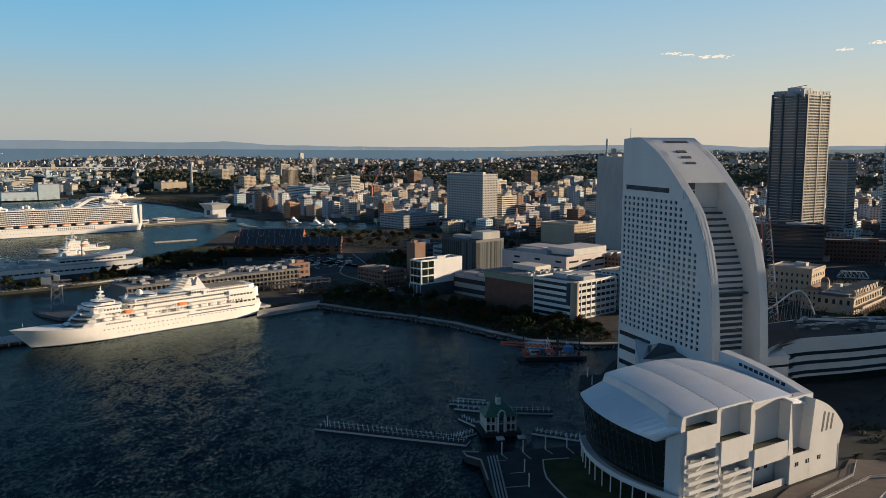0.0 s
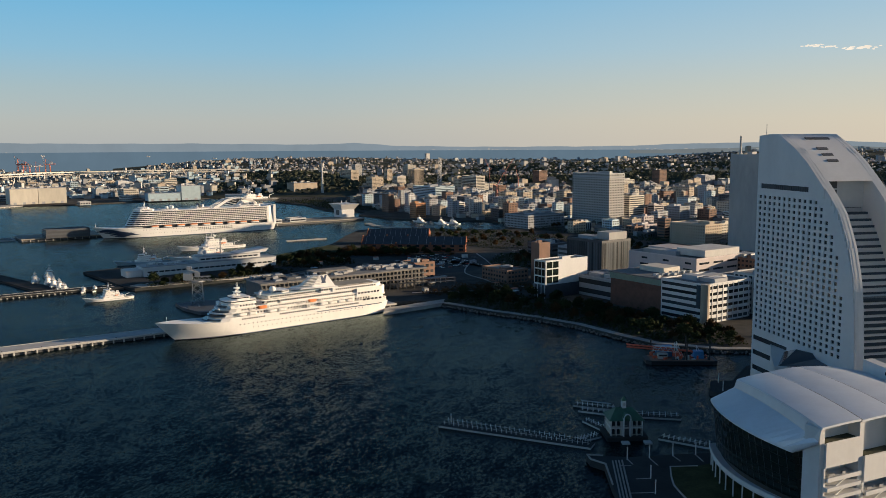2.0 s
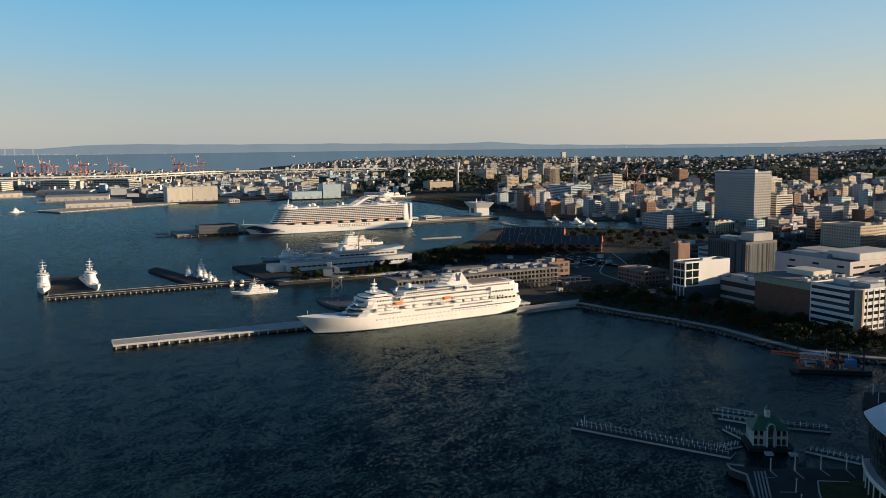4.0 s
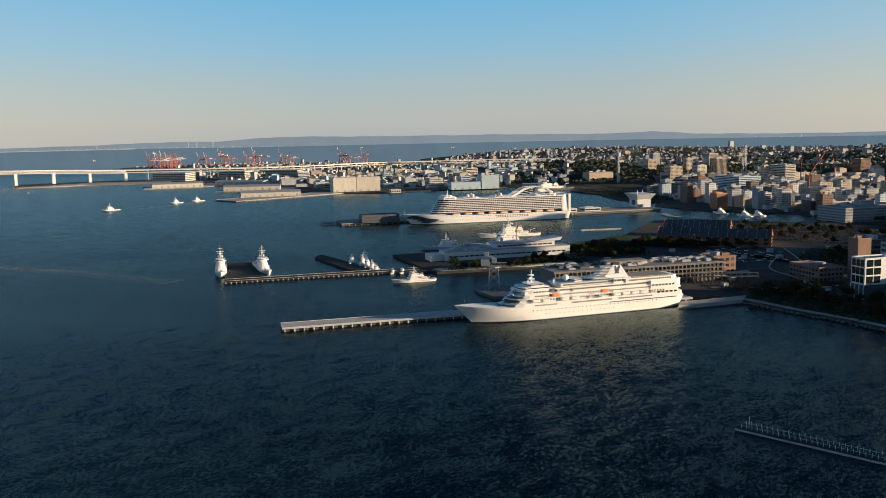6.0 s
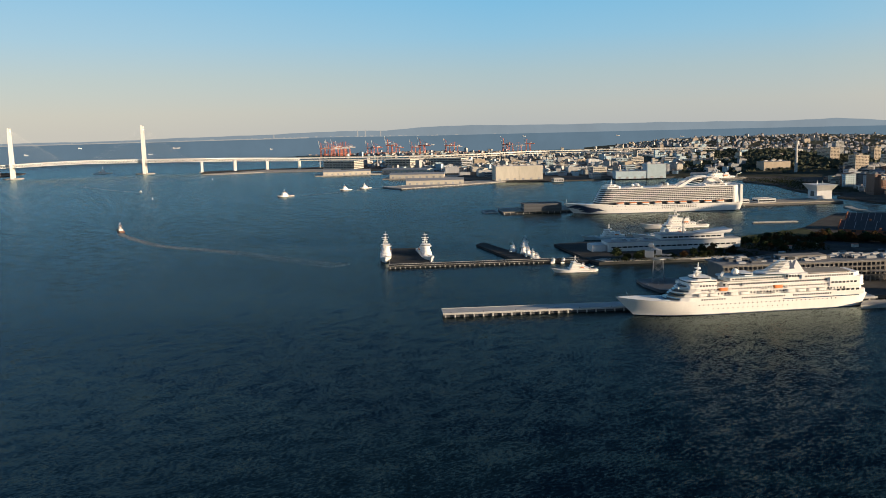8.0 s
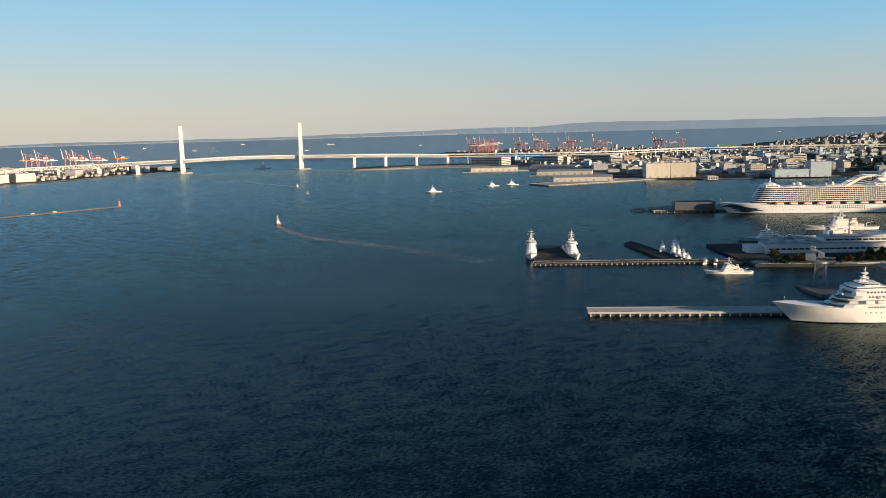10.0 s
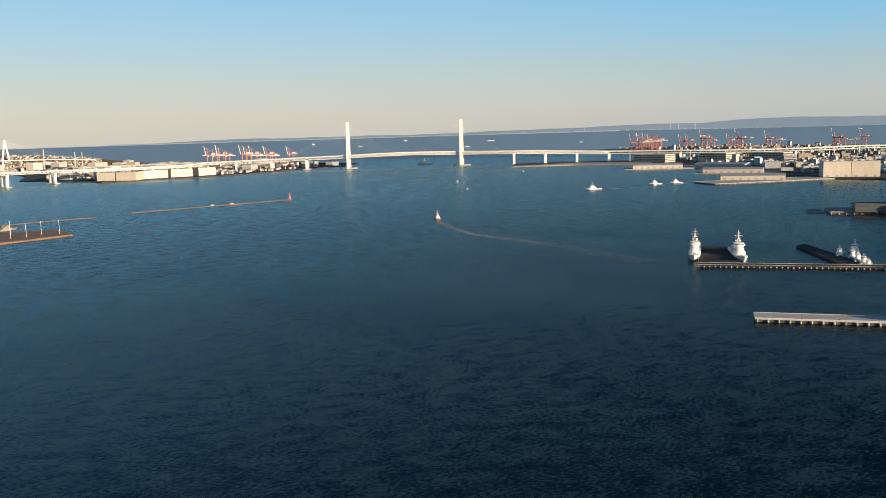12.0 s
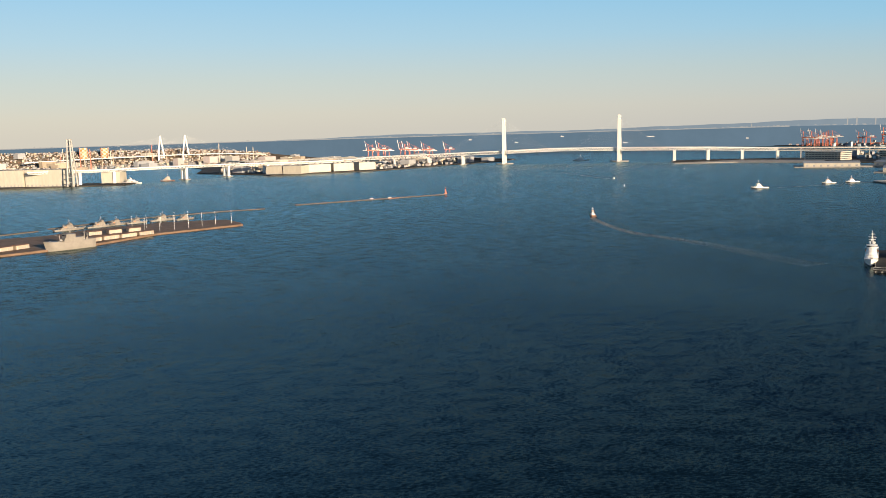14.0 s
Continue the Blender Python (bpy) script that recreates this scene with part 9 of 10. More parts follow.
def pick_port(r2):
    while True:
        a, r = radians(r2.uniform(34, 60)), 2300 + 2400 * r2.random()
        x, y = -r * math.sin(a), r * math.cos(a)
        if (y > 1640 and x > -3000) or (x < -3000 and y > 2300 and x > -4300 and y < 2900):
            return x, y


scatter("container_stacks", "stacked containers and low sheds over the container port", 900, pick_port, [PALE, BLUEWALL, GREYWALL, CREAM], 23, 1.3)


QUAY = [(-4440, 2250), (-3900, 2480), (-3270, 2760), (-3180, 2930), (-3900, 2900), (-4440, 2640)]


def pick_quay(r2):
    while True:
        x, y = r2.uniform(-4440, -3180), r2.uniform(2250, 2930)
        if inside(QUAY, x, y):
            return x, y


scatter("quay_containers", "coloured container stacks and sheds under the dockside cranes", 700, pick_quay, [CREAM, ROSEWALL, PALE, REDSTEEL, BLUEWALL], 27, 0.9)


def pick_works(r2):
    while True:
        a, r = radians(r2.uniform(83, 118)), r2.uniform(3150, 4860)
        x, y = -r * math.sin(a), r * math.cos(a)
        if inside(FARPORT, x, y) or (r > 4300 and a > radians(97)):
            return x, y


def pick_slope(r2):
    a, r = radians(r2.uniform(95, 119)), r2.uniform(4690, 4890)
    return -r * math.sin(a), r * math.cos(a)


scatter("slope_works", "tanks, sheds and works over the far industrial slope", 2400, pick_slope, [GREYWALL, CREAM, TANWALL, ROSEWALL, PALE, GREYWALL, BROWNWALL], 26, 0.55)
scatter("far_sheds", "pale sheds and works crowded over the far flat shore", 1700, pick_works, [GREYWALL, CREAM, TANWALL, ROSEWALL, GREYWALL], 24, 0.9)
# ---- floating pier with its little station ----
def build_station():
    st = thing("pier_station", "small white pier station with green hipped roof and clock turret", "pier building", at(-77.3, 396.2, 0.0, 0.90, 0.43))

    def piece(name, g, material, parent, label=""):
        g.v = [(v[0] * 0.76, v[1] * 0.86, v[2]) for v in g.v]
        return part(name, g, material, parent, label)
    piece("float", Geo().box(-12.5, -9.5, -1.0, 12.5, 9.5, 1.6), PAVING, st)
    piece("deck", Geo().box(-12.8, -9.8, 1.6, 12.8, 9.8, 2.0), PAVING, st)
    piece("wall", Geo().box(-9.5, -6, 2.0, 9.5, 6, 9.4), surface("dim_cream_wall", (0.42, 0.40, 0.34), 0.7, vary=0.08), st)
    for x in (-9.6, -6.4, -3.4, 3.4, 6.4, 9.6):
        piece("post", Geo().box(x - 0.22, -7.4, 2.0, x + 0.22, -6.9, 9.4), WHITE, st)
        piece("post", Geo().box(x - 0.22, 6.9, 2.0, x + 0.22, 7.4, 9.4), WHITE, st)
    for x in (-8.0, -4.9, 4.9, 8.0):
        for z in (2.6, 6.4):
            piece("arched_window", Geo().box(x - 0.95, -6.2, z, x + 0.95, -5.8, z + 1.7).tube((x, -6.2, z + 1.7), (x, -5.8, z + 1.7), 0.95, sides=12), GLASS, st)
    piece("balcony_floor", Geo().box(-10, -7.5, 5.6, 10, 7.5, 5.9), WHITE, st)
    for y in (-7.4, 7.3):
        piece("balcony_rail", Geo().box(-10, y, 6.8, 10, y + 0.1, 6.95), WHITE, st)
    e = 9.4
    roof = Geo().add([(-11, -8.2, e), (11, -8.2, e), (11, 8.2, e), (-11, 8.2, e), (-5, 0, e + 4.6), (5, 0, e + 4.6)], [(0, 1, 5, 4), (1, 2, 5), (2, 3, 4, 5), (3, 0, 4), (0, 3, 2, 1)])
    piece("roof", roof, GREENROOF, st, "dark green hipped roof")
    porch = piece("porch", Geo().box(-2.4, -8.8, 2.0, -1.8, -6, 10.6).box(1.8, -8.8, 2.0, 2.4, -6, 10.6), WHITE, st)
    arch = Geo()
    for k in range(9):
        a0, a1 = math.pi * k / 9, math.pi * (k + 1) / 9
        arch.tube((-2.1 * math.cos(a0), -8.6, 10.6 + 2.1 * math.sin(a0)), (-2.1 * math.cos(a1), -8.6, 10.6 + 2.1 * math.sin(a1)), 0.32, sides=5)
    piece("arch", arch, WHITE, porch)
    piece("porch_roof", Geo().prism([(-2.4, -8.8), (2.4, -8.8), (2.4, -1), (-2.4, -1)], 10.8, 12.4, [(-0.6, -8.8), (0.6, -8.8), (0.6, -1), (-0.6, -1)]), GREENROOF, porch)
    piece("porch_door", Geo().box(-1.7, -6.3, 2.0, 1.7, -5.9, 10.6), DARKWALL, porch)
    turret = piece("turret", Geo().cbox(0, 0.5, 12.6, 2.6, 2.6, 4.6), WHITE, st)
    piece("turret_cap", Geo().prism([(-1.7, -1.2), (1.7, -1.2), (1.7, 2.2), (-1.7, 2.2)], 17.2, 19.0, [(-0.2, 0.3), (0.2, 0.3), (0.2, 0.7), (-0.2, 0.7)]), GREENROOF, turret)
    piece("clock", Geo().tube((0, -0.75, 15.4), (0, -0.95, 15.4), 0.8, sides=14), PALE, turret)
    for x in (-4.6, 9.0):
        piece("landing", Geo().box(x, -15.5, 0.2, x + 4.5, -11.4, 1.0), PALE, st)


build_station()


def build_pontoon(label, x, y, x1, y1, width, posts=0, canopy=False):
    a = Vector((x1 - x, y1 - y))
    n = a.length
    p = thing("pontoon", label, "floating pier", at(x, y, 0.0, a.x, a.y))
    part("float", Geo().box(0, 0, -0.6, n, width, 0.9), PALE, p)
    part("deck", Geo().box(0.1, 0.1, 0.9, n - 0.1, width - 0.1, 1.0), ASPHALT, p)
    for k in range(posts):
        s = 2 + (n - 4) * k / max(1, posts - 1)
        for yy in (width * 0.35, width - 0.4):
            part("rail_post", Geo().box(s - 0.12, yy - 0.12, 1.0, s + 0.12, yy + 0.12, 2.9), WHITE, p)
    if posts:
        for yy in (width * 0.35, width - 0.4):
            part("rail", Geo().box(1, yy - 0.05, 2.0, n - 1, yy + 0.05, 2.12), WHITE, p)
    if canopy:
        part("canopy", Geo().box(4, 0.6, 3.4, n - 3, width - 0.6, 3.6), PALE, p)
    return p


long_p = build_pontoon("long low pontoon with two rows of white rail posts", -163, 374, -87, 371.5, 8, 30)
part("signal_mast", Geo().tube((5, 4, 1), (5, 4, 6.5), 0.15), WHITESTEEL, long_p)
build_pontoon("gangway pontoon with rails leading to the station", -94, 377, -86, 389, 3, 6)
build_pontoon("far side pontoon with a low canopy", -110.6, 431.0, -88, 431.5, 2.6, 8, True)
build_pontoon("narrow boarding pontoon before the canopied one", -106, 423.2, -88, 422.6, 2.4, 6)
build_pontoon("far side pontoon beside the station", -78, 424, -55, 429, 5, 8)
build_pontoon("short gangway behind the station", -100, 408, -88, 398, 3, 4)
build_pontoon("covered footbridge from the shore to the station", -61, 396, -38, 392, 3.4, 9)

# dredging barge with its crane
def build_barge():
    red = surface("barge_red", (0.72, 0.13, 0.06), 0.5, vary=0.12, size=4)
    b = thing("crane_barge", "dark work barge with a red lattice crane and white cabin", "barge", at(-90, 540, 0.0, 0.93, 0.36))
    part("hull", Geo().prism([(0, -8), (38, -8), (41, -6), (41, 6), (38, 8), (0, 8), (-3, 5), (-3, -5)], -1, 2.4), BLACKPAINT, b)
    part("deck", Geo().box(0, -7.5, 2.4, 39, 7.5, 2.6), BROWNWALL, b)
    part("cabin", Geo().box(5, -2.5, 2.6, 11, 2.5, 5.8), PALE, b)
    part("cabin_window", Geo().box(5.4, -2.6, 4.2, 10.6, -2.4, 5.2), GLASS, b)
    blue = surface("blue_paint", (0.06, 0.24, 0.50), 0.5, vary=0.1)
    part("winch_house", Geo().box(27.5, -2, 2.6, 33.5, 3, 7.2), blue, b, "blue winch house")
    boom = Geo()
    for y in (-0.9, 0.9):
        for z in (0.0, 1.6):
            boom.tube((16, y, 7 + z), (-14, y + 3, 9 + z), 0.34, sides=4)
        for k in range(10):
            boom.tube((16 - 3 * k, y + 0.3 * k, 7 + 0.2 * k), (14.5 - 3 * k, y + 0.3 * k, 8.6 + 0.2 * k), 0.1, sides=4).tube((14.5 - 3 * k, y + 0.3 * k, 8.6 + 0.2 * k), (13 - 3 * k, y + 0.3 * k, 7.2 + 0.2 * k), 0.1, sides=4)
    part("crane_boom", boom, red, b, "red lattice boom lying low")
    inner = Geo()
    for y in (-1.2, 1.2):
        for z in (6.4, 9.4):
            inner.tube((2, y + 1.4, z + 0.8), (18, y, z), 0.22, sides=4)
        for k in range(5):
            inner.tube((2 + 3.2 * k, y + 1.3 - 0.25 * k, 6.9), (3.6 + 3.2 * k, y + 1.2 - 0.25 * k, 9.8), 0.16, sides=4).tube((3.6 + 3.2 * k, y + 1.2 - 0.25 * k, 9.8), (5.2 + 3.2 * k, y + 1.0 - 0.25 * k, 6.9), 0.16, sides=4)
    part("boom_frame", inner, WHITESTEEL, b, "white lattice root of the boom")
    part("jib", Geo().tube((18, 3, 7.5), (33, 3, 5.5), 0.6, sides=5).tube((18, 1.6, 7.5), (33, 1.6, 5.5), 0.6, sides=5), red, b, "red jib stowed along the deck")
    part("crane_house", Geo().box(15, -2, 2.6, 19, 2, 6.5), red, b)
    part("tool_house", Geo().box(5, 3, 2.6, 15, 6.5, 9.5), blue, b, "blue tool house")
    for x, y, z in ((16, -2, 13), (18, 2, 13), (30, 0, 11)):
        part("gantry_frame", Geo().tube((x, y, 2.6), (x - 1, y, z), 0.22, sides=4).tube((x + 4, y, 2.6), (x - 1, y, z), 0.18, sides=4), WHITESTEEL, b)
    for x, y in ((2, 6), (22, -6), (24, 6), (36, -6)):
        part("spud", Geo().tube((x, y, -1), (x, y, 11 + (x % 5)), 0.45), BLACKPAINT, b)
    rnd = random.Random(9)
    for k in range(54):
        part("deck_gear", Geo().cbox(rnd.uniform(2, 37), rnd.uniform(-6, 6), 2.6, rnd.uniform(0.5, 2.4), rnd.uniform(0.5, 1.6), rnd.uniform(0.5, 2.6), rnd.random()), rnd.choice((red, STEEL, BLACKPAINT, BROWNWALL, red, WHITE, DARKWALL)), b)


build_barge()

# near promenade: kerbed lawn, paths, steps and bollard lamps
slab("lawn", [(-24, 306), (-35, 319), (-40.6, 328.7), (-45, 337), (-47.4, 346), (-49.3, 356.1), (-39, 361.1), (-30, 372), (-22, 358), (-10, 330), (-6, 312), (-10, 296)], 3.15, GRASS, "dark mown lawn below the hall", base=2.9, category="lawn")
edge = [(-24, 306), (-35, 319), (-40.6, 328.7), (-45, 337), (-47.4, 346), (-49.3, 356.1), (-39, 361.1)]
slab("path_kerb", edge + [(-39.2, 361.7), (-49.9, 356.5), (-48.0, 346), (-45.6, 336.7), (-41.2, 328.3), (-35.6, 318.6), (-24.6, 305.6)], 3.3, PALE, "pale kerb round the lawn", base=2.9, category="kerb")
for k in range(4):
    slab("step_band", [(-73.7 + k * 1.25, 354.1 + k * 0.5), (-73.1 + k * 1.25, 354.3 + k * 0.5), (-60.5 + k * 1.25, 311.8 + k * 0.35), (-61.1 + k * 1.25, 311.6 + k * 0.35)], 3.12 + 0.12 * k, CONCRETE, "pale stone step along the promenade", base=2.9, category="step")
for (x0, y0), (x1, y1) in (((-69.1, 349.9), (-65, 351.7)), ((-68.1, 358.6), (-64.5, 353.2)), ((-59.3, 363.2), (-54.7, 356)), ((-50.6, 370), (-46.6, 364.6)), ((-41.6, 374.8), (-37.6, 367.9)),
                           ((-59.5, 322.8), (-51.1, 326.9)), ((-60.4, 337.8), (-55, 340.6))):
    run = Vector((x1 - x0, y1 - y0)).normalized() * 0.3
    slab("paving_band", [(x0 - run.y, y0 + run.x), (x0 + run.y, y0 - run.x), (x1 + run.y, y1 - run.x), (x1 - run.y, y1 + run.x)], 3.06, CONCRETE, "pale paving band on the promenade", base=2.9, category="paving")
rim = [(-68, 328), (-75.5, 348.7), (-82.4, 351.7), (-85.4, 357), (-78.4, 358.4)]
slab("quay_kerb", rim + [(-78.3, 357.8), (-84.6, 356.4), (-81.9, 352.3), (-74.9, 349.2), (-67.4, 328.2)], 3.5, CONCRETE, "pale stone kerb along the quay edge", base=2.9, category="kerb")
lampm = thing("bollard_lamp", "slim white promenade lamp post", "lamp post", pose(-67.9, 357.9, 3.0), "promenade lamps")
part("pole", Geo().tube((0, 0, 0), (0, 0, 5.0), 0.28, 0.22, 8), WHITE, lampm)
part("head", Geo().tube((0, 0, 5.0), (0, 0, 5.6), 0.36, 0.3, 8), PALE, lampm)
for x, y in ((-59.5, 363.5), (-50.6, 370), (-41.6, 374.8), (-50.7, 325.8), (-55, 340.6), (-40, 480), (-44, 496)):
    copy_thing(lampm, pose(x, y, 3.0))

# ---- shore edge, roads and lawns of the island ----
shore = [(60, 620), (-33, 586), (-52, 579), (-94, 579), (-121, 595), (-157, 619), (-193, 634), (-239, 646), (-286, 663)]
stone_mesh = Geo().ball(0, 0, 0, 1.6, 1.0, 6).mesh("shore_stone", surface("wet_stone", (0.17, 0.16, 0.15), 0.85, vary=0.2, size=2, hue=0.5))
bank = thing("stone_bank", "sloping bank of pale boulders along the island shore", "stone bank", pose(0, 0, 0), kind="structure")
rnd = random.Random(17)
made = 0
for (x0, y0), (x1, y1) in zip(shore, shore[1:]):
    n = int(math.hypot(x1 - x0, y1 - y0) / 1.5)
    for k in range(n):
        u = k / n
        ob = part("stone", stone_mesh, None, bank)
        ob.location = (x0 + (x1 - x0) * u + rnd.uniform(-0.8, 0.8), y0 + (y1 - y0) * u - rnd.uniform(0.2, 2.6), rnd.uniform(0.0, 1.6))
        ob.rotation_euler = (rnd.random() * 3, rnd.random() * 3, rnd.random() * 3)
        s = rnd.uniform(0.4, 0.8)
        ob.scale = (s, s, s)
walkp = [(60, 622), (-33, 588), (-52, 581), (-94, 581), (-121, 597), (-157, 621), (-193, 636), (-239, 648), (-286, 665)]
slab("shore_path", walkp + [(x + 2.5, y + 5.0) for x, y in walkp[::-1]], 2.75, CONCRETE, "pale promenade along the shore", base=2.2, category="path")


def road(label, pts, half, top=2.62, material=None, name="road"):
    curve = smooth_line([Vector((x, y, 0)) for x, y in pts], 8)
    g = ribbon(Geo(), curve, half, top - 0.4, top)
    ob = solid(name, g, material or ASPHALT, label, "road")
    return curve


R1 = road("dark asphalt street across the island", [(-290, 690), (-250, 760), (-290, 860), (-340, 960), (-330, 1080), (-370, 1230)], 9)
road("dark asphalt street beside the brick warehouses", [(-290, 860), (-370, 900), (-470, 900), (-560, 900)], 8, 2.60)
road("curving drive round the lawn", [(-340, 960), (-300, 930), (-270, 960), (-290, 1000), (-335, 1010)], 5, 2.64)
road("dark avenue along the mainland front", [(-420, 1330), (-300, 1240), (-150, 1120), (60, 980)], 12)
for k in range(40):
    i = min(len(R1) - 2, int(k / 40 * len(R1)))
    p, d = R1[i].lerp(R1[i + 1], (k * 0.37) % 1), (R1[i + 1] - R1[i]).normalized()
    m = thing("lane_mark", "white dash painted on the street", "road marking", at(p.x, p.y, 2.62, d.x, d.y), "lane dashes", "structure")
    part("dash", Geo().box(-1.6, -0.1, 0, 1.6, 0.1, 0.012), WHITE, m)
slab("lawn", [(-300, 935), (-320, 950), (-322, 985), (-300, 990), (-284, 970), (-284, 945)], 2.75, GRASS, "round lawn beside the street", base=2.2, category="lawn")
slab("plaza", [(-530, 915), (-400, 940), (-380, 975), (-392, 985), (-520, 946)], 2.58, PAVING, "paved plaza before the warehouses", base=2.2, category="plaza")
slab("park_lawn", [(-600, 880), (-520, 850), (-510, 930), (-590, 1000)], 2.58, GRASS, "dark green waterfront park lawn", base=2.2, category="lawn")
slab("wharf_apron", [(-320, 625), (-313, 609), (-284, 664), (-290, 681)], 2.9, CONCRETE, "sunlit pale wharf by the ship's stern", base=-2, category="wharf")


# cars
CARWHITE = surface("white_car_paint", (0.72, 0.72, 0.70), 0.3, vary=0.03)
CARDARK = surface("dark_car_paint", (0.05, 0.05, 0.06), 0.3, vary=0.05)
CARRED = surface("red_car_paint", (0.35, 0.04, 0.03), 0.3, vary=0.05)
body = {}
for key, m in (("white", CARWHITE), ("dark", CARDARK), ("red", CARRED), ("grey", STEEL)):
    body[key] = Geo().prism([(-2.2, -0.85), (2.2, -0.85), (2.2, 0.85), (-2.2, 0.85)], 0.3, 0.95, [(-2.1, -0.8), (2.0, -0.8), (2.0, 0.8), (-2.1, 0.8)]).mesh("body", m)
cabin = Geo().prism([(-1.6, -0.78), (1.0, -0.78), (1.0, 0.78), (-1.6, 0.78)], 0.95, 1.5, [(-1.2, -0.65), (0.4, -0.65), (0.4, 0.65), (-1.2, 0.65)]).mesh("cabin", GLASS)
gear = Geo()
for wx in (-1.4, 1.4):
    for wy in (-0.8, 0.8):
        gear.tube((wx, wy - 0.1, 0.32), (wx, wy + 0.1, 0.32), 0.32, sides=8)
wheel = gear.mesh("running_gear", BLACKPAINT)


def build_car(key, x, y, dx, dy, z=2.64):
    c = thing("car", key + " parked car on the open car park", "car", at(x, y, z, dx, dy), "parked cars")
    part("body", body[key], None, c)
    part("cabin", cabin, None, c)
    part("running_gear", wheel, None, c)


rnd = random.Random(19)
slab("car_park", [(-452, 930), (-355, 812), (-325, 850), (-345, 945), (-400, 978)], 2.6, ASPHALT, "dark open car park", base=2.2, category="car park")
for k in range(90):
    row, col = k // 15, k % 15
    if rnd.random() < 0.35:
        continue
    p = Vector((-440, 925)) + Vector((0.72, -0.69)) * col * 7.4 + Vector((0.69, 0.72)) * row * 9.0
    build_car(rnd.choice(("white", "white", "dark", "grey", "red")), p.x, p.y, 0.69, 0.72)
for k in range(26):
    i = rnd.randrange(len(R1) - 1)
    p, d = R1[i].lerp(R1[i + 1], rnd.random()), (R1[i + 1] - R1[i]).normalized()
    s = rnd.choice((-4, 4))
    build_car(rnd.choice(("white", "dark", "grey")), p.x - d.y * s, p.y + d.x * s, d.x, d.y)


# ---- trees ----
LEAF = [matte(m, 0.05) for m in (surface("autumn_green_leaves", (0.040, 0.052, 0.022), 0.8, vary=0.25, size=1.2, grain=0.4, hue=0.4), surface("rust_leaves", (0.085, 0.050, 0.022), 0.8, vary=0.25, size=1.2, grain=0.4, hue=0.4))]
BARK = surface("bark", (0.07, 0.055, 0.04), 0.9, vary=0.2, size=0.6, grain=0.1)


def tree_meshes(seed, height, spread, leaf):
    r2 = random.Random(seed)
    tr = Geo().tube((0, 0, 0), (0.15, 0.1, height * 0.38), 0.26, 0.15, 7)
    tips = []
    for k in range(9):
        a = k * 0.698 + r2.uniform(-0.3, 0.3)
        e = (math.cos(a) * spread * 0.55, math.sin(a) * spread * 0.55, height * r2.uniform(0.42, 0.8))
        tr.tube((0.1, 0.08, height * r2.uniform(0.28, 0.42)), e, 0.13, 0.04, 5)
        tips.append(e)
    tips.append((0, 0, height * 0.9))
    cr = Geo()
    for t in tips:
        rad = spread * r2.uniform(0.48, 0.68)
        for k in range(60):
            v = Vector((r2.gauss(0, 1), r2.gauss(0, 1), r2.gauss(0, 0.8))).normalized() * rad * r2.random() ** 0.4
            c = Vector(t) + Vector((v.x, v.y, v.z * 0.75))
            s = r2.uniform(0.4, 0.85)
            n = Vector((r2.uniform(-1, 1), r2.uniform(-1, 1), r2.uniform(0.1, 1.4))).normalized()
            u = n.orthogonal().normalized()
            w = n.cross(u)
            cr.add([tuple(c + u * s), tuple(c + w * s * 0.8 + n * 0.1), tuple(c - u * s), tuple(c - w * s * 0.8 + n * 0.1)], [(0, 1, 2, 3)])
    return tr.mesh("trunk", BARK), cr.mesh("crown", leaf)


KIND = [tree_meshes(1, 8.5, 4.2, LEAF[0]), tree_meshes(2, 10.5, 4.8, LEAF[0]), tree_meshes(3, 7.0, 3.6, LEAF[1]), tree_meshes(4, 9.5, 4.0, LEAF[1]), tree_meshes(5, 6.0, 3.4, LEAF[0])]
TREEWORDS = ["broad dark green park tree", "tall dark green park tree", "small rust-brown autumn tree", "rust-brown autumn street tree", "low dense dark green tree"]


def plant(x, y, r2, z=2.5, choice=None):
    k = r2.choice((0, 1, 2, 3, 4)) if choice is None else choice
    t = thing("tree", TREEWORDS[k] + " on the harbour ground", "tree", pose(x, y, z, 0, 0, r2.uniform(0, 360)), "harbour trees")
    s = r2.uniform(0.75, 1.2)
    t.scale = (s, s, s * r2.uniform(0.85, 1.1))
    part("trunk", KIND[k][0], None, t)
    part("crown", KIND[k][1], None, t)


def grove(poly, n, seed, gap=4.5, avoid=True):
    r2 = random.Random(seed)
    xs, ys = [p[0] for p in poly], [p[1] for p in poly]
    done = []
    tries = 0
    while len(done) < n and tries < n * 40:
        tries += 1
        x, y = r2.uniform(min(xs), max(xs)), r2.uniform(min(ys), max(ys))
        if not inside(poly, x, y) or any((x - a) ** 2 + (y - b) ** 2 < gap ** 2 for a, b in done):
            continue
        if avoid and any((x - tx) ** 2 + (y - ty) ** 2 < (tr * 0.85) ** 2 for tx, ty, tr in TAKEN):
            continue
        plant(x, y, r2)
        done.append((x, y))


grove([(-282, 678), (-236, 662), (-155, 634), (-118, 610), (-92, 596), (-50, 594), (-36, 604), (-60, 640), (-92, 660), (-140, 690), (-215, 712), (-260, 720)], 85, 41, 5.0)
grove([(-588, 648), (-575, 640), (-545, 690), (-520, 750), (-512, 775), (-535, 770), (-560, 710)], 22, 42, 4.5, False)
grove([(-555, 800), (-500, 800), (-470, 850), (-520, 900), (-560, 880)], 34, 43, 5.0)
grove([(-530, 905), (-420, 930), (-398, 962), (-520, 936)], 46, 44, 5.0, False)
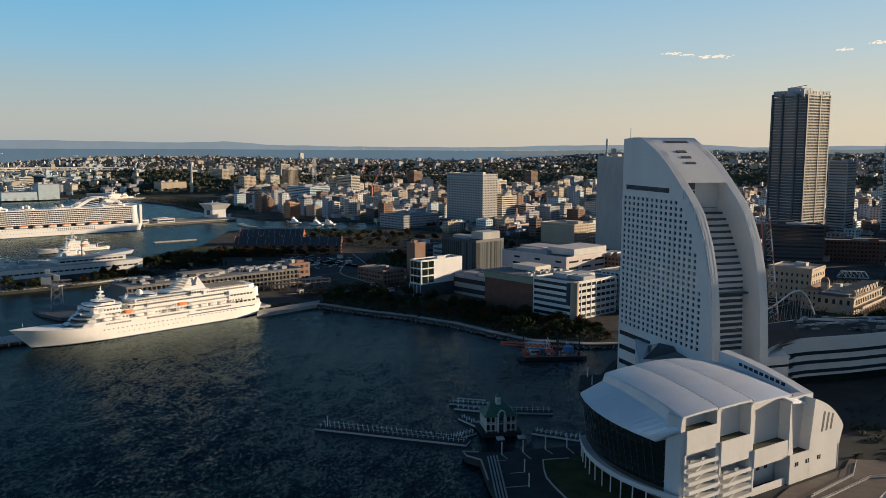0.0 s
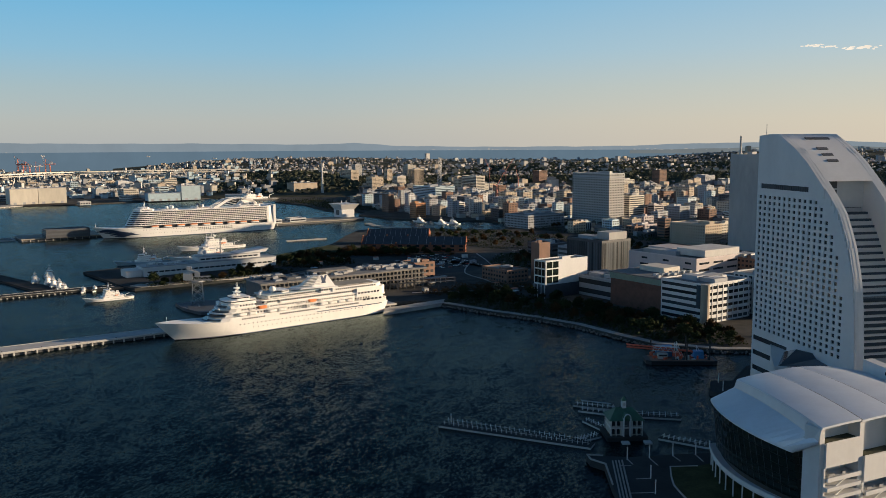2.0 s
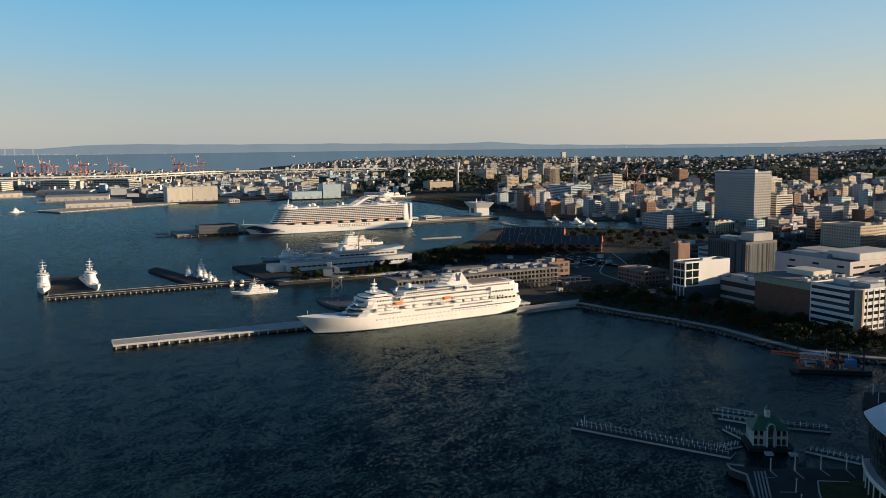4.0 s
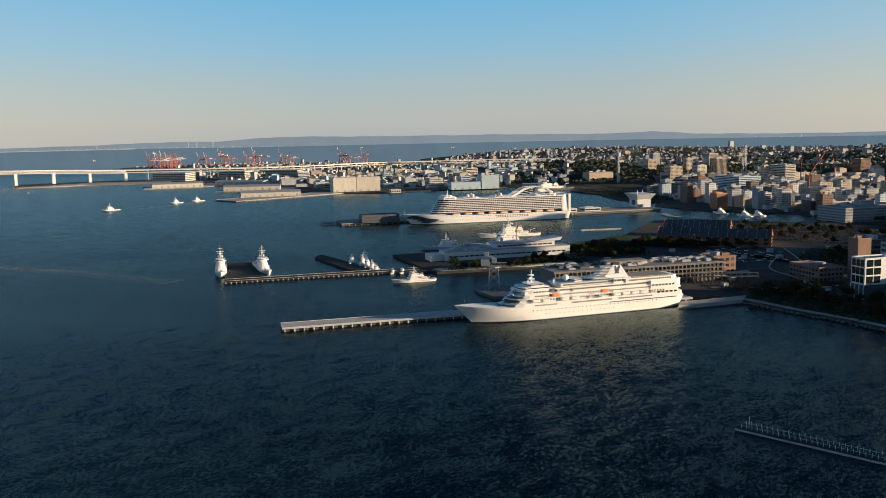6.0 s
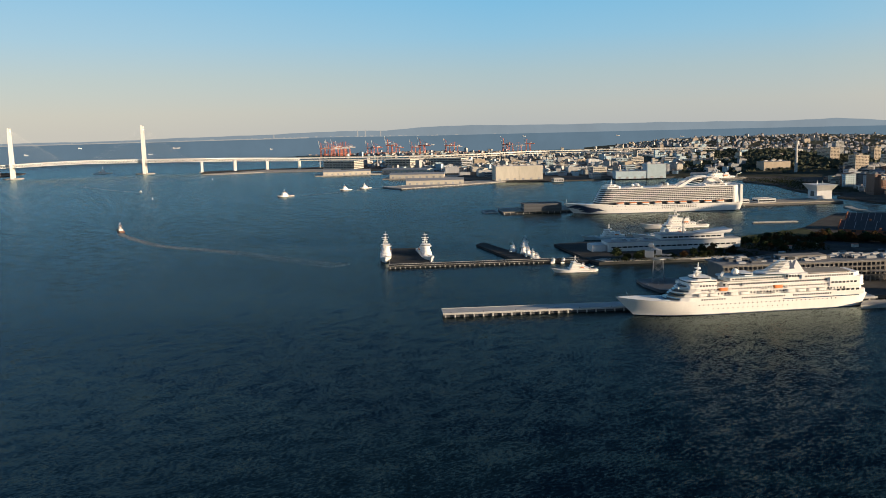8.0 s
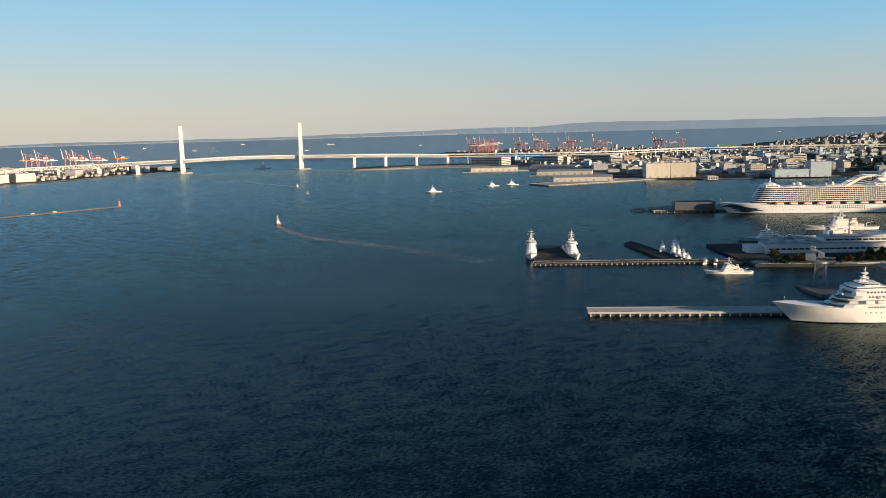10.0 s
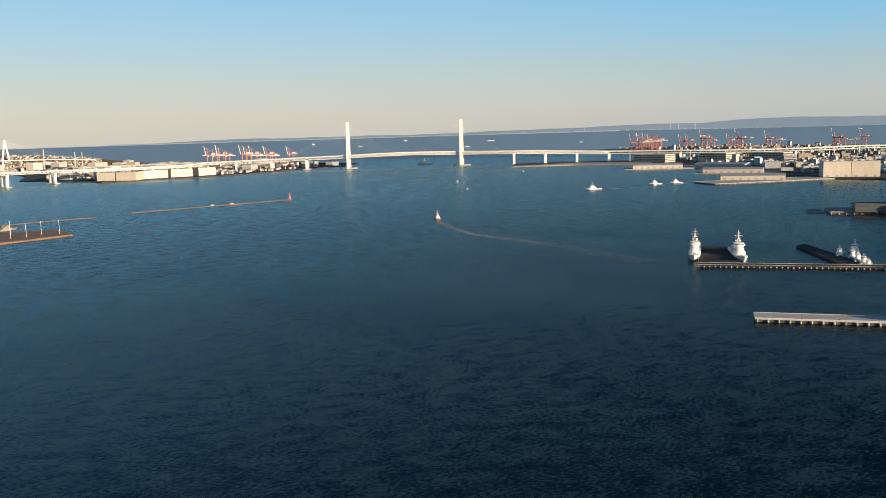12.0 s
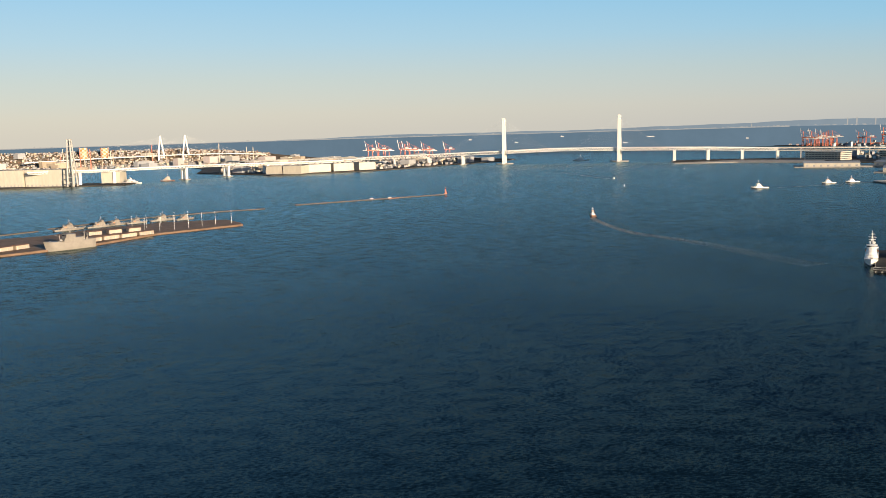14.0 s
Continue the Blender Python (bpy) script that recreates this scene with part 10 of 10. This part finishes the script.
grove([(-330, 1080), (-300, 900), (-280, 900), (-280, 1060)], 16, 45, 8.0)
grove([(-380, 1320), (-280, 1300), (-260, 1370), (-360, 1380)], 22, 47, 7.0)
grove([(-440, 1050), (-330, 1040), (-310, 1190), (-430, 1230), (-540, 1215), (-560, 1120)], 44, 49, 11.0)
grove([(-300, 1050), (-200, 980), (-160, 1080), (-260, 1180)], 20, 50, 11.0)
grove([(130, 690), (180, 680), (210, 740), (180, 760)], 14, 48, 6.0)

# woods on the bluffs: uncounted clumps of foliage
r2 = random.Random(51)
g = Geo()
tetra = [(1, 1, 1), (1, -1, -1), (-1, 1, -1), (-1, -1, 1)]
count = 0
while count < 24000:
    a, r = radians(r2.uniform(-22, 38)), 1700 + 2300 * r2.random() ** 1.3
    x, y = -r * math.sin(a), r * math.cos(a)
    z = bluff_z(x, y)
    if z < 6 or r2.random() > z / 30:
        continue
    z = max(z, hill_z(x, y))
    s = r2.uniform(2.0, 5.0)
    q = Euler((r2.random() * 6, r2.random() * 6, r2.random() * 6)).to_matrix()
    v = [q @ Vector(t) * s * r2.uniform(0.7, 1.2) for t in tetra]
    zz = 2.4 + z + r2.uniform(0.5, 4.0)
    g.add([(x + p.x, y + p.y, zz + p.z * 0.8) for p in v], [(0, 1, 2), (0, 3, 1), (0, 2, 3), (1, 3, 2)])
    count += 1
WOODLEAF = matte(surface("evergreen_woods", (0.075, 0.082, 0.055), 0.9, vary=0.25, size=20, grain=4.0), 0.05)
tagged(new("woods", g.mesh("woods", WOODLEAF)), "dark evergreen woods covering the bluffs", "woods", kind="stuff")


# shrubs, hedges and under-planting past counting
def thicket(label, poly, n, seed, z=2.6, low=0.5, high=2.6, leaf=0, avoid=True):
    r3 = random.Random(seed)
    xs, ys = [p[0] for p in poly], [p[1] for p in poly]
    g, made, tries = Geo(), 0, 0
    while made < n and tries < n * 30:
        tries += 1
        x, y = r3.uniform(min(xs), max(xs)), r3.uniform(min(ys), max(ys))
        if not inside(poly, x, y) or (avoid and any((x - tx) ** 2 + (y - ty) ** 2 < (tr * 0.8) ** 2 for tx, ty, tr in TAKEN)):
            continue
        made += 1
        rad, hh = r3.uniform(0.9, 2.6), r3.uniform(low, high)
        for k in range(9):
            c = Vector((x + r3.gauss(0, rad * 0.5), y + r3.gauss(0, rad * 0.5), z + hh * r3.uniform(0.1, 1.0)))
            s = r3.uniform(0.35, 0.9)
            q = Vector((r3.uniform(-1, 1), r3.uniform(-1, 1), r3.uniform(0.2, 1.4))).normalized()
            u = q.orthogonal().normalized()
            w = q.cross(u)
            g.add([tuple(c + u * s), tuple(c + w * s * 0.8), tuple(c - u * s), tuple(c - w * s * 0.8)], [(0, 1, 2, 3)])
    tagged(new("shrubbery", g.mesh("shrubbery", LEAF[leaf])), label, "shrubs", kind="stuff")


thicket("dark shrubs under the shore trees", [(-286, 668), (-236, 652), (-155, 626), (-118, 602), (-92, 588), (-50, 588), (-36, 600), (-60, 640), (-92, 660), (-140, 690), (-215, 712), (-280, 730)], 1500, 61, high=5.0)
thicket("rust-brown hedges beside the streets", [(-300, 760), (-320, 700), (-285, 690), (-240, 740), (-230, 780), (-270, 780)], 420, 62, leaf=1, high=4.5)
thicket("dark hedges round the round lawn", [(-345, 985), (-330, 905), (-262, 880), (-250, 960), (-280, 1030)], 420, 63, high=4.0)
thicket("dark planting along the park front", [(-560, 800), (-500, 795), (-470, 850), (-520, 905), (-590, 960), (-575, 880)], 700, 64, high=4.0)
thicket("dark planting before the brick warehouses", [(-540, 905), (-420, 928), (-395, 965), (-524, 940)], 420, 65, leaf=1, high=3.5)
thicket("dark planting on the basin front", [(-420, 1300), (-300, 1225), (-60, 1130), (60, 990), (90, 1010), (-60, 1160), (-330, 1275)], 700, 66, high=7.0)
thicket("dark trees of the waterfront park", [(-815, 1512), (-904, 1522), (-1037, 1645), (-1152, 1704), (-1100, 1780), (-900, 1640), (-780, 1580)], 1200, 67, high=9.0)
thicket("dark planting behind the quay", [(-588, 640), (-575, 636), (-540, 690), (-505, 770), (-512, 785), (-535, 770), (-560, 710)], 320, 68, high=4.0, avoid=False)
thicket("dark planting and hedges behind the warehouses", [(-400, 1030), (-300, 1020), (-300, 1190), (-420, 1240), (-560, 1225), (-600, 1150), (-585, 1080), (-500, 1085)], 900, 69, high=5.0)
thicket("dark street planting among the blocks", [(-300, 860), (-180, 870), (-140, 960), (-60, 1060), (-230, 1180), (-300, 1100), (-330, 980)], 700, 70, high=5.0)
thicket("dark trees and hedges of the amusement park", [(60, 625), (240, 690), (260, 960), (180, 960), (60, 900), (30, 700)], 1500, 71, high=6.0)
thicket("dark planting along the plaza behind the hall", [(80, 392), (170, 410), (240, 500), (130, 520), (90, 470)], 260, 72, z=3.0, high=2.5, avoid=False)

# pale kerbs, a footbridge and small service huts on the island
for label, pts in (("pale curved kerb of the round garden", [(-375, 981), (-350, 940), (-336, 916), (-318, 885), (-303, 869), (-273, 873)]), ("pale kerb along the island drive", [(-290, 700), (-262, 750), (-290, 790), (-330, 830), (-352, 900)]),
                   ("pale kerb by the wharf", [(-330, 700), (-300, 720), (-262, 706), (-225, 716)])):
    road(label, pts, 0.7, 2.9, CONCRETE, "kerb")


def build_footbridge():
    f = thing("footbridge", "dark covered footbridge over the wharf street", "footbridge", at(-356, 706, 2.5, 0.752, 0.659))
    part("deck", Geo().box(0, -1.6, 5.4, 64, 1.6, 6.0), DARKWALL, f)
    part("roof", Geo().box(0, -1.9, 8.6, 64, 1.9, 8.9), DARKWALL, f)
    for k in range(9):
        part("post", Geo().box(k * 7.9, -1.5, 0, k * 7.9 + 0.4, -1.1, 8.6), DARKWALL, f)
        part("post", Geo().box(k * 7.9, 1.1, 0, k * 7.9 + 0.4, 1.5, 8.6), DARKWALL, f)


build_footbridge()
r3 = random.Random(71)
spots = 0
while spots < 34:
    x, y = r3.uniform(-520, -215), r3.uniform(690, 1010)
    if not inside([(-330, 690), (-230, 700), (-220, 850), (-300, 1010), (-420, 1000), (-540, 905), (-500, 800), (-440, 720)], x, y) or any((x - tx) ** 2 + (y - ty) ** 2 < (tr + 4) ** 2 for tx, ty, tr in TAKEN):
        continue
    spots += 1
    k = thing("service_hut", "small flat-roofed service hut on the island", "hut", at(x, y, 2.6, AXIS.x, AXIS.y), "service huts")
    w, d, hh = r3.uniform(3, 8), r3.uniform(3, 6), r3.uniform(2.4, 3.6)
    part("wall", Geo().box(0, 0, 0, w, d, hh), r3.choice((GREYWALL, PALE, BROWNWALL, DARKWALL, TANWALL)), k)
    part("roof", Geo().box(-0.4, -0.4, hh, w + 0.4, d + 0.4, hh + 0.3), r3.choice((ROOFGREY, SLATE, SHEDGREY, REDSTEEL)), k)
# ---- distance: far sea, far shores and hills ----
def ring_wall(name, label, a0, a1, radius, low, high, material, n=240):
    """A band of far land or sea round the place; low and high give its edges at each bearing."""
    v, f = [], []
    for i in range(n + 1):
        a = a0 + (a1 - a0) * i / n
        x, y = -radius * math.sin(radians(a)), radius * math.cos(radians(a))
        v += [(x, y, low(a)), (x, y, high(a))]
    for i in range(n):
        f.append((2 * i, 2 * i + 2, 2 * i + 3, 2 * i + 1))
    ob = new(name, Geo().add(v, f).mesh(name, material))
    return tagged(ob, label, "backdrop", kind="structure")


def wave(a, *terms):
    return sum(k * math.sin(radians(a) * fq + ph) for k, fq, ph in terms)


def sea_top(a):
    return profile([(-40, 90), (20, 92), (30, 94), (55, 96), (62, 102), (130, 104)], a)


HILLS = [(-40, 126), (-10, 131), (-4.6, 121), (-1.3, 132), (7, 123), (10.6, 115), (18, 109), (25, 114), (26.4, 118), (29, 138), (32, 130), (36, 134), (39, 139), (42, 136), (44.6, 137), (48, 143), (51, 147), (53.5, 148),
         (55, 143), (57, 133), (60, 132), (63, 126), (68, 119), (75, 114), (87, 114), (92, 108), (96, 103), (130, 102)]
# haze and evening light are put into these glow colours, not cast on them
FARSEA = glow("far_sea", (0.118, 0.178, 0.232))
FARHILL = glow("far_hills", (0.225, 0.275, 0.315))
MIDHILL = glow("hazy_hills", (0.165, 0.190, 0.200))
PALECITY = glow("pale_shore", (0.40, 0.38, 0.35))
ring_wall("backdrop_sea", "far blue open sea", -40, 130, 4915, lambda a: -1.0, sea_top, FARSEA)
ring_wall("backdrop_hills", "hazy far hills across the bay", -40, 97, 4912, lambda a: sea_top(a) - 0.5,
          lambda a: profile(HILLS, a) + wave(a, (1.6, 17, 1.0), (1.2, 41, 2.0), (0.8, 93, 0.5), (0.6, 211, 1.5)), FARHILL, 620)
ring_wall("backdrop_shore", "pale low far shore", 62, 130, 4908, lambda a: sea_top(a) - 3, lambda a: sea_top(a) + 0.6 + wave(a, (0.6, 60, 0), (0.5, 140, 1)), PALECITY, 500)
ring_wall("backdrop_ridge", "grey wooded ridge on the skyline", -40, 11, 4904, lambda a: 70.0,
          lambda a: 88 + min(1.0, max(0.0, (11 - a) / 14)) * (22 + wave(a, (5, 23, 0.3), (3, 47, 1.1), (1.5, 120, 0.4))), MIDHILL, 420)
# far quays and roofs: their sunlit paleness is the glow colour, not sun
rnd = random.Random(37)
g = Geo()
for k in range(170):
    a = rnd.choice((rnd.gauss(57, 3), rnd.gauss(63, 3), rnd.uniform(2, 27), rnd.uniform(62, 110)))
    w, hh = rnd.uniform(3, 18), rnd.uniform(1.0, 3.2)
    z = sea_top(a) + rnd.uniform(-1.0, 3.5)
    x, y = -4903 * math.sin(radians(a)), 4903 * math.cos(radians(a))
    g.cbox(x, y, z, w, 2.0, hh, radians(a))
tagged(new("backdrop_town", g.mesh("backdrop_town", PALECITY)), "pale specks of far towns along the bay", "backdrop", kind="structure")
for a, zt in ((58.8, 158), (58.3, 160), (57.3, 152), (64.2, 140), (20.1, 122)):
    ring_wall("backdrop_chimney", "hazy far power station chimney", a - 0.035, a + 0.035, 4901, sea_top, lambda b, zt=zt: zt * 0.86, PALECITY, 1)
# ships lying far out
rnd = random.Random(31)
for a, el, L in ((38, -0.95, 70), (42, -0.8, 60), (57, -0.9, 80), (61, -0.75, 50), (64.5, -1.1, 40), (70.5, -0.85, 110), (72.0, -1.2, 70), (76, -0.7, 50), (79, -1.0, 60), (82, -0.75, 45), (54, -1.1, 50), (48, -0.7, 60)):
    r = 4890
    z = 138.4 + r * math.tan(radians(el))
    s = thing("far_ship", "pale ship lying far out at sea", "ship", at(-r * math.sin(radians(a)), r * math.cos(radians(a)), z, math.cos(radians(a)), math.sin(radians(a))))
    part("hull", hull_geo(L * 0.34, 5, 2.0, 0.8, 1.5, 0.6), WHITE, s)
    part("house", Geo().box(2, -1.8, 2, 6, 1.8, 5.5), WHITE, s)
# small clouds low in the west, their warm sunset light put in as glow
CLOUD = glow("evening_cloud", (0.95, 0.84, 0.70), 1.0)
for a, el, w, hh in ((-2.2, 5.35, 120, 16), (0.2, 5.6, 80, 12), (-9.6, 5.55, 60, 14), (-11.6, 5.9, 70, 18), (-0.6, 5.5, 60, 10)):
    g = Geo()
    for k in range(26):
        g.ball(rnd.gauss(0, 0.34) * w, 0, rnd.gauss(0, 0.22) * hh, rnd.uniform(0.05, 0.16) * w, rnd.uniform(0.10, 0.26) * hh, 8)
    r = 4880
    m = at(-r * math.sin(radians(a)), r * math.cos(radians(a)), 138.4 + r * math.tan(radians(el)), math.cos(radians(a)), math.sin(radians(a)))
    ob = solid("backdrop_cloud", g, CLOUD, "small warm evening cloud low in the sky", "cloud", m=m, smooth=True)
